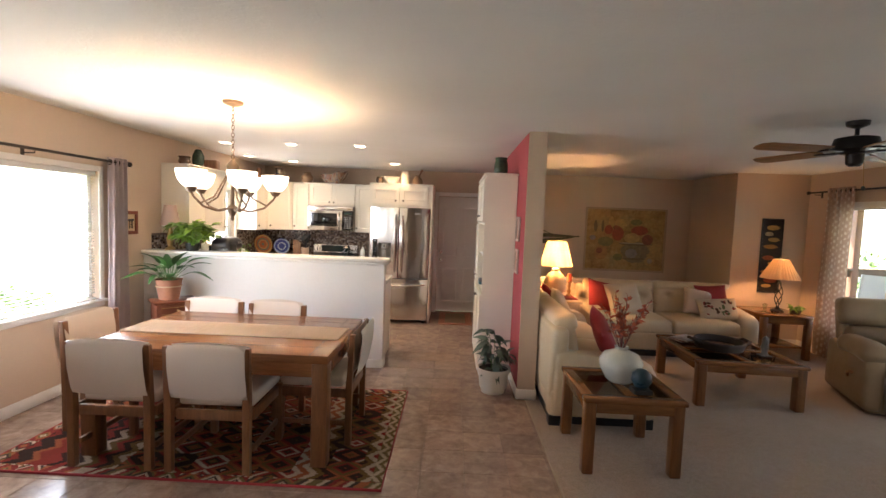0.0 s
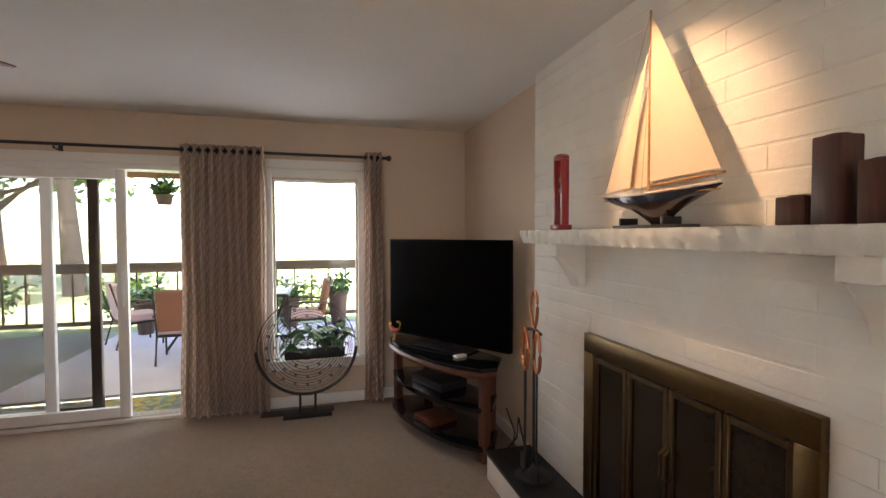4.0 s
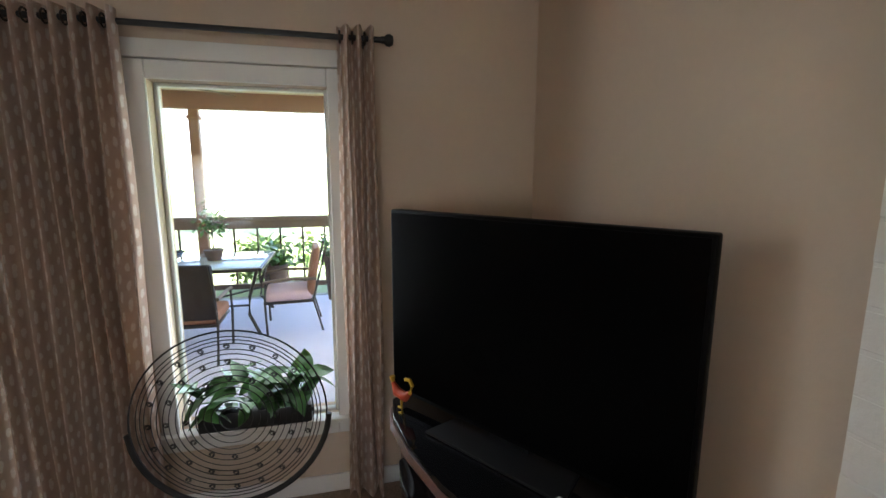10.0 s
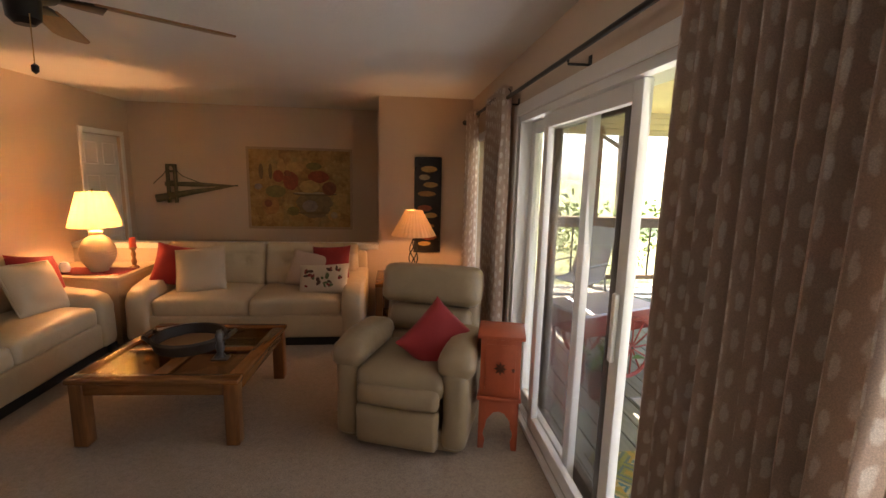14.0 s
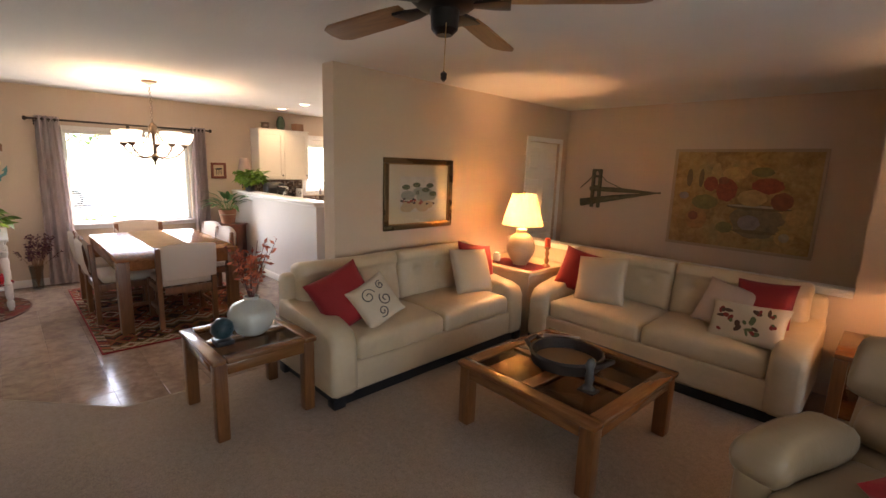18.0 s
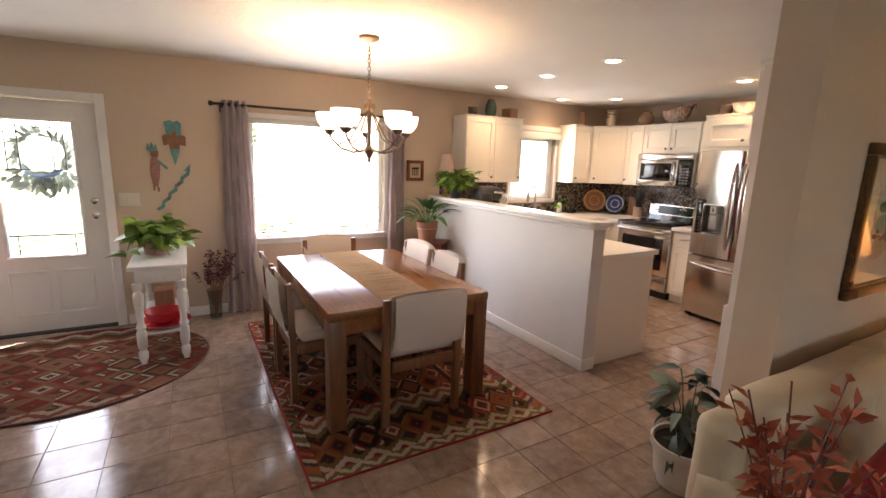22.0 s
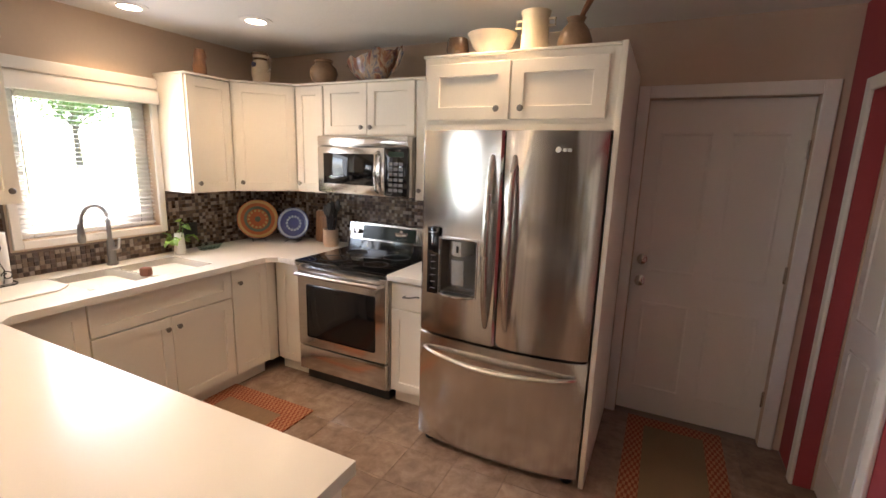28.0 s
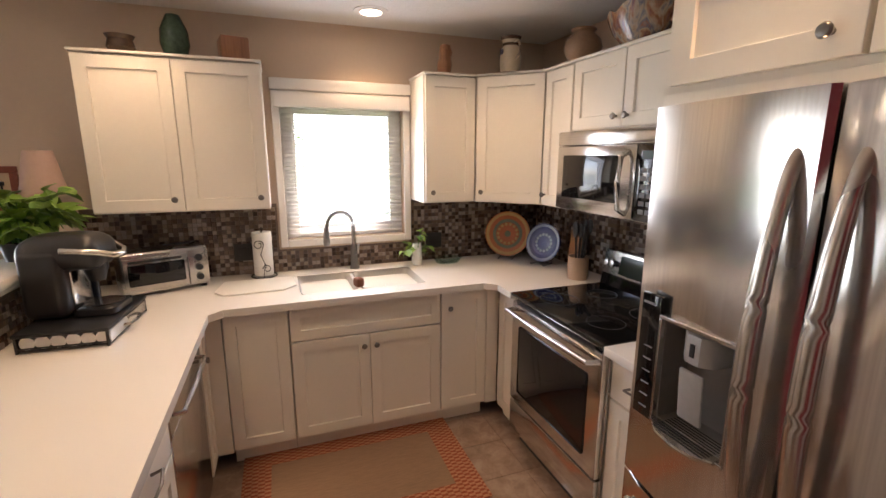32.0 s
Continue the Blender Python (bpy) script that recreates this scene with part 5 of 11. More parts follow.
part("control_side", box(.105, 0, .01, .208, .014, .21, .006), TOASTER, to)
for z in (.055, .11, .165):
    part("knob", lathe([(0, 0), (.02, 0), (.017, .018), (0, .02)], 16, m=pose(.157, 0, z, 90, 0, 0)), BLACK_PLASTIC, to)
b = bmesh.new()
for z in (.08, .12):
    tube([(-.17, .02, z), (.08, .02, z)], .002, 5, b)
part("rack", b, CHROME, to)
for x in (-.18, .18):
    for y in (.04, .19):
        part("foot", box(x - .015, y - .015, -.0125, x + .015, y + .015, .001), BLACK_PLASTIC, to)

pd = thing("pod_drawer", "black coffee pod drawer with a row of white pods", "pod drawer", pose(-2.23, 5.615, .9155, 0, 0, 86))
part("case", box(-.16, -.22, .062, .16, .22, .078, .005), BLACK_PLASTIC, pd)
part("tray", box(-.155, -.21, .006, .155, .21, .012), BLACK_PLASTIC, pd)
part("back_panel", box(-.158, -.2, .012, -.15, .2, .062), BLACK_PLASTIC, pd)
part("divider", box(-.15, -.004, .012, .15, .004, .062), BLACK_PLASTIC, pd)
for x in (-.15, .15):
    for y in (-.21, .21):
        part("corner_post", tube([(x, y, 0), (x, y, .064)], .006, 8), BLACK_PLASTIC, pd)
for y in (-.218, .218):
    part("wire_rail", tube([(-.15, y, .02), (.15, y, .02)], .003, 6), BLACK_IRON, pd)
pod = lathe([(0, 0), (.018, 0), (.023, .04), (.026, .041), (.026, .044), (0, .044)], 14)
pm = mesh_ob("pod", pod, WHITE_CERAMIC, 40)
pm.parent = pd
pm.matrix_basis = pose(-.115, -.165, .037, 90, 0, 0)
for k in range(1, 6):
    share("pod", pm.data, pd, pose(-.115 + .05 * k, -.165, .037, 90, 0, 0))
part("front_panel", box(.15, -.2, .012, .158, .2, .06, .002), TOASTER, pd)
part("handle", tube([(.158, -.07, .035), (.18, -.06, .035), (.186, 0, .033), (.18, .06, .035), (.158, .07, .035)], .007, 8), CHROME, pd)
cm = thing("coffee_maker", "black single-cup coffee maker with a silver lever", "coffee maker", pose(-2.27, 5.575, .994, 0, 0, -6))
part("tower", box(-.12, -.14, 0, .12, .02, .29, .035, 4), BLACK_PLASTIC, cm)
part("water_tank", box(-.155, -.12, .01, -.121, .03, .25, .012, 3), surf("smoked_tank", (.03, .035, .045), .1, .05, bumpy=0), cm)
part("head", pad(.225, .30, .12, .05, 8, .03, m=Matrix.Translation((0, -.0, .195))), BLACK_PLASTIC, cm, smooth=60)
part("brew_spout", lathe([(0, -.03), (.03, -.03), (.045, .02), (.05, .06), (0, .06)], 20, m=pose(0, .09, .165)), BLACK_PLASTIC, cm)
part("lever", tube([(-.105, .02, .285), (-.10, .13, .275), (-.06, .185, .255), (0, .2, .25), (.06, .185, .255), (.10, .13, .275), (.105, .02, .285)], .014, 10), CHROME, cm)
part("drip_base", pad(.20, .16, .035, .03, 5, 0, m=Matrix.Translation((0, .1, 0))), BLACK_PLASTIC, cm)
part("drip_plate", lathe([(0, .036), (.07, .036), (.075, .041), (0, .042)], 24, m=pose(0, .105, 0)), CHROME, cm)
part("column", box(-.07, .015, .03, .07, .03, .19, .006), CHROME, cm)

pt = thing("paper_towel_holder", "white paper towel roll on a black scrolled wire stand", "paper towel holder", pose(-2.93, 6.31, .9155))
part("roll", lathe([(.02, .012), (.056, .012), (.057, .02), (.057, .27), (.056, .28), (.02, .28)], 32), surf("paper_towel", (.80, .79, .76), .95, .03, fine=120, bumpy=.4), pt)
b = bmesh.new()
tube(ring_pts(.075, 28, .005), .004, 6, b, closed=True)
tube([(0, 0, .005), (0, 0, .31)], .005, 8, b)
tube([(-.075, 0, .005), (.075, 0, .005)], .004, 6, b)
sc = [(.064, -.02 + .03 * math.cos(a) * (1 - a / 14), .21 + .03 * math.sin(a) * (1 - a / 14)) for a in [k * .45 for k in range(18)]]
tube(sc, .003, 6, b)
tube([(.066, .01, .21), (.066, -.01, .15), (.066, .01, .09), (.066, 0, .02)], .003, 6, b)
tube([(.064, .02 - .025 * math.cos(a) * (1 - a / 14), .06 + .025 * math.sin(a) * (1 - a / 14)) for a in [k * .45 for k in range(18)]], .003, 6, b)
part("wire_stand", b, BLACK_IRON, pt)

cb = mesh_ob("cutting_board", slab([(-2.83, 6.09), (-2.62, 6.06), (-2.545, 6.11), (-2.56, 6.42), (-2.63, 6.49), (-2.83, 6.47)], .9155, .926, .003), surf("cream_board", (.78, .74, .66), .35, .03), 40)
tagged(cb, "cream octagonal cutting board lying beside the sink", "cutting board")


def foliage(name, label, m, stems, leaf_len, leaf_w, mat, spread, height, pot_part=None, trail=0.0, seed=1, per=9, category="plant", droop=.35):
    """A potted plant: arching stems with leaves along them."""
    p = thing(name, label, category, m)
    rr = random.Random(seed)
    bs, bl = bmesh.new(), bmesh.new()
    for s in range(stems):
        a = 2 * math.pi * s / stems + rr.uniform(-.3, .3)
        reach, hh = spread * rr.uniform(.45, 1.0), height * rr.uniform(.55, 1.0)
        pts = []
        for k in range(6):
            u = k / 5
            pts.append((reach * u * math.cos(a), reach * u * math.sin(a), hh * math.sin(min(1.0, u * 1.15) * 1.6) - trail * u * u * rr.uniform(.6, 1.2)))
        tube(pts, .0028, 5, bs)
        for k in range(per):
            u = rr.uniform(.25, 1.0)
            i = min(4, int(u * 5))
            f = u * 5 - i
            q = Vector(pts[i]).lerp(Vector(pts[i + 1]), f)
            ln = leaf_len * rr.uniform(.6, 1.1)
            leaf(ln, leaf_w * rr.uniform(.7, 1.1), bl, Matrix.Translation(q) @ pose(0, 0, 0, rr.uniform(-35, 35), rr.uniform(-45, 35), math.degrees(a) + rr.uniform(-95, 95)), .3, droop)
    part("stems", bs, GREEN, p)
    part("leaves", bl, mat, p, smooth=60)
    if pot_part:
        pot_part(p)
    return p


def pot(mat, prof, soil_r, soil_z, label=""):
    def make(p):
        part("pot", lathe(prof, 28), mat, p, label)
        part("soil", lathe([(0, soil_z + .006), (soil_r, soil_z)], 20), surf("soil", (.03, .02, .012), .95, .3, bumpy=.5), p)
    return make


POTHOS = leafy("pothos_leaf", (0.07, 0.16, 0.02), (0.22, 0.36, 0.05))
DEEP = leafy("deep_green_leaf", (0.02, 0.07, 0.015), (0.06, 0.17, 0.035))
TERRA = surf("terracotta", (.42, .20, .12), .8, .15, bumpy=.2)
pv = foliage("pothos_cutting", "pothos cutting in a slim white vase beside the sink", pose(-2.90, 7.30, .9155), 5, .07, .05, POTHOS, .13, .26, None, .05, 11, 5)
part("vase", lathe([(.0, 0), (.034, 0), (.038, .03), (.032, .12), (.03, .15), (.027, .15), (.029, .12), (.034, .03), (0, .01)], 24), WHITE_CERAMIC, pv)
pv2 = thing("small_glass_dish", "small clear glass dish on the worktop", "dish", pose(-2.88, 7.52, .9155))
part("dish", lathe([(0, 0), (.06, 0), (.085, .04), (.082, .04), (.057, .006), (0, .006)], 24, m=Matrix.Diagonal((.7, 1.3, 1, 1))), glass_mat("dish_glass", (.8, .88, .86)), pv2)


def plate_thing(label, m, r, base, ring, centre):
    """A painted pottery plate on a wire easel, leaning back."""
    p = thing("display_plate", label, "plate", m)
    tilt = pose(0, 0, 0, -14, 0, 0)
    def disc(r0, r1, y):
        return lathe([(r0, y), (r1, y - .0)], 40, m=tilt @ Matrix.Translation((0, 0, r + .015)) @ pose(0, 0, 0, 90, 0, 0))
    b = lathe([(0, 0), (r * .6, .0), (r * .75, .01), (r, .022), (r, .027), (r * .74, .016), (0, .008)], 44, m=tilt @ Matrix.Translation((0, .0, r + .015)) @ pose(0, 0, 0, 90, 0, 0))
    part("plate_body", b, base, p)
    for k, (a, c, mm) in enumerate(((.82, .95, ring), (.52, .66, centre), (.3, .36, ring), (.0, .14, centre))):
        ring_b = lathe([(max(a, .001) * r, (.023 if a > .7 else .0165 if a > .5 else .0092)), (c * r, (.0265 if a > .7 else .0172 if a > .5 else .0095))], 44, m=tilt @ Matrix.Translation((0, -.0012, r + .015)) @ pose(0, 0, 0, 90, 0, 0))
        part("painted_band", ring_b, mm, p)
    pet = bmesh.new()
    for k in range(14):
        a = 2 * math.pi * k / 14
        lathe([(0, 0), (.011, 0)], 8, pet, tilt @ Matrix.Translation((0, -.0012, r + .015)) @ pose(0, 0, 0, 90, 0, 0) @ Matrix.Translation((.43 * r * math.cos(a), .43 * r * math.sin(a), .0125)))
    part("painted_dots", pet, ring, p)
    st = bmesh.new()
    for x in (-.05, .05):
        tube([(x, -.055, .012), (x, -.05, .003), (x, .06, .003), (x, .045, .14)], .003, 6, st)
    tube([(-.05, .06, .003), (.05, .06, .003)], .003, 6, st)
    part("easel", st, BLACK_IRON, p)
    return p


ORANGE = surf("glaze_orange", (.42, .13, .05), .25, .12, bumpy=.05)
OCHRE = surf("glaze_ochre", (.45, .28, .08), .3, .1)
BLUE = surf("glaze_blue", (.035, .05, .20), .2, .1)
PALE = surf("glaze_pale_blue", (.30, .38, .55), .25, .1)
OLIVE = surf("glaze_olive", (.12, .14, .08), .3, .1)
plate_thing("orange painted pottery plate on a wire easel", pose(-2.87, 7.98, .9155, 0, 0, 52), .165, ORANGE, OCHRE, OLIVE)
plate_thing("cobalt blue pottery plate on a wire easel", pose(-2.62, 8.12, .9155, 0, 0, 25), .135, BLUE, PALE, BLUE)
kb = thing("cutting_board_rack", "small wooden boards standing against the splashback", "cutting board", pose(-2.42, 8.24, .9155))
BWOOD = wood("board_wood", (.16, .07, .03), (.38, .20, .09), axis="z")
for k, (w_, h_) in enumerate(((.1, .26), (.085, .22))):
    part("board", box(-w_ / 2 + .05 * k, -.012 - .025 * k, 0, w_ / 2 + .05 * k, .004 - .025 * k, h_, .004, m=pose(0, 0, 0, -4, 0, 0)), BWOOD, kb)
cr = thing("utensil_crock", "cream stoneware crock full of black cooking utensils", "utensil crock", pose(-2.22, 8.13, .9155))
part("crock", lathe([(0, 0), (.058, 0), (.062, .02), (.06, .125), (.064, .14), (.056, .14), (.054, .02), (0, .012)], 26), surf("stoneware", (.50, .36, .26), .45, .12), cr)
rr = random.Random(4)
for k in range(8):
    a, t = rr.uniform(0, 6.28), rr.uniform(.01, .05)
    x, y = t * math.cos(a), t * math.sin(a)
    top = (x * 2.6, y * 2.0, .30 + rr.uniform(-.05, .04))
    u = tube([(x * .5, y * .5, .02), top], .006, 6)
    join(u, lathe([(0, -.05), (.02, -.03), (.027, 0), (.02, .035), (0, .045)], 10), Matrix.Translation(top) @ Matrix.Diagonal((1, .35, 1, 1)) @ pose(0, 0, 0, 0, 0, rr.uniform(0, 90)))
    part("utensil", u, BLACK_PLASTIC, cr)
jr = thing("glass_jar", "clear glass jar standing on the cooktop", "jar", pose(-1.50, 8.05, .9187))
part("glass_body", lathe([(0, 0), (.06, 0), (.07, .02), (.07, .1), (.045, .14), (.045, .165), (.042, .165), (.042, .138), (.066, .1), (.066, .02), (0, .006)], 26), glass_mat("jar_glass", (.88, .92, .93)), jr)
part("lid", lathe([(0, .166), (.047, .166), (.047, .18), (.012, .185), (.012, .2), (0, .2)], 20), CHROME, jr)
bt = thing("soap_bottle", "white plastic bottle beside the range", "bottle", pose(-1.20, 8.0, .9155))
part("bottle", lathe([(0, 0), (.035, 0), (.037, .02), (.036, .14), (.015, .18), (.015, .2), (0, .2)], 20), WHITE_CERAMIC, bt)

# pottery on top of the cabinets
def pottery(name, label, m, prof, mat, handle=None, extra=None):
    p = thing(name, label, "pottery", m)
    part("pot_body", lathe(prof, 28), mat, p)
    if handle:
        part("handle", tube(handle, .007, 8), mat, p)
    if extra:
        extra(p)
    return p


ZT = 2.1545
GLZ1 = surf("glaze_brown_teal", (.10, .06, .035), .25, .45, big=9)
GLZ2 = surf("glaze_green_brown", (.045, .075, .045), .22, .6, big=7)
GLZ3 = surf("glaze_tan", (.26, .16, .09), .4, .2, big=8)
CARVED = wood("carved_wood", (.15, .06, .03), (.36, .17, .08), axis="z")
pottery("clay_bowl", "small brown and teal glazed bowl on top of the cabinet", pose(-2.86, 5.72, ZT), [(0, 0), (.045, 0), (.065, .04), (.055, .08), (.068, .1), (.062, .1), (.05, .08), (.058, .04), (0, .012)], GLZ1)
pottery("clay_vase", "tall green and brown glazed vase on top of the cabinet", pose(-2.84, 5.97, ZT), [(0, 0), (.05, 0), (.07, .07), (.066, .14), (.04, .2), (.032, .215), (.026, .21), (.03, .19), (.058, .1), (0, .02)], GLZ2)
wb = mesh_ob("wooden_box", box(-.075, -.07, 0, .075, .07, .12, .008), CARVED, 40)
wb.matrix_basis = pose(-2.82, 6.25, ZT, 0, 0, 12)
tagged(wb, "plain reddish wooden box on top of the cabinet", "box")
mask = thing("carved_figure", "small carved reddish wooden figure on top of the cabinet", "figure", pose(-2.73, 7.44, ZT))
part("figure", lathe([(0, 0), (.04, 0), (.045, .05), (.036, .09), (.042, .12), (.03, .16), (0, .172)], 16, wave=lambda a, i: 1 + .12 * math.sin(3 * a + i)), CARVED, mask)
def pitcher_trim(p):
    part("collar", lathe([(.046, .145), (.050, .165), (.062, .198), (.058, .2), (.044, .17), (.042, .147)], 28), GLZ1, p)
    for a, z, r in ((250, .115, .016), (262, .105, .012), (275, .112, .017), (258, .125, .010)):
        q = pose(0, 0, z, 0, 0, a) @ pose(.0605, 0, 0, 0, 86, 0)
        part("painted_flower", lathe([(r, 0), (r * .6, .003), (0, .004)], 10, m=q, wave=lambda t, i: 1 + .25 * math.sin(5 * t)), FLOWER_BLUE, p)


FLOWER_BLUE = surf("glaze_blue_flower", (.02, .02, .06), .3, .1)
pottery("clay_pitcher", "tan pottery pitcher painted with blue flowers on the cabinet", pose(-2.56, 7.80, ZT), [(0, 0), (.058, 0), (.066, .06), (.060, .12), (.045, .15), (.056, .18), (.05, .18), (.038, .15), (.05, .1), (0, .02)], surf("glaze_pale_tan", (.42, .34, .24), .3, .12, big=8),
        [(.045, 0, .165), (.09, .0, .165), (.112, 0, .13), (.1, 0, .08), (.06, 0, .06)], pitcher_trim)
pottery("round_vase", "round tan pottery vase on top of the cabinet", pose(-2.17, 8.03, ZT), [(0, 0), (.05, 0), (.085, .03), (.102, .075), (.092, .115), (.06, .143), (.056, .155), (.068, .165), (.064, .172), (.05, .172), (.048, .15), (.08, .11), (0, .02)], GLZ3)
def splash_mat():
    """A runny glaze in purple, rust, cream and slate."""
    m, nt, p, _ = nodes_of("glaze_splashed")
    v = coords(nt, (1, 1, .5))
    f, g = noise_node(nt, v, 16, 3, .5, 1.2), noise_node(nt, v, 55, 3)
    c = ramp(nt, f, [(.30, (.05, .015, .05)), (.40, (.20, .05, .03)), (.48, (.30, .13, .05)), (.56, (.42, .33, .24)), (.64, (.10, .12, .18)), (.72, (.24, .07, .03))])
    c = mix(nt, .25, c, ramp(nt, g, [(.35, (.10, .05, .03)), (.65, (.50, .42, .33))]))
    link(nt, c, p.inputs["Base Color"])
    p.inputs["Roughness"].default_value = .15
    bump(nt, p, f, .3, .01)
    return m


def torn_bowl():
    """A bowl whose wavy rim climbs to one end."""
    b = lathe([(0, 0), (.09, 0), (.13, .035), (.175, .10), (.20, .165), (.192, .168), (.165, .10), (.12, .045), (0, .02)], 48)
    for v in b.verts:
        k = max(0.0, v.co.z - .02) / .15
        a = math.atan2(v.co.y, v.co.x)
        v.co.z += k * (.035 * math.cos(a) + .014 * math.sin(5 * a + .6) + .007 * math.sin(11 * a))
        v.co.y *= .62
    return b


SPLASH = splash_mat()
cbk = thing("clay_basket", "large splashed purple and rust pottery basket bowl with handles", "pottery", pose(-1.735, 8.03, ZT))
part("pot_body", torn_bowl(), SPLASH, cbk)
part("handle", tube([(.17, 0, .15), (.215, 0, .205), (.235, 0, .215), (.24, 0, .18), (.205, 0, .11), (.165, 0, .06)], .011, 8), SPLASH, cbk)
part("handle", tube([(-.175, 0, .09), (-.215, 0, .12), (-.205, 0, .15), (-.18, 0, .14)], .009, 8), SPLASH, cbk)
pottery("clay_jar", "small dark striped pottery jar above the refrigerator", pose(-.87, 7.56, ZT + .003), [(0, 0), (.045, 0), (.06, .04), (.055, .085), (.05, .1), (.044, .1), (.045, .08), (0, .02)], GLZ1)
pottery("white_bowl", "off-white ribbed pottery bowl above the refrigerator", pose(-.68, 7.56, ZT + .003), [(0, 0), (.05, 0), (.1, .05), (.125, .105), (.118, .105), (.09, .05), (0, .015)], surf("glaze_cream", (.62, .55, .46), .35, .08))
def rim(p):
    for x in (-1, 1):
        part("lug", tube([(.06 * x, 0, .15), (.095 * x, 0, .15), (.095 * x, 0, .12), (.062 * x, 0, .12)], .007, 8), GLZC, p)
GLZC = surf("glaze_ivory", (.70, .62, .46), .35, .08)
pottery("crock_jar", "tall ivory stoneware crock with two lugs above the refrigerator", pose(-.46, 7.55, ZT + .003), [(0, 0), (.062, 0), (.066, .02), (.064, .16), (.072, .185), (.066, .185), (.056, .16), (0, .02)], GLZC, None, rim)
def pestle(p):
    part("pestle", tube([(0, 0, .08), (.03, 0, .16), (.065, 0, .23)], [.016, .012, .017], 10), CARVED, p)
pottery("mortar", "stone mortar with a leaning wooden pestle above the refrigerator", pose(-.27, 7.55, ZT + .003), [(0, 0), (.075, 0), (.08, .04), (.06, .09), (.035, .12), (.045, .14), (.036, .14), (.026, .12), (0, .06)], GLZ3, None, pestle)

# rugs on the kitchen floor
def border_rug(name, label, m, w, d, bw, inner, border):
    r = thing(name, label, "rug", m)
    part("rug_field", box(-w / 2 + bw, -d / 2 + bw, 0, w / 2 - bw, d / 2 - bw, .008), inner, r)
    b = bmesh.new()
    for x0, y0, x1, y1 in ((-w / 2, -d / 2, w / 2, -d / 2 + bw), (-w / 2, d / 2 - bw, w / 2, d / 2), (-w / 2, -d / 2 + bw, -w / 2 + bw, d / 2 - bw), (w / 2 - bw, -d / 2 + bw, w / 2, d / 2 - bw)):
        box(x0, y0, 0, x1, y1, .0085, bm=b)
    part("rug_border", b, border, r)
    return r


def weave_mat(name, a, c, scale=70):
    m, nt, p, _ = nodes_of(name)
    ck = nt.nodes.new("ShaderNodeTexChecker")
    ck.inputs["Scale"].default_value = scale
    link(nt, coords(nt, (1, .45, 1)), ck.inputs["Vector"])
    ck.inputs["Color1"].default_value, ck.inputs["Color2"].default_value = (*a, 1), (*c, 1)
    f = noise_node(nt, coords(nt), 180, 3)
    link(nt, mix(nt, 1.0, ck.outputs["Color"], ramp(nt, f, [(.3, (.65, .65, .65)), (.7, (1.15, 1.15, 1.15))]), "MULTIPLY"), p.inputs["Base Color"])
    p.inputs["Roughness"].default_value = .95
    bump(nt, p, f, .5, .004)
    return m


SISAL = surf("sisal_tan", (.27, .17, .105), .95, .3, fine=160, bumpy=.5, stretch=(1, .12, 1))
RUST = weave_mat("rust_border_weave", (.30, .07, .03), (.46, .22, .12))
border_rug("kitchen_rug", "tan woven kitchen rug with a rust border before the sink", pose(-2.085, 6.735, .002, 0, 0, 0), .75, 1.17, .14, SISAL, RUST)
border_rug("door_mat", "tan woven door mat with a rust border by the garage door", pose(.40, 7.84, .002, 0, 0, 0), .53, .92, .1, surf("mat_olive", (.22, .15, .08), .95, .25, fine=160, bumpy=.5), RUST)

# tall pantry hutch against the red wall
pn = thing("pantry_hutch", "tall white painted hutch with cupboard doors and open shelves", "cabinet", pose(.62, 6.30, 0, 0, 0, -90))
L = 1.13
for x0, x1 in ((0, .02), (L - .02, L), (.42, .44)):
    part("upright", box(x0, .021, .0, x1, .334, 2.11), CAB, pn)
for z in (.0, .88, 1.60, 2.09):
    part("board", box(.0205, .022, z, .4195, .334, z + .02), CAB, pn)
    part("board", box(.4405, .022, z, L - .0205, .334, z + .02), CAB, pn)
part("back_panel", box(.0, .335, 0.0, L, .346, 2.11), CAB, pn)
part("shelf", box(.44, .03, 1.25, L - .02, .335, 1.268, .002), CAB, pn)
part("cornice", box(-.012, .0, 2.11, L + .012, .35, 2.135, .006), CAB, pn)
for x0, fw, kx in ((.003, .56, .52), (.567, .56, .04)):
    for z0, fh, kz in ((.06, .80, .72), (1.63, .455, .06)):
        q = part("door", shaker(fw, fh), CAB, pn, m=pose(x0, 0, z0))
        share("knob", KNOB_ME, q, pose(kx, 0, kz, 90, 0, 0))
q = part("door", shaker(.42, .68), CAB, pn, m=pose(.003, 0, .91))
share("knob", KNOB_ME, q, pose(.38, 0, .08, 90, 0, 0))
hv = pottery("dark_basket", "dark woven round basket on the hutch shelf", pose(.80, 5.55, .9005), [(0, 0), (.09, 0), (.13, .07), (.12, .15), (.13, .2), (.12, .2), (.11, .15), (0, .02)], surf("dark_wicker", (.03, .025, .02), .7, .4, fine=90, bumpy=.7))
bk = thing("stacked_books", "two blue-green books lying on the hutch shelf", "books", pose(.70, 5.74, .9005))
for k in range(2):
    part("book", box(-.06, -.08, .03 * k, .06, .08, .028 + .03 * k, .003), surf("book_teal", (.10 + .1 * k, .22, .25), .6), bk)
foliage("shelf_plant", "small green plant on the hutch shelf", pose(.80, 5.60, 1.2685), 6, .08, .05, POTHOS, .12, .12, pot(TERRA, [(0, 0), (.04, 0), (.055, .07), (.05, .07), (0, .02)], .05, .06), .1, 3, 5)
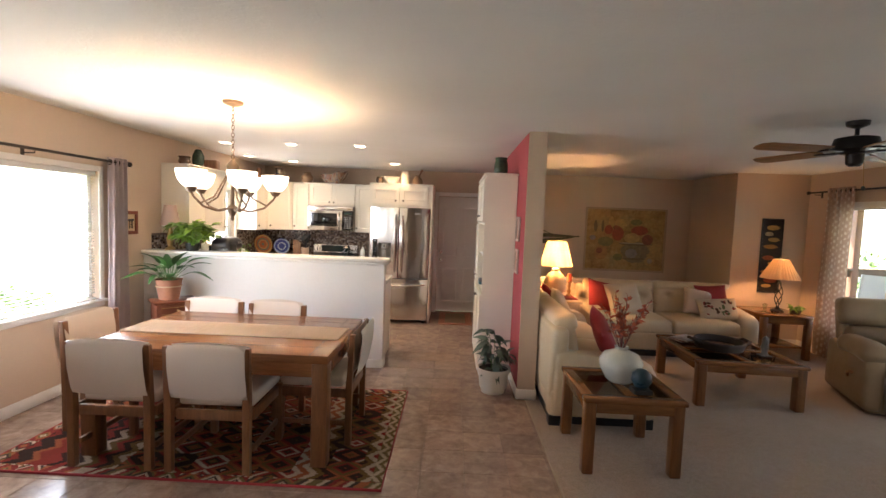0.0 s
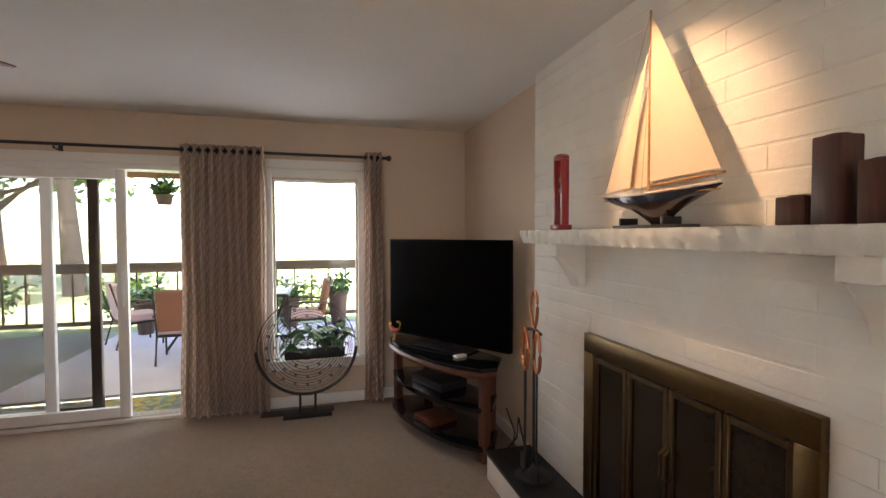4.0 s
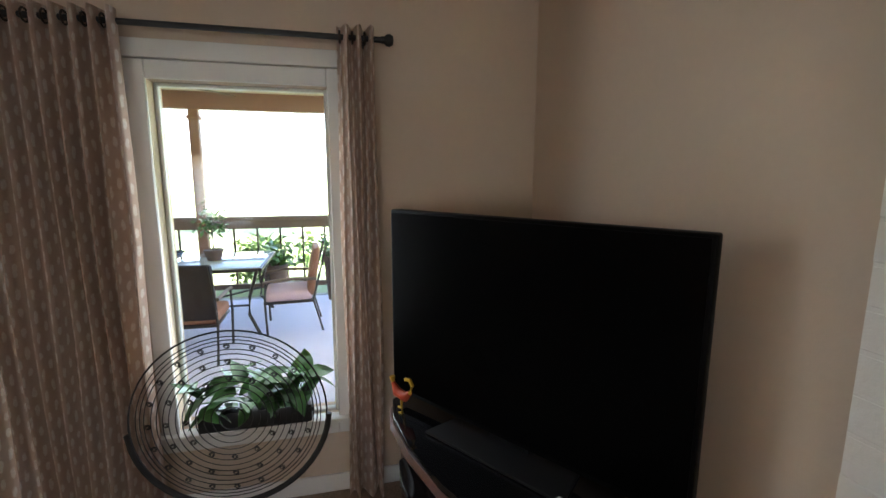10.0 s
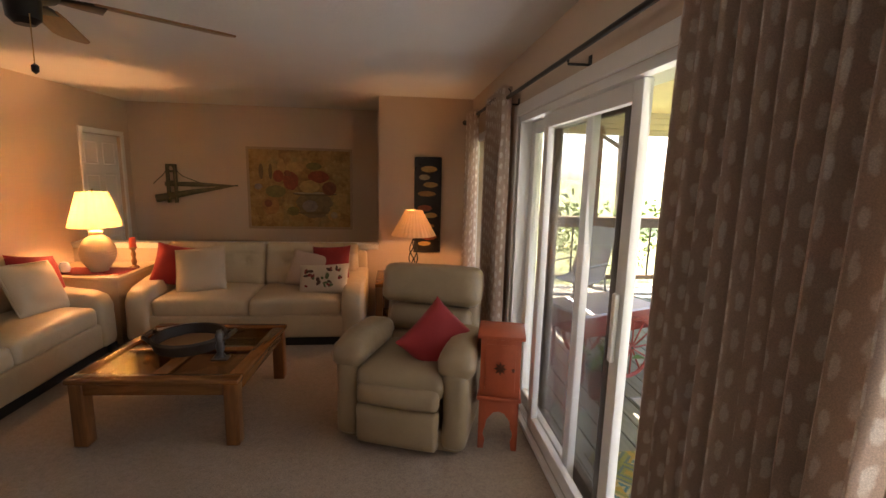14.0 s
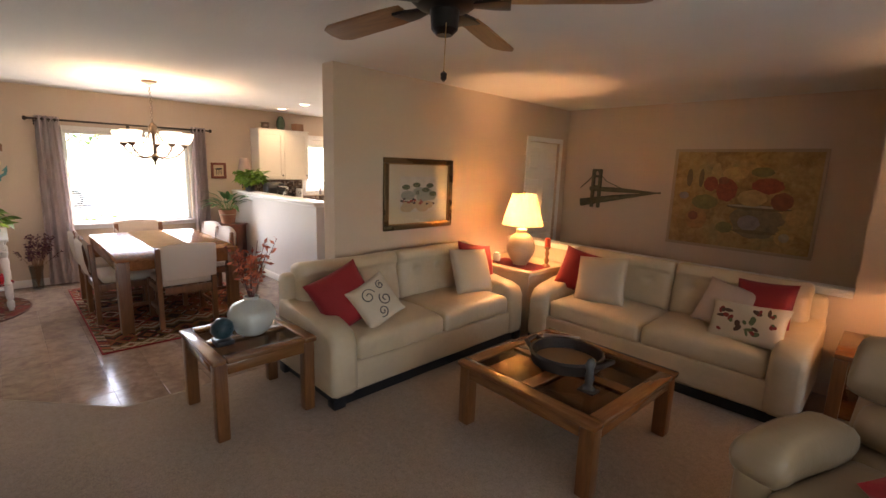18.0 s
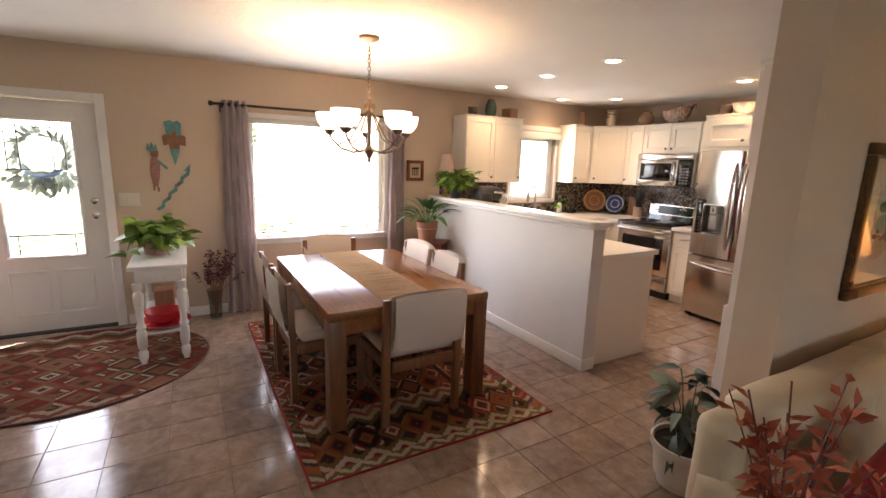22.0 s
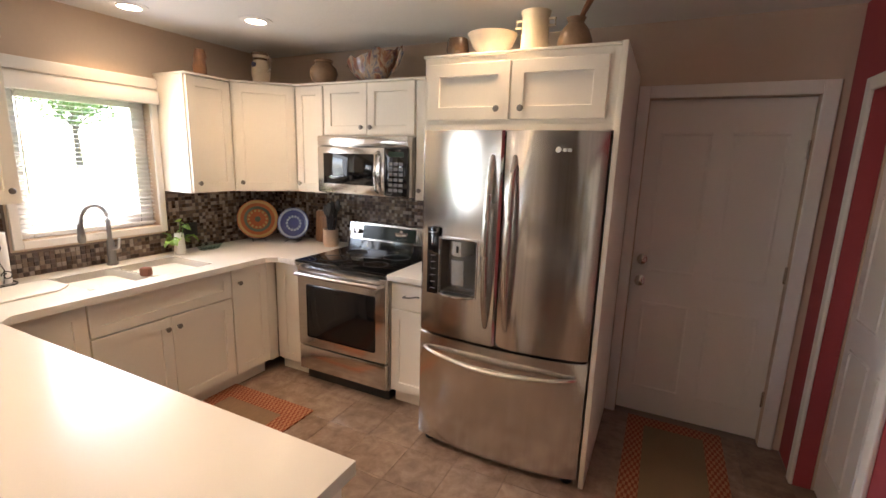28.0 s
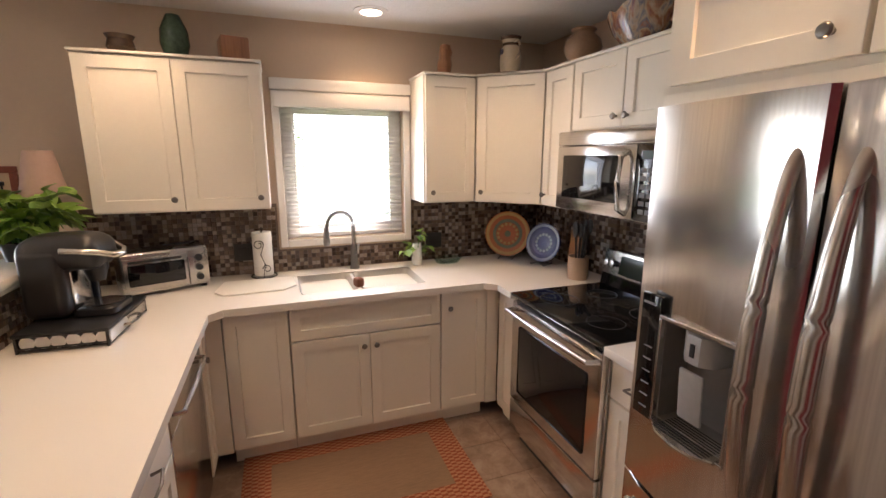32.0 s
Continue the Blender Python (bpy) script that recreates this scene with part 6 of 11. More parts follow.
pottery("grey_vase", "grey-green glazed vase on top of the hutch", pose(.80, 5.33, 2.1355), [(0, 0), (.06, 0), (.075, .04), (.07, .12), (.06, .15), (.07, .175), (.062, .175), (.05, .15), (.06, .1), (0, .02)], GLZ2)

# ---- dining room and entry ----
OAK = wood("table_oak", (.165, .058, .018), (.33, .132, .045), .2, "x")
OAK_Z = wood("leg_oak", (.13, .048, .017), (.27, .115, .042), .35, "z")
CREAM = surf("cream_upholstery", (.66, .56, .47), .8, .06, fine=140, bumpy=.25)

tb = thing("dining_table", "brown oak dining table with thick square legs", "table", pose(-1.25, 3.80, 0))
TL, TW = 1.62, 1.08
part("tabletop", box(-TL / 2, -TW / 2, .69, TL / 2, TW / 2, .746, .006), OAK, tb)
b = bmesh.new()
for y in (-.36, .36):
    box(-TL / 2 + .002, y - .0015, .7458, TL / 2 - .002, y + .0015, .7466, bm=b)
for x in (-TL / 2 + .12, TL / 2 - .12):
    box(x - .0015, -TW / 2 + .002, .7458, x + .0015, TW / 2 - .002, .7466, bm=b)
part("plank_joints", b, DARK, tb)
for x in (-1, 1):
    for y in (-1, 1):
        part("leg", box(x * (TL / 2 - .105), y * (TW / 2 - .105), 0, x * (TL / 2 - .004), y * (TW / 2 - .004), .689, .006), OAK_Z, tb)
for y in (-1, 1):
    part("apron", box(-TL / 2 + .106, y * (TW / 2 - .035), .60, TL / 2 - .106, y * (TW / 2 - .012), .689), OAK, tb)
for x in (-1, 1):
    part("apron", box(x * (TL / 2 - .035), -TW / 2 + .106, .60, x * (TL / 2 - .012), TW / 2 - .106, .689), OAK, tb)
rn = thing("table_runner", "tan woven straw table runner laid along the dining table", "table runner", pose(-1.27, 3.80, .7475))
part("cloth", box(-.79, -.175, 0, .79, .175, .004, .001), surf("straw_weave", (.56, .43, .31), .9, .3, fine=70, bumpy=.9, stretch=(1, .08, 1)), rn)
b = bmesh.new()
for k in range(40):
    for s in (-1, 1):
        tube([(s * .79, -.17 + .0087 * k, .002), (s * .802, -.17 + .0087 * k + .002, .0015)], .0012, 4, b)
wv = bmesh.new()
rw = random.Random(4)
for k in range(110):
    x = -.785 + 1.57 * k / 109 + rw.uniform(-.003, .003)
    tube([(x, -.174, .0035), (x + rw.uniform(-.004, .004), -.06, .0042), (x + rw.uniform(-.004, .004), .06, .0042), (x, .174, .0035)], rw.uniform(.0016, .0034), 5, wv)
part("weave", wv, surf("straw_ridge", (.54, .41, .29), .9, .25, fine=40, bumpy=.4), rn)
tagged(part("fringe", b, surf("straw_fringe", (.42, .3, .2), .9), rn), kind="stuff")

CH_WOOD = wood("chair_oak", (.13, .05, .018), (.26, .112, .042), .4, "z")
def dining_chair(m):
    c = thing("dining_chair", "oak dining chair with cream padded seat and back", "chair", m, "chairs round the dining table")
    W, D = .53, .52
    for x in (-1, 1):
        part("back_leg", slab([(-.03, 0), (.012, 0), (.012, .40), (-.01, .80), (-.045, .80), (-.03, .42)], 0, .045, .004, m=Matrix.Translation((x * (W / 2 - .0225) + .0225 - .045 * (x < 0) * 0 - .0225 * 1, D / 2, 0)) @ Matrix(((0, 0, 1, 0), (-1, 0, 0, 0), (0, 1, 0, 0), (0, 0, 0, 1)))), CH_WOOD, c)
        part("front_leg", box(x * (W / 2 - .0225) - .0225, -D / 2, 0, x * (W / 2 - .0225) + .0225, -D / 2 + .045, .42, .004), CH_WOOD, c)
        part("side_rail", box(x * (W / 2 - .02) - .012, -D / 2 + .046, .335, x * (W / 2 - .02) + .012, D / 2 - .015, .40, .004), CH_WOOD, c)
        part("stretcher", box(x * (W / 2 - .02) - .01, -D / 2 + .046, .13, x * (W / 2 - .02) + .01, D / 2 - .015, .165, .003), CH_WOOD, c)
    part("front_rail", box(-W / 2 + .046, -D / 2 + .01, .335, W / 2 - .046, -D / 2 + .035, .40, .004), CH_WOOD, c)
    part("back_rail", box(-W / 2 + .046, D / 2 - .01, .335, W / 2 - .046, D / 2 + .015, .40, .004), CH_WOOD, c)
    part("seat", pad(W - .05, D - .06, .075, .03, 6, .02, m=Matrix.Translation((0, -.01, .40))), CREAM, c, smooth=60)
    bk = bmesh.new()
    n, rows = 10, [(.485, .0), (.52, .012), (.66, .024), (.79, .018), (.815, .0)]
    for side in (-1, 1):
        prev = None
        for z, t in rows:
            row = []
            for k in range(n + 1):
                u = -1 + 2 * k / n
                y = D / 2 + .02 + (z - .48) * .10 + .02 * (1 - u * u) + side * (.02 + t)
                row.append(bk.verts.new((u * (W / 2 - .03 if abs(u) < 1 or t > 0 else W / 2 - .03), y, z + .02 * (1 - u * u) * (z > .7))))
            if prev:
                for k in range(n):
                    bk.faces.new((prev[k], prev[k + 1], row[k + 1], row[k]))
            prev = row
    bmesh.ops.remove_doubles(bk, verts=bk.verts, dist=.0005)
    # close the rim
    bmesh.ops.holes_fill(bk, edges=[e for e in bk.edges if e.is_boundary], sides=0)
    es = [e for e in bk.edges if e.is_boundary]
    if es:
        bmesh.ops.bridge_loops(bk, edges=es)
    part("backrest", bk, CREAM, c, smooth=60)
    return c


ch = dining_chair(pose(-1.74, 3.42, .01, 0, 0, 180))
copy_thing(ch, pose(-1.13, 3.42, .01, 0, 0, 181))
copy_thing(ch, pose(-1.85, 4.22, .01, 0, 0, 2))
copy_thing(ch, pose(-1.28, 4.20, .01, 0, 0, -2))
copy_thing(ch, pose(-.64, 3.84, .01, 0, 0, -90))
copy_thing(ch, pose(-2.15, 3.80, .01, 0, 0, 90))

# kilim under the table, and the oval kilim at the door
RUGC = dict(ground=(.035, .018, .014), a=(.38, .30, .22), b=(.20, .028, .02), c=(.13, .075, .025), d=(.26, .075, .03))
def kilim(name, label, m, outline, border, u, v, cols):
    r = thing(name, label, "rug", m)
    part("field", slab(outline, 0, .008, .002), kilim_mat(name + "_wool", u=u, vv=v, **cols), r)
    if border:
        part("binding", tube([(x, y, .004) for x, y in outline], .009, 6, closed=True), surf(name + "_binding", border, .9, .2), r)
    return r


kilim("kilim_rug", "dark red and brown patterned kilim rug under the dining table", pose(-1.30, 3.835, .002), [(-1.25, -.775), (1.25, -.775), (1.25, .775), (-1.25, .775)], (.28, .02, .025), 4.6, 6.2, RUGC)
rb = bmesh.new()
for x0, y0, x1, y1 in ((-1.25, -.775, 1.25, -.70), (-1.25, .70, 1.25, .775), (-1.25, -.70, -1.17, .70), (1.17, -.70, 1.25, .70)):
    box(x0 + .004, y0 + .004, .008, x1 - .004, y1 - .004, .0096, bm=rb)
kb_ = [o for o in scene.objects if o.name == "kilim_rug"][0]
part("border", rb, kilim_mat("kilim_border_wool", (.20, .03, .025), (.06, .04, .03), (.42, .33, .24), (.14, .1, .04), (.3, .1, .04), 7, 7), kb_)
kilim("oval_kilim_rug", "oval red and brown patterned kilim rug at the front door", pose(-2.12, 1.80, .002), [(.78 * math.cos(a), .90 * math.sin(a)) for a in [k * 2 * math.pi / 56 for k in range(56)]], (.10, .04, .03), 4.6, 4.4,
      dict(ground=(.13, .022, .016), a=(.30, .235, .175), b=(.05, .03, .018), c=(.14, .085, .04), d=(.17, .05, .028)))

# chandelier
SHADE = surf("alabaster_glass", (.86, .82, .76), .4, .02, bumpy=0)
def shade_mat():
    m, nt, p, out = nodes_of("lit_alabaster_glass")
    p.inputs["Base Color"].default_value = (.85, .8, .72, 1)
    p.inputs["Emission Color"].default_value = (1.0, .82, .58, 1)
    p.inputs["Emission Strength"].default_value = 0.32
    p.inputs["Roughness"].default_value = .4
    return m
SHADE = shade_mat()
AGED = surf("aged_bronze", (.20, .14, .10), .4, .15, metal=.85, bumpy=.05)
CX, CY = -1.345, 3.834
cd = thing("chandelier", "five-arm bronze chandelier with lit alabaster glass shades", "chandelier", pose(CX, CY, 0))
part("ceiling_canopy", lathe([(0, H), (.075, H), (.07, H - .02), (.03, H - .035), (0, H - .04)], 28), AGED, cd)
lk = tube([(0, .011 * math.sin(a) , .018 * math.cos(a)) for a in [k * 6.283 / 12 for k in range(12)]], .0028, 5, closed=True)
lk_ob = part("chain_link", lk, AGED, cd, m=pose(0, 0, H - .055))
for k in range(1, 15):
    share("chain_link", lk_ob.data, cd, pose(0, 0, H - .055 - .027 * k, 0, 0, 90 * (k % 2)))
part("stem", lathe([(0, 1.62), (.012, 1.60), (.03, 1.635), (.042, 1.66), (.03, 1.675), (.014, 1.69), (.012, 1.78), (.018, 1.90), (.04, 1.935), (.044, 1.98), (.03, 2.0), (.012, 2.02), (0, 2.03)], 24), AGED, cd)
part("finial", lathe([(0, 1.565), (.01, 1.575), (.014, 1.59), (.006, 1.604), (0, 1.61)], 16), AGED, cd)
for k in range(5):
    a = 72 * k + 20
    mm = pose(0, 0, 0, 0, 0, a)
    arm = bmesh.new()
    tube([(.03, 0, 1.66), (.12, 0, 1.64), (.22, 0, 1.67), (.285, 0, 1.735), (.30, 0, 1.765)], .008, 8, arm)
    tube([(.02, 0, 1.96), (.07, 0, 1.86), (.14, 0, 1.74), (.24, 0, 1.69)], .006, 8, arm)
    ao = part("arm", arm, AGED, cd, m=mm)
    part("cup", lathe([(0, 0), (.02, 0), (.036, .02), (.04, .035), (0, .035)], 20, m=Matrix.Translation((.30, 0, 1.765))), AGED, ao)
    part("glass_shade", lathe([(.036, .035), (.06, .05), (.085, .085), (.097, .13), (.1, .155), (.094, .155), (.08, .09), (.055, .056), (.034, .042)], 32, m=Matrix.Translation((.30, 0, 1.765))), SHADE, ao, smooth=60)
    bx, by = CX + .30 * math.cos(radians(a)), CY + .30 * math.sin(radians(a))
    lamp("chandelier_bulb", "POINT", (bx, by, 1.875), CHAND_W, WARM, .03)

# curtains of the dining window
DUSTY = curtain_mat("dusty_pink_cloth", (.60, .50, .49), (.66, .555, .54), 4, 4)
def curtain(name, label, m, width, z0, z1, folds, mat, deep=.045, seed=0, flare=1.0):
    """A hanging pleated panel, along local x, from its rod."""
    c = thing(name, label, "curtain", m)
    rr = random.Random(seed)
    b = bmesh.new()
    n, nz = folds * 10, 12
    ph = [rr.uniform(-.5, .5) for _ in range(folds + 1)]
    grid, cells = [], {}
    for j in range(nz + 1):
        v = j / nz
        row = []
        for i in range(n + 1):
            u = i / n
            k = u * folds
            a = 2 * math.pi * k + .5 * math.sin(ph[int(k) % folds] * 3 + v * 2.0) * v
            y = deep * math.sin(a) * (.8 + .25 * math.sin(3 * u + seed)) + .012 * v * math.sin(9 * u + seed * 2)
            x = (u - .5) * width * (1 + (flare - 1) * v) + .012 * v * math.sin(7 * v + u * 11 + seed)
            row.append(b.verts.new((x, y, z1 + (z0 - z1) * v)))
        grid.append(row)
    for j in range(nz):
        for i in range(n):
            cells[j, i] = b.faces.new((grid[j][i], grid[j][i + 1], grid[j + 1][i + 1], grid[j + 1][i]))
    uv = b.loops.layers.uv.new("cloth")
    reach = math.hypot(width / folds, 4.2 * deep) * folds
    for (j, i), cell in cells.items():
        for lp, (a, v) in zip(cell.loops, ((i, j), (i + 1, j), (i + 1, j + 1), (i, j + 1))):
            lp[uv].uv = (reach * a / n, (z1 - z0) * (1 - v / nz))
    bmesh.ops.solidify(b, geom=b.faces[:], thickness=.003)
    part("cloth", b, mat, c, smooth=75)
    gr = tube(ring_pts(.024, 16), .004, 5, closed=True)
    g0 = part("grommet", gr, BRONZE, c, m=pose(-width / 2 + width / folds * .25, 0, z1 - .045, 0, 90, 0))
    for k in range(1, folds * 2):
        share("grommet", g0.data, c, pose(-width / 2 + width / folds * (.25 + .5 * k), 0, z1 - .045, 0, 90, 0))
    return c


def rod(name, label, x, y0, y1, z, wall_x_, brackets, mat=BRONZE):
    r = thing(name, label, "curtain rod", pose(x, (y0 + y1) / 2, z))
    h = (y1 - y0) / 2
    part("pole", tube([(0, -h, 0), (0, h, 0)], .012, 12), mat, r)
    for s in (-1, 1):
        part("finial", lathe([(0, 0), (.014, .0), (.014, .012), (.024, .022), (.026, .035), (.018, .048), (0, .052)], 16, m=pose(0, s * h, 0, -90 * s, 0, 0)), mat, r)
    for y in brackets:
        bb = tube([(0, y - (y0 + y1) / 2, -.014), (0, y - (y0 + y1) / 2, -.03), (wall_x_ - x, y - (y0 + y1) / 2, -.03)], .006, 6)
        box(min(wall_x_ - x, wall_x_ - x - .004 * math.copysign(1, wall_x_ - x)), y - (y0 + y1) / 2 - .015, -.07, max(wall_x_ - x, wall_x_ - x - .004 * math.copysign(1, wall_x_ - x)), y - (y0 + y1) / 2 + .015, .01, bm=bb)
        part("bracket", bb, mat, r)
    return r


rod("curtain_rod", "dark metal curtain rod above the dining window", XF + .10, 2.90, 4.88, 2.06, XF, (2.96, 3.9, 4.82))
curtain("curtain", "dusty pink pleated curtain panel beside the dining window", pose(XF + .10, 3.07, 0, 0, 0, 90), .23, .02, 2.10, 4, DUSTY, .04, 2, 1.45)
curtain("curtain", "dusty pink pleated curtain panel beside the dining window", pose(XF + .10, 4.74, 0, 0, 0, 90), .20, .02, 2.10, 4, DUSTY, .04, 5, 1.1)

# console table with turned legs
WP = surf("distressed_white_paint", (.74, .71, .67), .5, .08, big=12, bumpy=.1)
cs = thing("console_table", "white painted console table with turned legs and slatted shelf", "table", pose(-2.42, 2.40, 0))
part("top", box(-.52, -.19, .745, .52, .19, .775, .006), WP, cs)
part("apron", box(-.48, -.15, .64, .48, .15, .744, .003), WP, cs)
prof = [(.022, 0), (.018, .02), (.03, .05), (.032, .1), (.02, .12), (.03, .14), (.034, .17), (.034, .26), (.024, .28), (.034, .3), (.022, .33), (.026, .42), (.034, .5), (.036, .55), (.022, .575), (.034, .6), (.036, .64), (0, .64)]
lg = mesh_ob("leg", lathe(prof, 18), WP, 35)
lg.parent, lg.matrix_basis = cs, pose(-.46, -.14, 0)
for x, y in ((-.46, .14), (.46, -.14), (.46, .14)):
    share("leg", lg.data, cs, pose(x, y, 0))
part("shelf_frame", box(-.48, -.155, .215, .48, -.125, .25, .003), WP, cs)
part("shelf_frame", box(-.48, .125, .215, .48, .155, .25, .003), WP, cs)
for k in range(16):
    part("slat", box(-.45 + .057 * k, -.124, .225, -.41 + .057 * k, .124, .245, .003), WP, cs)
REDC = surf("red_glazed_ceramic", (.40, .02, .025), .25, .1, bumpy=.02)
pl = thing("red_platter", "red ceramic platter on the console shelf", "platter", pose(-2.16, 2.40, .2505))
part("platter", lathe([(0, 0), (.12, 0), (.19, .018), (.19, .026), (.12, .01), (0, .008)], 32), REDC, pl)
pl2 = thing("red_bowl", "red ceramic bowl standing on the red platter", "bowl", pose(-2.16, 2.40, .259))
part("bowl", lathe([(0, 0), (.06, 0), (.11, .04), (.135, .1), (.128, .1), (.1, .04), (0, .012)], 32), REDC, pl2)
bx = mesh_ob("wooden_box", box(-.09, -.07, 0, .09, .07, .2, .006), CARVED, 40)
bx.matrix_basis = pose(-2.5, 2.40, .2505)
tagged(bx, "brown wooden box on the console shelf", "box")
foliage("pothos_plant", "trailing bright green pothos on the console table", pose(-2.38, 2.38, .8), 22, .145, .095, POTHOS, .25, .37, pot(surf("clay_rose", (.40, .24, .16), .8, .2, fine=60, bumpy=.3), [(0, -.024), (.085, -.024), (.10, .10), (.108, .165), (.122, .168), (.122, .195), (.108, .195), (.09, .05), (0, 0)], .105, .17), .24, 21, 7)

# dried flowers in a glass vase
dv = thing("dried_flowers", "dried purple flowers in a clear glass floor vase", "flower vase", pose(-2.85, 2.80, .001))
part("vase", lathe([(0, 0), (.05, 0), (.055, .02), (.06, .2), (.075, .3), (.07, .3), (.055, .2), (.05, .02), (0, .012)], 24), glass_mat("vase_glass", (.82, .84, .84)), dv)
rr = random.Random(8)
fl = bmesh.new()
for k in range(34):
    a, r = rr.uniform(0, 6.28), rr.uniform(.04, .26)
    top = (r * math.cos(a) * .75, r * math.sin(a), rr.uniform(.42, .70))
    part("stem", tube([(0, 0, .02), (top[0] * .3, top[1] * .3, .3), top], .002, 4), BWOOD, dv)
    for j in range(16):
        t = rr.uniform(.45, 1)
        q = Vector((top[0] * (.3 + .7 * t), top[1] * (.3 + .7 * t), .3 + (top[2] - .3) * t))
        leaf(.035, .018, fl, Matrix.Translation(q) @ pose(0, 0, 0, rr.uniform(0, 360), rr.uniform(-60, 60), rr.uniform(0, 360)), .2, .2, 2)
tagged(part("petals", fl, leafy("dried_purple", (.035, .01, .02), (.14, .035, .07), .8), dv), kind="stuff")

# metal art on the wall
TURQ = surf("turquoise_patina", (.10, .26, .26), .6, .3, big=20, bumpy=.1)
COPP = surf("copper_patina", (.26, .11, .05), .5, .3, big=20, bumpy=.1)
ROSE = surf("rose_patina", (.34, .16, .13), .6, .3, big=20, bumpy=.1)
XW = XF + .001
TO_WALL = Matrix(((0, 0, 1, XW), (1, 0, 0, 0), (0, 1, 0, 0), (0, 0, 0, 1)))
def art(name, label, pieces):
    t = thing(name, label, "wall art")
    for outline, d0, d1, mat in pieces:
        part("metal_piece", slab(outline, d0, d1, .001, m=TO_WALL), mat, t)
    return t


art("bird_totem", "turquoise and copper metal bird totem on the wall", [
    ([(2.55, 1.48), (2.59, 1.60), (2.61, 1.75), (2.62, 1.86), (2.59, 1.89), (2.56, 1.87), (2.53, 1.89), (2.48, 1.87), (2.50, 1.74), (2.52, 1.60)], .004, .010, TURQ),
    ([(2.47, 1.66), (2.51, 1.67), (2.52, 1.63), (2.59, 1.63), (2.60, 1.67), (2.645, 1.66), (2.65, 1.74), (2.63, 1.76), (2.58, 1.75), (2.57, 1.79), (2.54, 1.79), (2.53, 1.75), (2.48, 1.76), (2.46, 1.74)], .011, .017, COPP)])
art("flute_player", "metal flute player figure in rose and turquoise on the wall", [
    ([(2.36, 1.30), (2.40, 1.28), (2.42, 1.38), (2.43, 1.48), (2.41, 1.56), (2.37, 1.56), (2.35, 1.50), (2.345, 1.40)], .004, .010, ROSE),
    ([(2.36, 1.56), (2.42, 1.555), (2.425, 1.61), (2.36, 1.62)], .004, .010, COPP),
    ([(2.33, 1.62), (2.345, 1.68), (2.36, 1.64), (2.375, 1.69), (2.39, 1.64), (2.41, 1.67), (2.42, 1.61), (2.36, 1.60)], .011, .015, TURQ),
    ([(2.42, 1.53), (2.49, 1.46), (2.48, 1.44), (2.41, 1.51)], .011, .016, TURQ),
    ([(2.36, 1.30), (2.38, 1.29), (2.375, 1.25), (2.36, 1.25)], .004, .010, COPP), ([(2.39, 1.29), (2.41, 1.28), (2.41, 1.24), (2.395, 1.24)], .004, .010, COPP)])
zig = [(2.38 + .27 * u + (.012 if k % 2 else -.012), 1.08 + .37 * u) for k, u in enumerate([i / 10 for i in range(11)])]
art("zigzag_arrow", "turquoise and copper zigzag metal arrow on the wall", [
    (zig + [(y + .022, z - .02) for y, z in zig[::-1]], .004, .010, TURQ),
    ([(2.61, 1.43), (2.67, 1.50), (2.665, 1.42), (2.64, 1.44)], .011, .016, TURQ),
    ([(2.46, 1.17), (2.485, 1.21), (2.50, 1.20), (2.475, 1.16)], .011, .015, COPP), ([(2.55, 1.30), (2.575, 1.34), (2.59, 1.33), (2.565, 1.29)], .011, .015, COPP)])
sw = thing("light_switch", "ivory triple light switch plate by the front door", "light switch", pose(XW, 2.17, 1.17, 0, 0, 90))
part("plate", box(-.08, -.005, -.058, .08, 0, .058, .003), surf("ivory_plastic", (.68, .62, .52), .4), sw)
for x in (-.046, 0, .046):
    part("toggle", box(x - .005, -.014, -.01, x + .005, -.005, .012, .002), surf("ivory_toggle", (.7, .64, .54), .4), sw)

# framed picture, small chest and plant in the corner
def frame_pic(name, label, m, w, h, fw, frame_mat, fields, depth=.02):
    """A picture flat against a wall: local x across, z up, facing -y; fields are (x0, z0, x1, z1, depth step, material)."""
    p = thing(name, label, "picture", m)
    b = bmesh.new()
    for x0, z0, x1, z1 in ((0, 0, w, fw), (0, h - fw, w, h), (0, fw, fw, h - fw), (w - fw, fw, w, h - fw)):
        box(x0, -depth, z0, x1, 0, z1, .003, 1, b)
    part("frame", b, frame_mat, p)
    for x0, z0, x1, z1, k, mat in fields:
        part("panel", box(x0, -.006 - .0012 * k, z0, x1, -.002, z1), mat, p)
    return p


RED_FR = surf("red_brown_frame", (.20, .05, .025), .5, .3, bumpy=.1)
PARCH = surf("parchment", (.55, .42, .28), .8, .12, bumpy=.1)
fp_ = frame_pic("framed_relief", "small red-brown framed figure relief on the wall", pose(XF + .001, 4.92, 1.36, 0, 0, 90), .22, .24, .035, RED_FR, [(.034, .034, .186, .206, 0, PARCH)])
b = bmesh.new()
for x in (.075, .10, .125, .145):
    tube([(x, -.012, .06), (x, -.012, .15)], .004, 6, b)
tube([(.065, -.012, .145), (.155, -.012, .15)], .011, 8, b)
part("figures", b, BLACK_IRON, fp_)

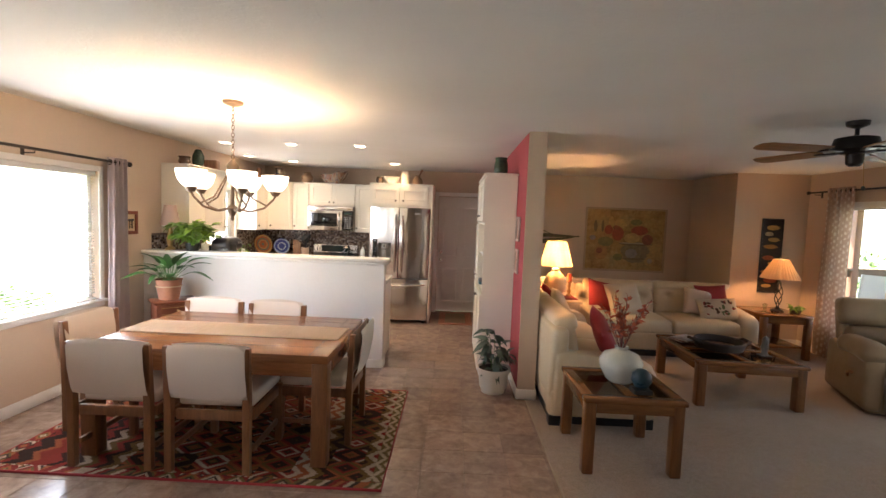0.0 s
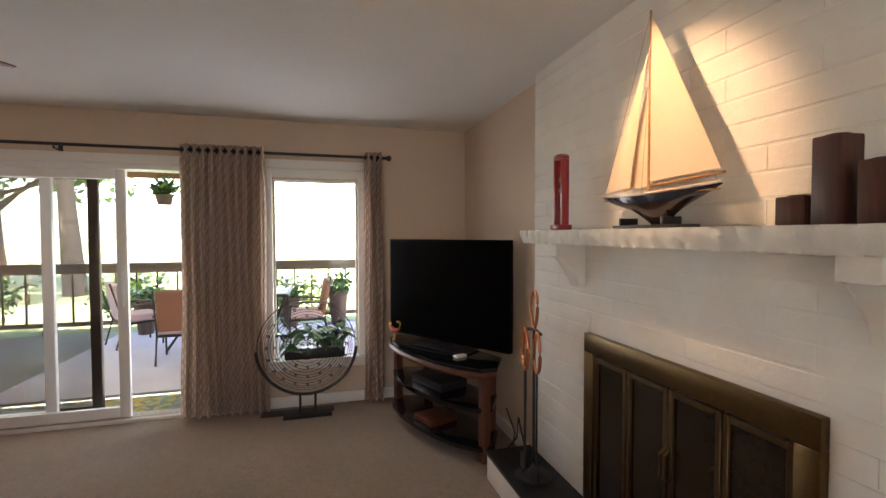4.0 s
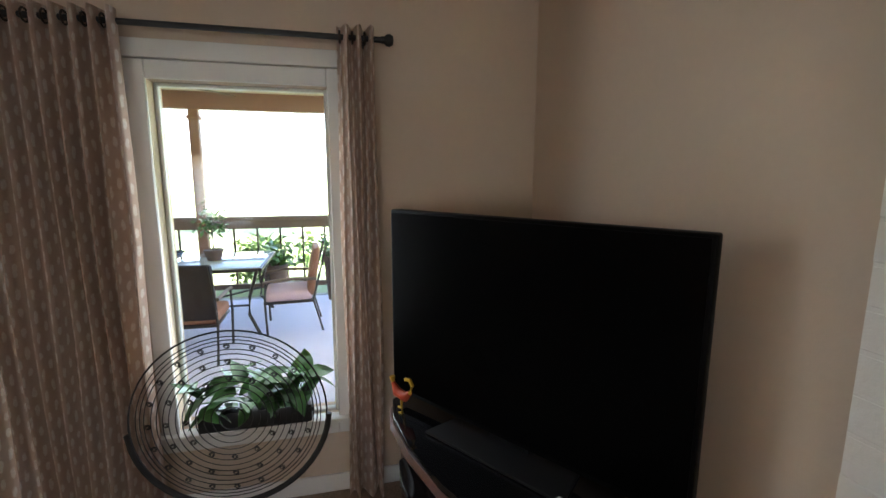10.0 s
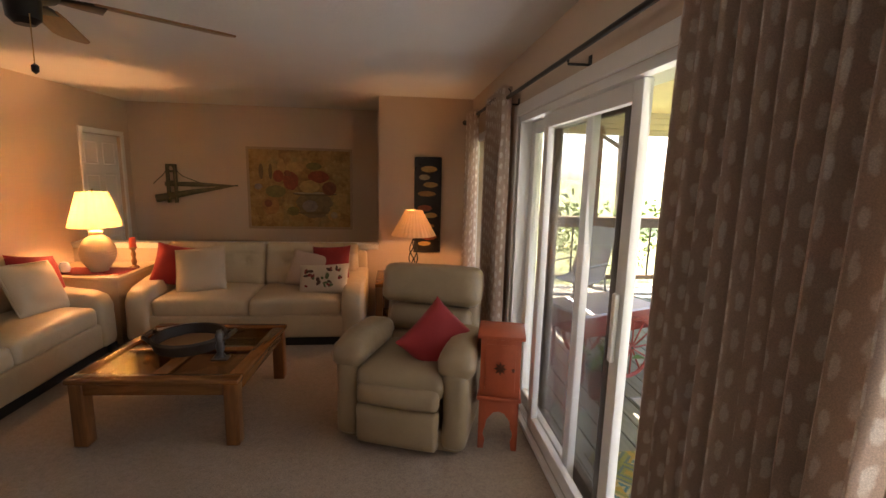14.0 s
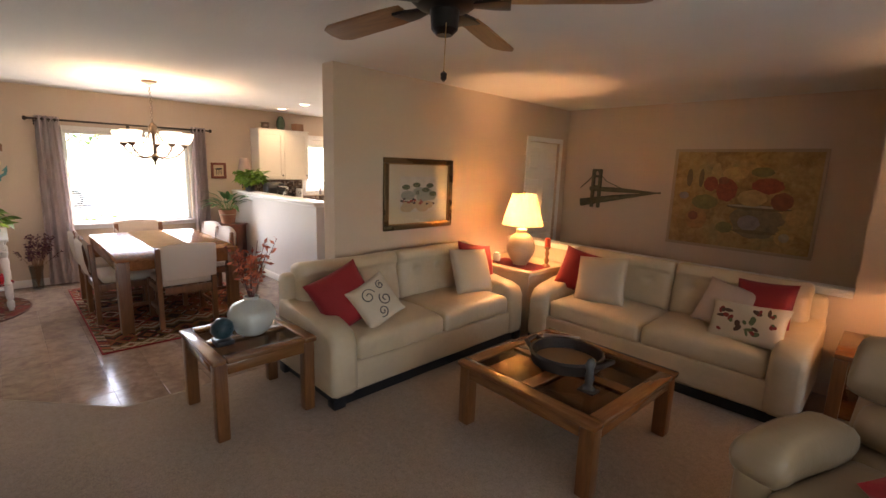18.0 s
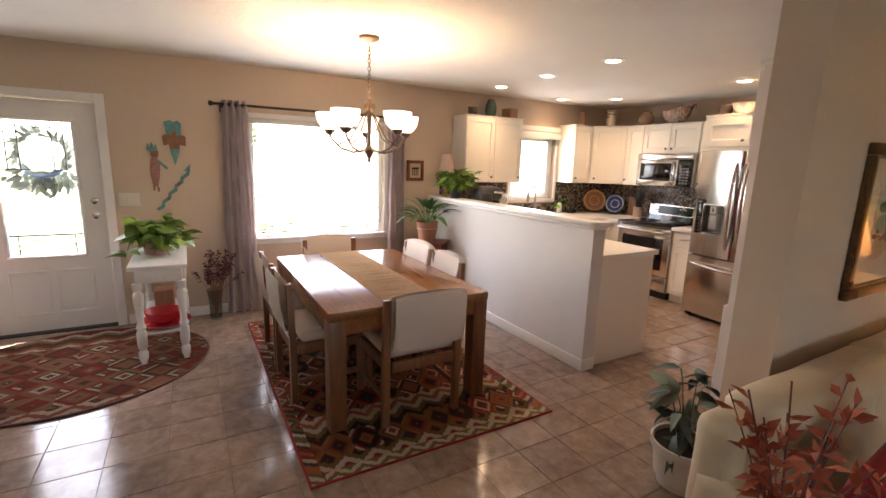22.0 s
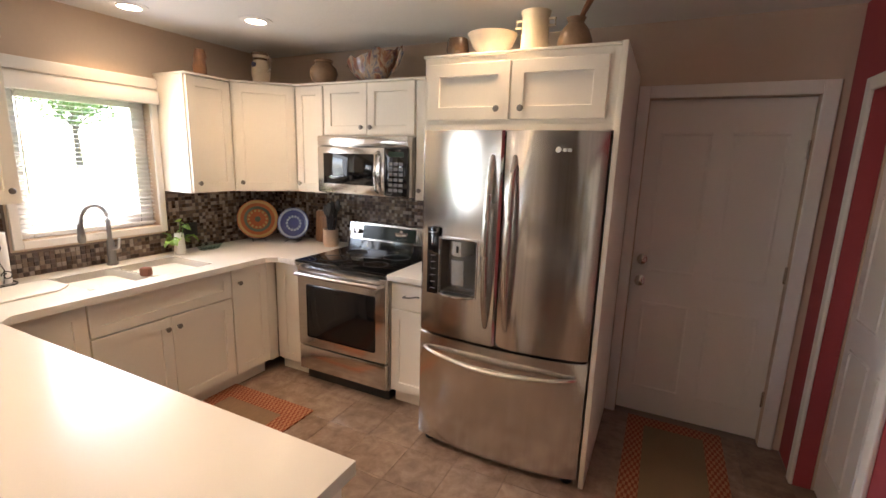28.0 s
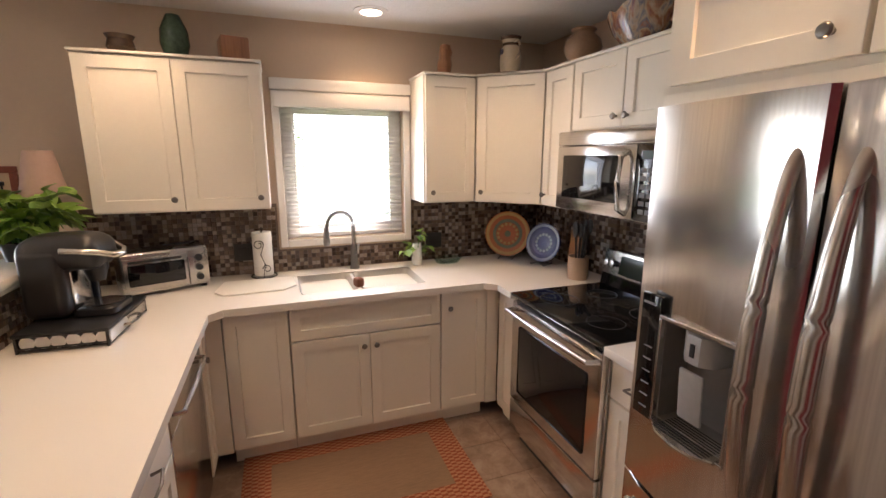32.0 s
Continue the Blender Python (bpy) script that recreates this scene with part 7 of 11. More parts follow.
RED_CH = surf("antique_red_lacquer", (.12, .030, .012), .4, .5, big=9, bumpy=.12)
GOLD = surf("worn_gold_paint", (.30, .17, .06), .5, .3)
cb_ = thing("antique_chest", "small antique dark red cabinet with a drawer and carved door", "cabinet", pose(-2.515, 4.98, .001, 0, 0, 45) @ Matrix.Diagonal((.92, .76, 1, 1)))
part("body", box(-.20, -.18, .05, .20, .18, .69, .004), RED_CH, cb_)
part("top", box(-.225, -.205, .69, .225, .2, .715, .008), RED_CH, cb_)
part("plinth", box(-.215, -.195, .0, .215, .19, .05, .004), RED_CH, cb_)
dw_ = part("drawer_front", box(-.17, -.19, .575, .17, -.181, .67, .004), RED_CH, cb_)
part("gilt_edge", tube([(-.155, -.192, .59), (.155, -.192, .59), (.155, -.192, .655), (-.155, -.192, .655)], .004, 6, closed=True), GOLD, dw_)
part("knob", lathe([(0, 0), (.014, .006), (.01, .02), (0, .024)], 12, m=pose(0, -.19, .62, 90, 0, 0)), BRASS, dw_)
dd = part("door", box(-.17, -.19, .08, .17, -.181, .55, .004), RED_CH, cb_)
for r in (.11, .085, .04):
    part("carved_ring", tube([(x, -.192, z + .315) for x, z, _ in ring_pts(r, 24)], .006, 6, closed=True), GOLD if r == .085 else RED_CH, dd)
for x in (-1, 1):
    for z in (.13, .50):
        part("carved_corner", tube([(x * .15, -.192, z), (x * .1, -.192, z), (x * .1, -.192, z + (.04 if z < .3 else -.04)), (x * .15, -.192, z + (.04 if z < .3 else -.04))], .005, 6, closed=True), GOLD, dd)
def peace_lily(m):
    """Broad single leaves on long stalks out of a basket pot with a rope band."""
    p = thing("peace_lily", "peace lily in a terracotta-coloured basket pot", "plant", m)
    pot(surf("basket_rust", (.34, .15, .085), .85, .35, fine=70, bumpy=.7), [(0, 0), (.092, 0), (.105, .08), (.12, .19), (.128, .205), (.116, .205), (.1, .05), (0, .02)], .112, .185)(p)
    part("rope_band", tube([(x, y, .135) for x, y, _ in ring_pts(.1165, 28)], .007, 6, closed=True), surf("pale_rope", (.46, .32, .2), .9, .3), p)
    rr = random.Random(31)
    for k in range(24):
        a, lean = k * 2.4 + rr.uniform(-.2, .2), .25 + .85 * (k / 23) + rr.uniform(-.1, .1)
        stalk = rr.uniform(.14, .22)
        base = Vector((.03 * math.cos(a), .03 * math.sin(a), .18))
        top = base + stalk * Vector((math.sin(lean) * math.cos(a), math.sin(lean) * math.sin(a), math.cos(lean)))
        st_ = part("stalk", tube([base, base.lerp(top, .5) + Vector((0, 0, .012)), top], .003, 5), GREEN, p)
        lf_ = leaf(rr.uniform(.17, .24), rr.uniform(.06, .085), bmesh.new(), Matrix.Translation(top) @ pose(0, 0, 0, 0, 0, math.degrees(a)) @ pose(0, 0, 0, rr.uniform(-15, 15), math.degrees(lean) - 75, 0), .3, .55, 7)
        part("leaf", lf_, DEEP, st_, smooth=60)


peace_lily(pose(-2.57, 4.98, .7165))
sb = thing("step_box", "small orange-brown wooden step box on the floor", "wooden box", pose(-2.12, 5.13, 0.001, 0, 0, 85))
SB = wood("orange_pine", (.20, .06, .018), (.33, .12, .04), .5)
for x in (-.045, .045):
    part("side", slab([(-.09, 0), (.09, 0), (.09, .22), (.05, .25), (-.05, .25), (-.09, .22)], -.009, .009, .002, m=Matrix(((0, 0, 1, x), (1, 0, 0, 0), (0, 1, 0, 0), (0, 0, 0, 1)))), SB, sb)
for y, z in ((-.075, .06), (.075, .06), (-.075, .18), (.075, .18)):
    part("slat", box(-.035, y - .008, z - .05, .035, y + .008, z + .05, .002), SB, sb)
foliage("cap_plant", "leafy green pothos on the half wall ledge", pose(-2.52, 5.31, 1.215), 34, .11, .06, POTHOS, .25, .36, pot(BLACK_PLASTIC, [(0, -.024), (.06, -.024), (.075, .06), (.07, .06), (0, 0)], .07, .05), .12, 41, 10)
lm = thing("small_lamp", "small table lamp with a plain beige shade, unlit", "lamp", pose(-2.78, 5.33, 1.191) @ Matrix.Diagonal((1.05, 1.05, 1.22, 1)))
part("base", lathe([(0, 0), (.05, 0), (.05, .01), (.02, .03), (.035, .1), (.015, .2), (.008, .26), (0, .26)], 20), BRASS, lm)
part("shade", lathe([(.095, .22), (.055, .40), (.053, .40), (.093, .22)], 28), surf("beige_shade", (.48, .33, .27), .8, .08, bumpy=.2), lm)

# flag, iron rack and mirror in the entry corner
FLAGR, FLAGW, FLAGB = (surf(n, c, .8, .1, bumpy=.15) for n, c in (("flag_red", (.35, .02, .04)), ("flag_white", (.72, .68, .66)), ("flag_blue", (.02, .03, .12))))
fg = thing("flag_on_pole", "furled striped flag on a wooden pole leaning in the corner", "flag", pose(-2.84, .98, 0))
part("pole", tube([(0, .06, 0), (-.08, -.08, 1.52)], .013, 10), wood("pole_wood", (.25, .12, .05), (.42, .24, .11), axis="z"), fg)
part("finial", lathe([(0, 0), (.02, .01), (.024, .03), (.012, .05), (0, .06)], 14, m=pose(-.08, -.08, 1.52)), BRASS, fg)
for k in range(11):
    z1, z0 = 1.44 - .085 * k, 1.44 - .085 * (k + 1)
    b = bmesh.new()
    n = 28
    r0, r1 = .03 + .0065 * k, .03 + .0065 * (k + 1)
    v0, v1 = [], []
    for i in range(n):
        a = 2 * math.pi * i / n
        for vs, rr_, z in ((v0, r0, z1), (v1, r1, z0)):
            w_ = 1 + .22 * math.sin(5 * a + 1) + .1 * math.sin(9 * a + k * .3)
            slide = .06 - .14 * z / 1.52
            vs.append(b.verts.new((-.08 * z / 1.52 + rr_ * w_ * math.cos(a) + .03, slide + rr_ * w_ * math.sin(a), z - .03 * math.sin(a * 2))))
    for i in range(n):
        b.faces.new((v0[i], v0[(i + 1) % n], v1[(i + 1) % n], v1[i]))
    part("stripe", b, FLAGB if k < 2 else (FLAGR if k % 2 else FLAGW), fg, smooth=60)
ir = thing("iron_rack", "black iron boot rack with drooping heads on rods", "rack", pose(-2.35, .98, 0))
part("base_bar", box(-.36, -.06, 0, .36, .06, .03, .004), BLACK_IRON, ir)
for k in range(6):
    x = -.32 + .128 * k
    part("rod", tube([(x, 0, .02), (x, 0, .38), (x, .04, .43), (x, .09, .42)], .007, 8), BLACK_IRON, ir)
    part("head", lathe([(0, -.06), (.022, -.03), (.03, .0), (.02, .05), (0, .09)], 12, m=pose(x, .11, .37, 40, 0, 0)), BLACK_IRON, ir)
mr = thing("wall_mirror", "mirror in a silver mosaic frame on the entry wall", "mirror", pose(-1.95, .801, 1.05, 0, 0, 180))
TIN = surf("tin_mosaic", (.42, .42, .40), .35, .5, big=40, metal=.7, bumpy=.4)
b = bmesh.new()
for x0, z0, x1, z1 in ((0, 0, .62, .1), (0, .8, .62, .9), (0, .1, .1, .8), (.52, .1, .62, .8)):
    box(x0, -.025, z0, x1, 0, z1, .005, 1, b)
part("frame", b, TIN, mr)
MIRROR, nt_, p_, _o = nodes_of("mirror_silver")
p_.inputs["Metallic"].default_value, p_.inputs["Roughness"].default_value = 1.0, .02
p_.inputs["Base Color"].default_value = (.85, .85, .85, 1)
part("mirror_glass", box(.099, -.012, .099, .521, -.004, .801), MIRROR, mr)

# potted plant and pictures at the red wall
foliage("umbrella_plant", "small umbrella plant in a white pot beside the red wall", pose(.76, 4.74, .0), 9, .17, .06, leafy("grey_green_leaf", (.035, .065, .045), (.10, .16, .11)), .16, .62,
        pot(surf("white_pot", (.70, .66, .60), .5, .06), [(0, 0.001), (.11, 0.001), (.15, .2), (.162, .205), (.162, .24), (.15, .24), (.13, .05), (0, .03)], .145, .22), .04, 51, 6, droop=.55)
for z in (1.13, 1.45):
    frame_pic("small_picture", "small framed picture on the red wall", pose(.969, 5.06, z, 0, 0, -90), .2, .24, .02, surf("pale_frame", (.5, .42, .38), .5), [(.018, .018, .182, .222, 0, surf("picture_blush", (.42, .25, .2), .7, .4, big=14))])

# ---- living room ----
def leather(name, col):
    m, nt, p, _ = nodes_of(name)
    v = coords(nt)
    f1, f2, f3 = noise_node(nt, v, 2.2, 4), noise_node(nt, v, 11, 4, .6, .8), noise_node(nt, v, 230, 3)
    c = mix(nt, .4, ramp(nt, f1, [(.3, tuple(x * .84 for x in col)), (.7, tuple(min(1, x * 1.1) for x in col))]), ramp(nt, f2, [(.3, tuple(x * .9 for x in col)), (.7, tuple(min(1, x * 1.06) for x in col))]))
    link(nt, c, p.inputs["Base Color"])
    mr = nt.nodes.new("ShaderNodeMapRange")
    mr.inputs["To Min"].default_value, mr.inputs["To Max"].default_value = .3, .5
    link(nt, f2, mr.inputs["Value"])
    link(nt, mr.outputs["Result"], p.inputs["Roughness"])
    bump(nt, p, f2, .35, .012)
    bump(nt, p, f3, .1, .001)
    return m


LEATHER = leather("ivory_leather", (.60, .47, .31))
TAUPE = leather("taupe_leather", (.31, .225, .135))


def cushion_front(w, d, h, seed):
    return pad(w, d, h, .05, 10, .03, lump=.012, seed=seed)


def sofa(label, m, L, D=.87):
    s = thing("sofa", label, "sofa", m, "ivory leather sofas")
    aw = .21
    part("plinth", box(-L / 2 + .06, -D / 2 + .05, 0, L / 2 - .06, D / 2 - .04, .075), BLACK_PLASTIC, s)
    for x in (-1, 1):
        for y in (-1, 1):
            part("foot", box(x * (L / 2 - .06) - .045, y * (D / 2 - .06) - .045, 0, x * (L / 2 - .06) + .045, y * (D / 2 - .06) + .045, .08, .004), BLACK_PLASTIC, s)
    part("base", pad(L - .01, D - .05, .22, .025, 4, 0, lump=.004, m=Matrix.Translation((0, 0, .08))), LEATHER, s, smooth=60)
    iw = (L - 2 * aw) / 2
    for k, x in enumerate((-iw / 2, iw / 2)):
        part("seat_cushion", cushion_front(iw - .004, D - .20, .17, 3 + 7 * k + L), LEATHER, s, smooth=70, m=Matrix.Translation((x, -.075, .285)))
    for k, x in enumerate((-1, 1)):
        a = bmesh.new()
        # an arm that slopes down to a rounded front
        out = [(-D / 2 + .02, .08), (-D / 2, .12), (-D / 2 + .005, .44), (-D / 2 + .05, .52), (-D / 2 + .14, .56), (0, .585), (D / 2 - .1, .62), (D / 2 - .04, .60), (D / 2 - .02, .08)]
        slab(out, -aw / 2, aw / 2, .045, a, Matrix(((0, 0, 1, 0), (1, 0, 0, 0), (0, 1, 0, 0), (0, 0, 0, 1))))
        bmesh.ops.subdivide_edges(a, edges=[e for e in a.edges if e.calc_length() > .15], cuts=3, use_grid_fill=True)
        for v in a.verts:
            v.co += .006 * noise.noise_vector(v.co * 5 + Vector((k * 3, 0, 0)))
        part("arm", a, LEATHER, s, smooth=60, m=Matrix.Translation((x * (L / 2 - aw / 2), 0, 0)))
    part("back_frame", pad(L - .03, .14, .60, .05, 5, 0, lump=.006, m=Matrix.Translation((0, D / 2 - .08, .2))), LEATHER, s, smooth=60)
    for k, x in enumerate((-1, 1)):
        w = L / 2 - .10
        c = bmesh.new()
        pad(w, .46, .17, .055, 22, .03, c, lump=.010, seed=5 + 9 * k + L)
        tu = [(-w / 3.2, .03), (0, .03), (w / 3.2, .03)]
        for v in c.verts:
            for tx, ty in tu:
                r2 = (v.co.x - tx) ** 2 + (v.co.y - ty) ** 2
                if v.co.z > .08:
                    v.co.z -= .05 * math.exp(-r2 / .0016) + .018 * math.exp(-r2 / .016)
            v.co.z += .02 * (v.co.y > .12) * (v.co.z > .08)
        bc = part("back_cushion", c, LEATHER, s, smooth=70, m=Matrix.Translation((x * (w / 2 + .002), D / 2 - .17, .44)) @ pose(0, 0, 0, 78, 0, 0) @ Matrix.Translation((0, .21, -.05)))
        for tx, ty in tu:
            part("button", lathe([(.016, 0), (.013, .006), (0, .009)], 14, m=Matrix.Translation((tx, ty, .128))), LEATHER, bc)
    return s


sofa("ivory leather two-seat sofa against the beige wall", pose(1.575, 5.09, .004, 0, 0, 90), 2.12)
sofa("ivory leather two-seat sofa before the pony wall", pose(3.14, 6.54, .004), 2.12)

RED_V = surf("red_velvet", (.27, .012, .013), .85, .2, fine=120, bumpy=.2, sheen=.08)
LINEN = surf("cream_linen", (.58, .47, .34), .9, .1, fine=160, bumpy=.3)
PINKISH = surf("rose_linen", (.50, .36, .27), .9, .1, fine=160, bumpy=.3)


def pillow(label, m, w, mat, h=.15, seed=0, d=None, motif=None, piping=None):
    p = thing("throw_pillow", label, "pillow", m)
    part("cover", puff(w, d or w, h, .5, 16, lump=.12, seed=seed), mat, p, smooth=75)
    if piping:
        dd = d or w
        part("ruffle", tube([(.485 * w * x, .485 * dd * y, 0) for x, y in ((-1, -1), (0, -.96), (1, -1), (.96, 0), (1, 1), (0, .96), (-1, 1), (-.96, 0))], .006, 6, closed=True), piping, p)
    if motif:
        motif(p, w, d or w, h)
    return p


def ph(u, v, w, d, h):
    """Height of a pillow's face at (u, v) in -1..1."""
    return h / 2 * (max(0, (1 - abs(u) ** 2.6) * (1 - abs(v) ** 2.6)) ** .5) + .003


def scroll(p, w, d, h):
    b = bmesh.new()
    for cu, cv, s, turn in ((-.3, .35, .34, 0), (.3, -.1, .3, 2), (-.1, -.5, .26, 4), (.45, .5, .2, 1)):
        pts = []
        for k in range(22):
            a = k * .42 + turn
            r = s * (1 - k / 26)
            u, v = cu + r * math.cos(a), cv + r * math.sin(a)
            u, v = max(-.9, min(.9, u)), max(-.9, min(.9, v))
            pts.append((u * w / 2, v * d / 2, ph(u, v, w, d, h)))
        tube(pts, .004, 5, b)
    part("scroll_print", b, surf("print_charcoal", (.05, .05, .06), .9), p)


def horses(p, w, d, h):
    rr = random.Random(3)
    for mat in (surf("print_red", (.25, .04, .03), .9), surf("print_brown", (.10, .05, .03), .9), surf("print_green", (.12, .14, .06), .9)):
        for k in range(9):
            u, v = rr.uniform(-.7, .7), rr.uniform(-.55, .55)
            b = lathe([(0, .002), (.022, .0)], 9, None, Matrix.Translation((u * w / 2, v * d / 2, ph(u, v, w, d, h))) @ pose(0, 0, 0, 0, 0, rr.uniform(0, 180)) @ Matrix.Diagonal((rr.uniform(.6, 1.6), rr.uniform(.4, .9), 1, 1)))
            part("print_patch", b, mat, p)


# on the sofa by the wall (it faces +x)
pillow("red velvet throw pillow on the sofa", pose(1.66, 4.33, .67, 66, 0, 75) @ pose(0, 0, 0, 0, 0, 24), .44, RED_V, seed=1)
pillow("white throw pillow with a dark scroll print", pose(1.80, 4.52, .64, 62, 0, 78) @ pose(0, 0, 0, 0, 0, 26), .35, LINEN, .12, 2, motif=scroll)
pillow("large cream linen pillow with a ruffled edge", pose(1.63, 5.78, .66, 64, 0, 84) @ pose(0, 0, 0, 0, 0, -5), .46, LINEN, .16, 3, piping=LINEN)
pillow("red velvet throw pillow on the sofa", pose(1.52, 5.97, .69, 66, 0, 86) @ pose(0, 0, 0, 0, 0, -12), .44, RED_V, seed=4)
# on the sofa before the pony wall (it faces -y)
pillow("red velvet throw pillow on the sofa", pose(2.36, 6.56, .69, 64, 12, 14), .42, RED_V, seed=5)
pillow("large cream linen pillow with a ruffled edge", pose(2.62, 6.46, .67, 62, -6, 8), .46, LINEN, .16, 6, piping=LINEN)
pillow("rose linen throw pillow on the sofa", pose(3.62, 6.52, .66, 62, 10, -6), .38, PINKISH, .13, 7)
pillow("red velvet throw pillow on the sofa", pose(3.84, 6.58, .70, 64, -4, -8), .40, RED_V, seed=8)
pillow("cream lumbar pillow printed with riders", pose(3.80, 6.36, .60, 56, -4, -6), .50, LINEN, .12, 9, d=.32, motif=horses)

# recliner
rc = thing("recliner", "taupe leather recliner armchair with padded arms", "armchair", pose(4.655, 4.845, .004, 0, 0, -19.5))
part("base", pad(.74, .78, .14, .02, 3, 0, m=Matrix.Translation((0, .0, .01))), TAUPE, rc, smooth=60)
part("footrest_panel", pad(.50, .25, .085, .03, 6, .02, lump=.004, seed=2, m=Matrix.Translation((0, -.385, .035)) @ pose(0, 0, 0, 90, 0, 0) @ Matrix.Translation((0, .125, 0))), TAUPE, rc, smooth=70)
part("footrest_panel", pad(.50, .13, .09, .035, 6, .025, lump=.004, seed=4, m=Matrix.Translation((0, -.385, .29)) @ pose(0, 0, 0, 90, 0, 0) @ Matrix.Translation((0, .06, 0))), TAUPE, rc, smooth=70)
part("seat_cushion", pad(.54, .62, .16, .06, 8, .03, lump=.010, seed=6, m=Matrix.Translation((0, -.14, .33))), TAUPE, rc, smooth=70)
for x in (-1, 1):
    part("arm_side", pad(.15, .84, .50, .05, 6, 0, lump=.006, seed=8 + x, m=Matrix.Translation((x * .335, -.0, .03))), TAUPE, rc, smooth=70)
    part("arm_pad", pad(.23, .60, .17, .08, 8, .02, lump=.016, seed=12 + x, m=Matrix.Translation((x * .33, -.13, .465))), TAUPE, rc, smooth=75)
BT = Matrix.Translation((0, .22, .40)) @ pose(0, 0, 0, 74, 0, 0)
part("back_shell", pad(.70, .66, .14, .06, 5, 0, m=BT @ Matrix.Translation((0, .28, -.17))), TAUPE, rc, smooth=60)
for k, (y, hh, ww, dd) in enumerate(((.02, .2, .58, .15), (.215, .2, .62, .16), (.455, .29, .74, .20))):
    part("back_roll", pad(ww, hh, dd, .075, 8, .025, lump=.012, seed=20 + k, m=BT @ Matrix.Translation((0, y, -.10))), TAUPE, rc, smooth=75)
part("release_lever", tube([(-.41, -.1, .26), (-.43, -.12, .30), (-.43, -.2, .33)], [.012, .012, .016], 8), BWOOD, rc)
pillow("red velvet throw pillow on the recliner", pose(4.775, 4.655, .605, 58, 42, -14), .40, RED_V, seed=11)

# little red cabinet
ORNG = surf("orange_red_paint", (.38, .07, .025), .5, .15, big=8, bumpy=.08)
rcb = thing("red_cabinet", "small orange-red painted side cabinet with arched feet", "cabinet", pose(5.14, 4.52, .004, 0, 0, -14) @ Matrix.Diagonal((.84, .84, .94, 1)))
part("top", box(-.165, -.165, .745, .165, .165, .77, .006), ORNG, rcb)
part("body", box(-.14, -.14, .36, .14, .14, .745, .004), ORNG, rcb)
part("shelf_moulding", box(-.155, -.155, .335, .155, .155, .36, .005), ORNG, rcb)
d_ = part("door", box(-.105, -.148, .40, .105, -.139, .71, .004), ORNG, rcb)
b = bmesh.new()
for k in range(8):
    leaf(.045, .018, b, pose(0, -.1495, .555) @ Matrix(((1, 0, 0, 0), (0, 0, -1, 0), (0, 1, 0, 0), (0, 0, 0, 1))) @ pose(0, 0, 0, 0, 0, 45 * k), .0, .0)
part("painted_star", b, RED_CH, d_)
part("knob", lathe([(0, 0), (.012, .004), (.009, .018), (0, .02)], 12, m=pose(.09, -.148, .55, 90, 0, 0)), RED_CH, d_)
AR = [(-.14, 0), (-.10, 0), (-.09, .06), (-.11, .1), (-.085, .2), (-.04, .255), (0, .265), (.04, .255), (.085, .2), (.11, .1), (.09, .06), (.10, 0), (.14, 0), (.14, .335), (-.14, .335)]
for rz in (0, 90, 180, 270):
    part("arched_side", slab(AR, .125, .14, .002, m=pose(0, 0, 0, 0, 0, rz) @ Matrix(((1, 0, 0, 0), (0, 0, -1, 0), (0, 1, 0, 0), (0, 0, 0, 1)))), ORNG, rcb)

# tables with glass panes
WALN = wood("walnut_x", (.115, .042, .012), (.26, .108, .033), .25, "x", coat=.3)
WALN_Y = wood("walnut_y", (.115, .042, .012), (.26, .108, .033), .25, "y", coat=.3)
WALN_Z = wood("walnut_z", (.11, .04, .012), (.25, .10, .032), .32, "z")
BROWN_GLASS = glass_mat("bronze_table_glass", (.55, .47, .38), .02)


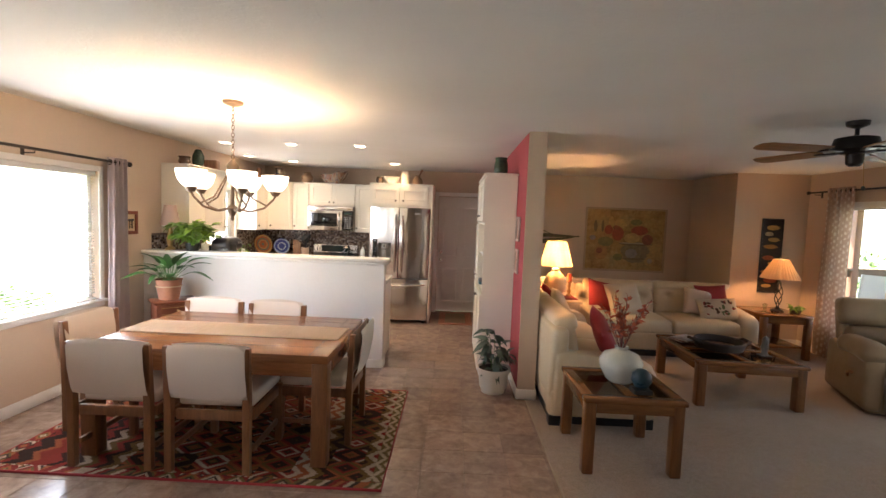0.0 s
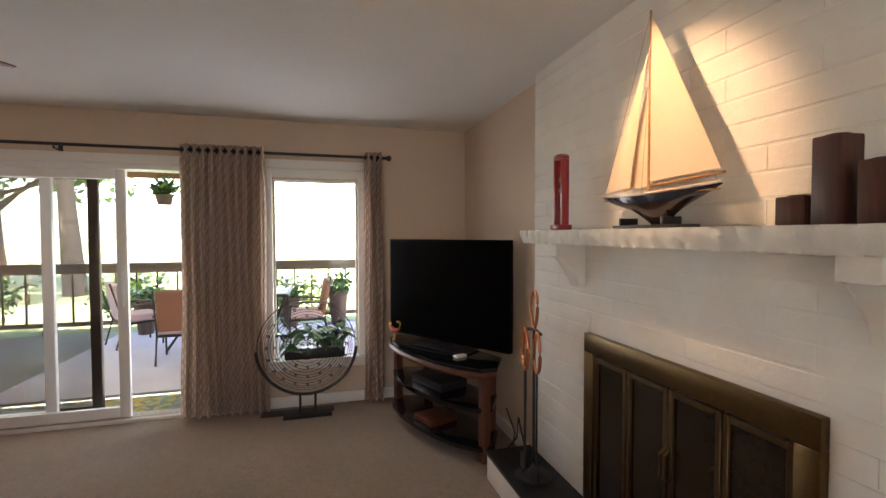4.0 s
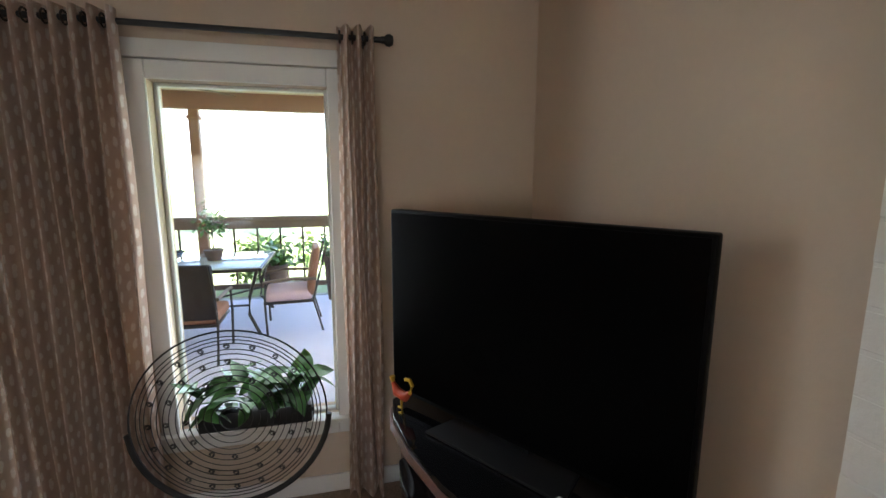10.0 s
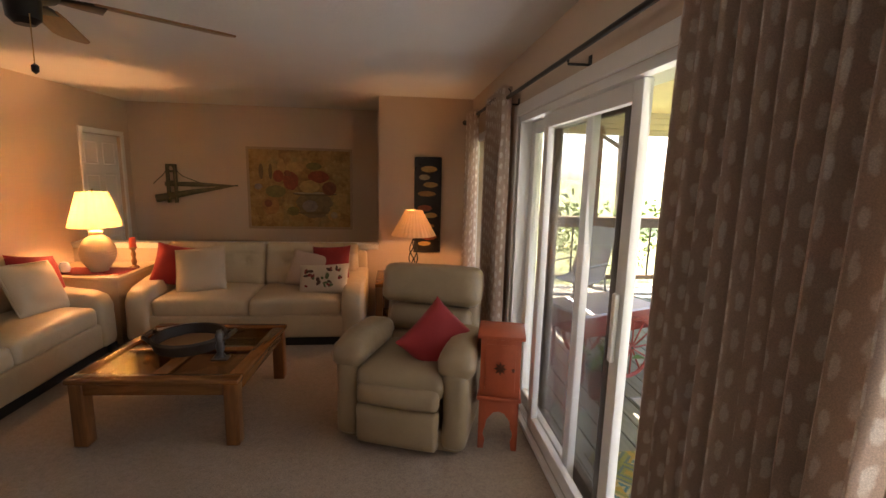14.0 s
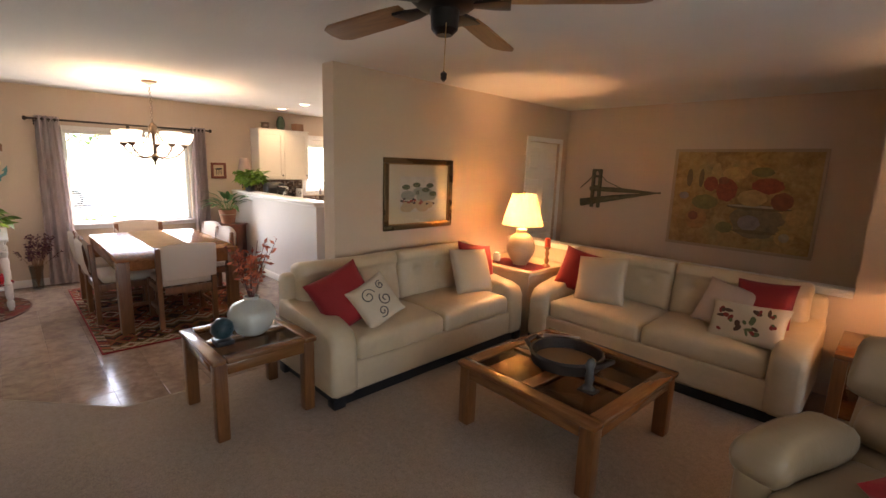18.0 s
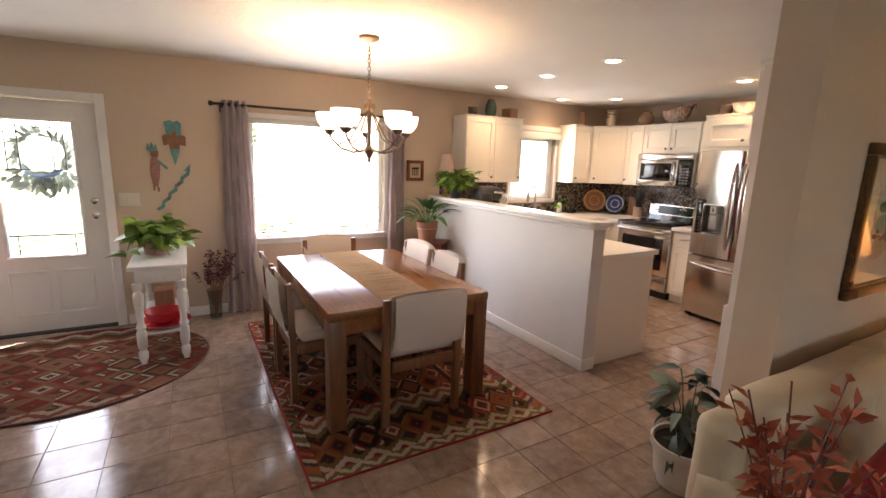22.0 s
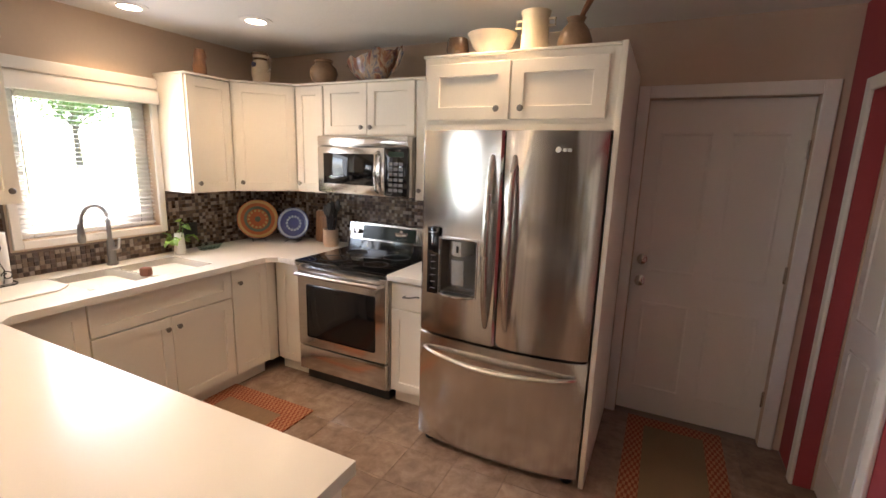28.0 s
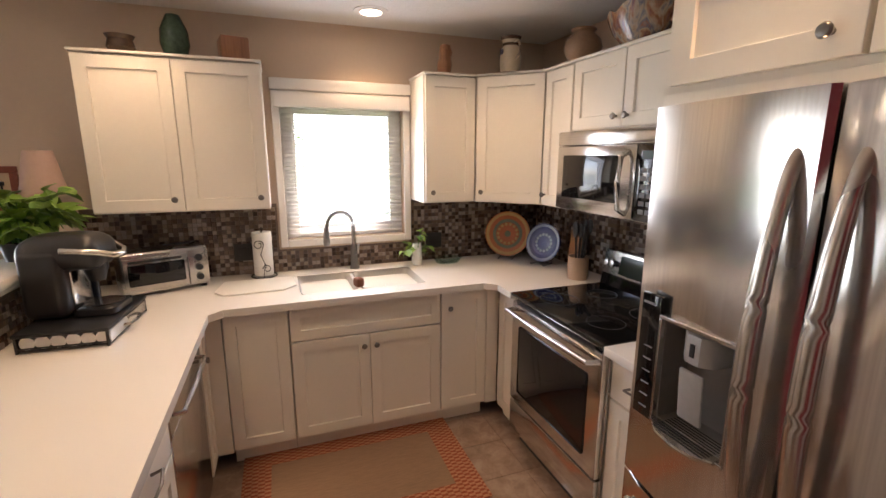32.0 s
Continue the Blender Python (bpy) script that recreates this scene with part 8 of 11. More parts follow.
def glass_table(name, label, m, w, d, h, rail, cross_x, cross_y, leg=.085):
    t = thing(name, label, "table", m)
    for x in (-1, 1):
        for y in (-1, 1):
            part("leg", box(x * (w / 2 - leg / 2 - .012) - leg / 2, y * (d / 2 - leg / 2 - .012) - leg / 2, 0, x * (w / 2 - leg / 2 - .012) + leg / 2, y * (d / 2 - leg / 2 - .012) + leg / 2, h - .03, .012, 3), WALN_Z, t)
    for y in (-1, 1):
        part("top_rail", box(-w / 2, y * (d / 2 - rail / 2) - rail / 2, h - .035, w / 2, y * (d / 2 - rail / 2) + rail / 2, h, .010, 3), WALN, t)
        part("apron", box(-w / 2 + leg, y * (d / 2 - .03) - .012, h - .105, w / 2 - leg, y * (d / 2 - .03) + .012, h - .036, .006), WALN, t)
    for x in (-1, 1):
        part("top_rail", box(x * (w / 2 - rail / 2) - rail / 2, -d / 2 + rail, h - .035, x * (w / 2 - rail / 2) + rail / 2, d / 2 - rail, h, .010, 3), WALN_Y, t)
        part("apron", box(x * (w / 2 - .03) - .012, -d / 2 + leg, h - .105, x * (w / 2 - .03) + .012, d / 2 - leg, h - .036, .006), WALN_Y, t)
    xs, ys = [-w / 2 + rail, w / 2 - rail], [-d / 2 + rail, d / 2 - rail]
    if cross_x:
        part("cross_rail", box(-cross_x / 2, ys[0], h - .033, cross_x / 2, ys[1], h - .001, .006), WALN_Y, t)
        xs = [xs[0], -cross_x / 2, cross_x / 2, xs[1]]
    if cross_y:
        for x0, x1 in zip(xs[::2], xs[1::2]):
            part("cross_rail", box(x0, -cross_y / 2, h - .032, x1, cross_y / 2, h - .002, .006), WALN, t)
        ys = [ys[0], -cross_y / 2, cross_y / 2, ys[1]]
    for x0, x1 in zip(xs[::2], xs[1::2]):
        for y0, y1 in zip(ys[::2], ys[1::2]):
            part("glass_pane", box(x0 - .004, y0 - .004, h - .014, x1 + .004, y1 + .004, h - .006), BROWN_GLASS, t)
    return t


glass_table("coffee_table", "square walnut coffee table with four bronze glass panes", pose(3.125, 5.05, .004, 0, 0, -3), .98, 1.0, .43, .09, .09, .09)
glass_table("side_table", "walnut side table with two bronze glass panes", pose(1.55, 3.66, .004), .67, .65, .52, .08, .08, 0, .075)

# on the coffee table
WICK = surf("black_wicker", (.03, .02, .015), .6, .4, fine=80, bumpy=.8)
bw = thing("serving_tray", "round dark wicker tray with handles on the coffee table", "tray", pose(3.09, 5.09, .435))
part("rim", lathe([(.20, .0), (.215, .0), (.235, .07), (.228, .085), (.215, .08), (.2, .02)], 32), WICK, bw)
part("tray_base", lathe([(0, .004), (.2, .004), (.2, .014), (0, .016)], 32), surf("tray_tan", (.30, .16, .07), .4, .2), bw)
for s in (-1, 1):
    part("handle", tube([(s * .2, -.09, .05), (s * .27, -.06, .08), (s * .28, .06, .08), (s * .2, .09, .05)], .016, 8), WICK, bw)
mg = thing("magazines", "stack of magazines on the coffee table", "magazines", pose(2.87, 5.34, .435, 0, 0, 20))
for k, col in enumerate(((.5, .42, .36), (.25, .12, .1), (.55, .5, .46), (.3, .3, .34))):
    part("magazine", box(-.13, -.1, .007 * k, .13, .1, .0065 + .007 * k, .001, m=pose(.012 * k, 0, 0, 0, 0, 7 * k - 8)), surf("magazine_cover", col, .3, .5, big=18, bumpy=0), mg)
fgr = mesh_ob("horse_figurine", lathe([(0, 0), (.03, 0), (.03, .01), (.018, .03), (.03, .07), (.024, .11), (.03, .15), (.014, .18), (0, .185)], 14, wave=lambda a, i: 1 + .25 * math.sin(2 * a + i * .8)), surf("grey_bronze", (.10, .10, .10), .35, .4, metal=.6), 50)
fgr.matrix_basis = pose(3.38, 4.84, .446)
tagged(fgr, "small grey metal figurine on a dark base", "figurine")
fb = mesh_ob("figurine_base", box(-.05, -.04, 0, .05, .04, .011, .003), BLACK_PLASTIC, 40)
fb.matrix_basis = pose(3.38, 4.84, .4345)
tagged(fb, "small black base under the figurine", "base")

# on the side table
CELADON = surf("pale_celadon_glaze", (.52, .52, .46), .22, .1, big=6, bumpy=.05)
vs_ = thing("branch_vase", "white ceramic jar with dried red branches", "vase", pose(1.565, 3.69, .5245))
part("jar", lathe([(0, 0), (.075, 0), (.1, .02), (.145, .10), (.15, .15), (.12, .2), (.06, .225), (.045, .235), (.05, .255), (.04, .255), (.035, .235), (.1, .19), (.13, .14), (0, .02)], 36), CELADON, vs_)
lf = bmesh.new()
BRANCH = surf("branch_brown", (.16, .06, .05), .8)
rr = random.Random(12)
for k in range(20):
    a, r = rr.uniform(0, 6.28), rr.uniform(.05, .22)
    top = Vector((r * math.cos(a), r * math.sin(a), rr.uniform(.42, .62)))
    part("branch", tube([(0, 0, .2), top * .55 + Vector((0, 0, .12)), top], .002, 4), BRANCH, vs_)
    for j in range(9):
        t = rr.uniform(.4, 1)
        q = Vector((0, 0, .2)).lerp(top, t)
        leaf(.045, .022, lf, Matrix.Translation(q) @ pose(0, 0, 0, rr.uniform(0, 360), rr.uniform(-70, 40), rr.uniform(0, 360)), .3, .2, 2)
part("red_leaves", lf, leafy("dried_red", (.26, .035, .015), (.50, .13, .06), .7), vs_)
gl = thing("glass_egg", "dark teal egg on a black stand on the side table", "ornament", pose(1.63, 3.48, .5245))
part("stand", box(-.06, -.05, 0, .06, .05, .03, .004), BLACK_PLASTIC, gl)
part("egg", lathe([(0, .03), (.045, .045), (.068, .085), (.06, .13), (.03, .158), (0, .165)], 24), surf("teal_stone", (.014, .045, .06), .3, .5, big=14), gl)

# corner table with lamp
ct = thing("corner_table", "square cream corner table between the two sofas", "table", pose(1.60, 6.57, .004))
part("top", box(-.41, -.36, .61, .41, .38, .65, .01), surf("cream_table", (.60, .46, .30), .4, .08), ct)
part("body", box(-.38, -.33, .0, .38, .35, .61, .01), surf("cream_table_body", (.55, .42, .28), .5, .08), ct)
rn2 = thing("red_runner", "red woven cloth on the corner table", "cloth", pose(1.68, 6.46, .6545))
part("cloth", box(-.30, -.16, 0, .30, .16, .004), RED_V, rn2)


def lit_shade(name, col, thin=.55):
    m, nt, p, out = nodes_of(name)
    p.inputs["Base Color"].default_value = (*col, 1)
    tr, mx = nt.nodes.new("ShaderNodeBsdfTranslucent"), nt.nodes.new("ShaderNodeMixShader")
    tr.inputs["Color"].default_value = (*col, 1)
    mx.inputs[0].default_value = thin
    p.inputs["Roughness"].default_value = .9
    link(nt, p.outputs[0], mx.inputs[1])
    link(nt, tr.outputs[0], mx.inputs[2])
    link(nt, mx.outputs[0], out.inputs["Surface"])
    return m


LSHADE = lit_shade("cream_lampshade_cloth", (.85, .74, .56))
LSHADE2 = lit_shade("tan_lampshade_cloth", (.70, .55, .38), .28)
la = thing("table_lamp", "ribbed cream ceramic table lamp with a lit cream shade", "lamp", pose(1.70, 6.47, .659) @ Matrix.Diagonal((1.04, 1.04, 1.17, 1)))
RIB = [(0, 0), (.07, 0), (.075, .02)] + [(.085 + .055 * math.sin(math.pi * min(1, k / 22)) + (.004 if k % 2 else 0), .03 + .011 * k) for k in range(22)] + [(.06, .285), (.05, .30), (.055, .32), (.02, .335), (0, .335)]
part("base", lathe(RIB, 32), surf("ribbed_ceramic", (.52, .40, .26), .45, .1), la)
part("neck", lathe([(.01, .33), (.01, .56), (0, .56)], 10), BRASS, la)
part("shade", lathe([(.205, .36), (.17, .47), (.118, .635), (.116, .635), (.168, .47), (.203, .36)], 128, wave=lambda a, i: 1 + .016 * math.sin(16 * a)), LSHADE, la, smooth=60)
part("harp_finial", lathe([(0, .55), (.005, .56), (.005, .64), (.012, .65), (0, .665)], 10), BRASS, la)
lamp("table_lamp_bulb", "POINT", (1.70, 6.47, .659 + .56), LAMP_W, BULB, .03)
cdl = thing("candle_holder", "turned brass candlestick with a red candle", "candlestick", pose(1.93, 6.62, .655))
part("stick", lathe([(0, 0), (.045, 0), (.04, .015), (.018, .03), (.026, .07), (.014, .1), (.024, .14), (.014, .17), (.035, .2), (.035, .21), (0, .21)], 20), wood("turned_wood", (.2, .08, .03), (.4, .2, .08), axis="z"), cdl)
part("candle", lathe([(0, .21), (.03, .21), (.03, .30), (.02, .305), (0, .3)], 18), surf("red_wax", (.5, .07, .03), .5, .05), cdl)
bot = thing("glass_bottle", "small clear glass bottle on the corner table", "bottle", pose(1.33, 6.32, .655))
part("glass_body", lathe([(0, 0), (.035, 0), (.037, .08), (.02, .11), (.018, .14), (0, .14)], 16), glass_mat("clear_bottle", (.85, .85, .8)), bot)
wh = thing("white_shell", "round white shell ornament on the corner table", "ornament", pose(1.47, 6.36, .659))
part("shell", lathe([(0, 0), (.04, .01), (.055, .05), (.035, .1), (0, .11)], 18, m=Matrix.Diagonal((1, .5, 1, 1))), WHITE_CERAMIC, wh)

# end table and lamp by the corner
et = thing("end_table", "walnut end table beside the sofa", "table", pose(4.62, 6.55, .004))
part("top", box(-.32, -.32, .54, .32, .32, .575, .008), WALN, et)
for x in (-1, 1):
    for y in (-1, 1):
        part("leg", box(x * .28 - .035, y * .28 - .035, 0, x * .28 + .035, y * .28 + .035, .54, .006), WALN_Z, et)
    part("apron", box(x * .285 - .012, -.24, .46, x * .285 + .012, .24, .539), WALN_Y, et)
    part("apron", box(-.24, x * .285 - .012, .46, .24, x * .285 + .012, .539), WALN, et)
part("shelf", box(-.26, -.26, .14, .26, .26, .165, .004), WALN, et)
lb = thing("table_lamp", "black twisted iron table lamp with a lit pleated shade", "lamp", pose(4.68, 6.53, .5795) @ Matrix.Diagonal((1, 1, 1.16, 1)))
b = bmesh.new()
for k in range(4):
    a0 = k * math.pi / 2
    tube([((.012 + .034 * math.sin(math.pi * t)) * math.cos(a0 + 4 * t), (.012 + .034 * math.sin(math.pi * t)) * math.sin(a0 + 4 * t), .06 + .28 * t) for t in [i / 14 for i in range(15)]], .006, 6, b)
part("twisted_stem", b, BLACK_IRON, lb)
part("foot", lathe([(0, 0), (.08, 0), (.075, .015), (.03, .03), (.018, .06), (0, .06)], 22), BLACK_IRON, lb)
part("neck", lathe([(.01, .33), (.01, .52), (0, .52)], 10), BLACK_IRON, lb)
part("shade", lathe([(.225, .38), (.085, .60), (.083, .60), (.223, .38)], 180, wave=lambda a, i: 1 + .022 * math.sin(30 * a)), LSHADE2, lb, smooth=60)
lamp("table_lamp_bulb", "POINT", (4.68, 6.53, .5795 + .55), LAMP_W * .34, BULB, .03)
foliage("small_plant", "small green plant in a bowl on the end table", pose(4.84, 6.42, .5795), 9, .07, .03, POTHOS, .12, .12, pot(BLACK_PLASTIC, [(0, 0), (.05, 0), (.07, .05), (.065, .05), (0, .015)], .06, .04), .03, 61, 7)
og = thing("glass_ornament", "small clear glass ornament on the end table", "ornament", pose(4.44, 6.42, .5795))
part("glass_body", lathe([(0, 0), (.03, 0), (.018, .03), (.022, .08), (.03, .11), (0, .12)], 14), glass_mat("ornament_glass", (.8, .88, .82)), og)

# pictures
WFR = surf("pale_wood_frame", (.42, .31, .20), .5, .1)
def canvas_mat():
    """Loose ochre, olive and umber brushwork."""
    m, nt, p, _ = nodes_of("canvas_ochre")
    v = coords(nt)
    f, g, h = noise_node(nt, v, 3.2, 4, .6, .9), noise_node(nt, v, 17, 4, .6, .6), noise_node(nt, v, 240, 2)
    c = ramp(nt, f, [(.30, (.17, .10, .03)), (.45, (.33, .19, .06)), (.56, (.46, .30, .11)), (.70, (.30, .24, .10))])
    c = mix(nt, .35, c, ramp(nt, g, [(.35, (.20, .11, .035)), (.55, (.40, .27, .10)), (.7, (.55, .42, .22))]))
    link(nt, c, p.inputs["Base Color"])
    p.inputs["Roughness"].default_value = .7
    bump(nt, p, g, .3, .004)
    bump(nt, p, h, .2, .001)
    return m


CANVAS = canvas_mat()
def oval(cx, cz, rx, rz, k, mat, p, n=22):
    part("painted_shape", slab([(cx + rx * (1 + .05 * math.sin(3 * i + 9 * cx)) * math.cos(2 * math.pi * i / n), cz + rz * (1 + .05 * math.sin(2 * i + 7 * cz)) * math.sin(2 * math.pi * i / n)) for i in range(n)], 0, .0012, m=Matrix.Translation((0, -.0062 - .0013 * k, 0)) @ Matrix(((1, 0, 0, 0), (0, 0, -1, 0), (0, 1, 0, 0), (0, 0, 0, 1)))), mat, p)


def pt_(n, c):
    return surf("oil_" + n, c, .7, .3, big=16, bumpy=.15)


PM = {n: pt_(n, c) for n, c in (("red", (.30, .08, .04)), ("dark", (.17, .12, .055)), ("gold", (.46, .30, .11)), ("pear", (.38, .20, .07)), ("white", (.40, .33, .22)), ("leaf", (.20, .17, .06)), ("plum", (.24, .09, .045)), ("bowl", (.22, .165, .085)), ("blue", (.26, .22, .19)))}
pa = frame_pic("fruit_painting", "framed still life painting of fruit in a bowl", pose(2.55, YH - .001, .863), 1.366, 1.075, .03, WFR, [(.028, .028, 1.338, 1.047, 0, CANVAS)])
for cx, cz, rx, rz, k, c in ((.44, .80, .05, .13, 1, "gold"), (.62, .82, .12, .07, 1, "gold"), (.86, .84, .10, .05, 1, "leaf"), (.18, .76, .03, .10, 1, "dark"), (.30, .76, .025, .10, 1, "dark"), (.36, .50, .13, .08, 1, "leaf"), (.86, .27, .20, .12, 1, "bowl"), (.86, .36, .24, .13, 2, "bowl"),
                             (.85, .22, .20, .02, 3, "dark"), (.80, .31, .10, .08, 3, "blue"), (.86, .475, .28, .03, 4, "dark"), (.86, .485, .27, .012, 5, "white"), (.40, .70, .07, .08, 2, "red"), (.56, .64, .10, .12, 3, "red"), (.52, .74, .05, .04, 4, "plum"), (.92, .70, .14, .08, 3, "red"), (.80, .57, .13, .085, 6, "gold"),
                             (1.06, .55, .095, .09, 6, "plum"), (.29, .31, .11, .12, 2, "pear"), (.26, .34, .05, .05, 3, "plum"), (1.12, .19, .085, .085, 2, "gold"), (1.12, .19, .045, .045, 3, "white"), (1.20, .40, .09, .09, 1, "gold"), (.58, .24, .08, .06, 1, "leaf"), (.14, .56, .05, .04, 1, "blue")):
    oval(cx, cz, rx, rz, k, PM[c], pa)
DKFR = surf("dark_gilt_frame", (.15, .10, .05), .28, .3, metal=.85)
wc = frame_pic("watercolour", "watercolour of a village scene in a dark gilt frame", pose(1.131, 5.95, 1.05, 0, 0, 90) @ Matrix.Diagonal((1, 1, 1, 1)), .01, .01, .001, DKFR, [])
bpy.data.objects.remove([o for o in wc.children][0])
def wc_box(name, y0, z0, y1, z1, d0, d1, mat, bev=0):
    part(name, box(d0, y0 - 5.95, z0 - 1.05, d1, y1 - 5.95, z1 - 1.05, bev), mat, wc)
wc.matrix_basis = pose(1.131, 5.95, 1.05)
b = bmesh.new()
for y0, z0, y1, z1 in ((5.075, 1.045, 5.955, 1.095), (5.075, 1.67, 5.955, 1.72), (5.075, 1.095, 5.125, 1.67), (5.905, 1.095, 5.955, 1.67)):
    box(0, y0 - 5.95, z0 - 1.05, .03, y1 - 5.95, z1 - 1.05, .006, 2, b)
part("frame", b, DKFR, wc)
b = bmesh.new()
for y0, z0, y1, z1 in ((5.12, 1.09, 5.91, 1.105), (5.12, 1.66, 5.91, 1.675), (5.12, 1.105, 5.135, 1.66), (5.895, 1.105, 5.91, 1.66)):
    box(0.002, y0 - 5.95, z0 - 1.05, .024, y1 - 5.95, z1 - 1.05, .003, 1, b)
part("gilt_slip", b, GOLD, wc)
wc_box("mat_board", 5.13, 1.10, 5.90, 1.665, .004, .008, surf("cream_mat", (.58, .50, .38), .8, .04))
wc_box("paper", 5.27, 1.21, 5.76, 1.55, .0085, .0095, surf("watercolour_sky", (.55, .50, .44), .8, .2, big=8))
rr = random.Random(17)
for mat, zz, n, s in ((surf("wc_hill", (.28, .30, .26), .8, .3), (1.34, 1.42), 6, .09), (surf("wc_tree", (.10, .12, .07), .8, .3), (1.36, 1.47), 7, .05), (surf("wc_ground", (.45, .34, .22), .8, .3), (1.23, 1.28), 7, .08), (surf("wc_red", (.30, .07, .05), .8, .3), (1.27, 1.33), 9, .022), (surf("wc_dark", (.07, .05, .05), .8, .3), (1.26, 1.34), 9, .02)):
    for k in range(n):
        y, z = rr.uniform(5.27 + s, 5.76 - s), rr.uniform(*zz)
        part("painted_shape", slab([(y - 5.95 + s * math.cos(a), z - 1.05 + s * .5 * math.sin(a)) for a in [i * .5236 for i in range(12)]], .0096 + .0002 * k, .0102 + .0002 * k, m=Matrix(((0, 0, 1, 0), (1, 0, 0, 0), (0, 1, 0, 0), (0, 0, 0, 1)))), mat, wc)
pg = part("picture_glass", box(.012, 5.13 - 5.95, 1.10 - 1.05, .014, 5.90 - 5.95, 1.665 - 1.05), glass_mat("picture_glass_clear"), wc)
pg.visible_shadow = False
bp = frame_pic("black_panel", "tall black lacquer panel with golden leaf shapes", pose(4.70, YJ - .001, .762), .30, 1.06, .012, BLACK_PLASTIC, [(.011, .011, .289, 1.049, 0, surf("black_lacquer", (.012, .01, .009), .3, .3))])
for cx, cz, rx, rz, c in ((.16, .93, .09, .035, "gold"), (.11, .84, .06, .03, "white"), (.18, .76, .08, .03, "gold"), (.14, .66, .1, .03, "pear"), (.12, .5, .08, .035, "red"), (.19, .42, .07, .03, "gold"), (.13, .3, .1, .03, "pear"), (.17, .18, .09, .04, "red"), (.12, .1, .07, .025, "gold")):
    oval(cx, cz, rx, rz, 1, PM[c], bp)
# bridge sculpture on the hall wall
VERD = surf("verdigris_metal", (.12, .11, .06), .5, .35, big=12, metal=.5, bumpy=.15)
bs = thing("bridge_sculpture", "dark verdigris metal bridge sculpture on the hall wall", "wall sculpture", pose(1.43, YH - .06, 1.215))
for pts, r in (([(0, 0, .03), (.45, 0, .12), (1.02, 0, .22)], [.05, .035, .006]), ([(.12, 0, .22), (.5, 0, .22), (1.02, 0, .21)], [.028, .03, .006])):
    part("deck", tube(pts, r, 8, m=Matrix.Diagonal((1, .4, 1, 1))), VERD, bs)
for x in (.16, .25):
    part("tower_leg", box(x - .018, -.02, -.02, x + .018, .02, .47, .004), VERD, bs)
for z in (.1, .25, .38, .46):
    part("tower_brace", box(.15, -.015, z - .014, .26, .015, z + .014, .003), VERD, bs)
part("cable", tube([(-.02, 0, .22), (.1, 0, .33), (.2, 0, .46), (.34, 0, .32), (.55, 0, .24)], .006, 6), VERD, bs)
part("standoff", box(.18, .02, .2, .22, .06, .24), VERD, bs)

# ceiling fan
FANB = surf("fan_black_bronze", (.015, .012, .01), .35, .2, metal=.5, bumpy=.02)
fan = thing("ceiling_fan", "black five-blade ceiling fan with brown wooden blades", "ceiling fan", pose(3.18, 3.82, 0))
part("canopy", lathe([(0, H), (.07, H), (.065, H - .03), (.02, H - .05), (0, H - .05)], 26), FANB, fan)
part("downrod", lathe([(.014, H - .04), (.014, 2.33), (0, 2.33)], 12), FANB, fan)
part("motor_housing", lathe([(0, 2.345), (.06, 2.345), (.125, 2.33), (.135, 2.29), (.13, 2.25), (.10, 2.225), (.055, 2.215), (0, 2.215)], 32), FANB, fan)
part("switch_cup", lathe([(.055, 2.215), (.05, 2.15), (.03, 2.13), (0, 2.13)], 22), FANB, fan)
part("pull_chain", tube([(.04, -.03, 2.16), (.045, -.04, 1.99)], .0018, 5), BRASS, fan)
part("chain_fob", lathe([(0, 1.925), (.011, 1.935), (.012, 1.955), (0, 1.965)], 10, m=Matrix.Translation((.045, -.04, .03))), FANB, fan)
BLADE = wood("fan_blade_wood", (.17, .08, .03), (.34, .17, .065), .45, "x")
for k in range(5):
    mm = pose(0, 0, 2.235, 0, 0, 39 + 72 * k)
    iron = part("blade_iron", slab([(.09, -.02), (.18, -.045), (.24, -.05), (.24, .05), (.18, .045), (.09, .02)], -.006, .006, .002), FANB, fan, m=mm)
    part("blade", slab([(.20, -.055), (.3, -.062), (.66, -.072), (.715, -.05), (.73, 0), (.715, .05), (.66, .072), (.3, .062), (.20, .055)], -.004, .004, .002, m=pose(0, 0, .012, 11, 0, 0)), BLADE, iron)

# porch-side curtains and rods
TAN = dash_cloth("taupe_print_cloth", (.68, .53, .435), (.93, .86, .79))
rod("curtain_rod", "black curtain rod above the sliding door", XS - .10, 1.52, 5.16, 2.155, XS, (1.6, 3.95, 5.1), BLACK_IRON)
rod("curtain_rod", "black curtain rod above the side window", XS - .10, 5.20, 6.86, 2.19, XS, (5.3, 6.78), BLACK_IRON)
curtain("curtain", "taupe printed curtain panel bunched beside the sliding door", pose(XS - .10, 2.82, 0, 0, 0, 90), .62, .03, 2.20, 10, TAN, .062, 3, 1.03)
curtain("curtain", "narrow taupe printed curtain panel beside the corner window", pose(XS - .10, 1.63, 0, 0, 0, 90), .155, .03, 2.20, 3, TAN, .045, 7, 1.15)
curtain("curtain", "taupe printed curtain panel between window and sliding door", pose(XS - .10, 5.33, 0, 0, 0, 90), .62, .03, 2.235, 9, TAN, .052, 9, 1.0)
curtain("curtain", "narrow taupe printed curtain panel in the room corner", pose(XS - .10, 6.36, 0, 0, 0, 90), .40, .03, 2.235, 6, TAN, .045, 12, 1.0)

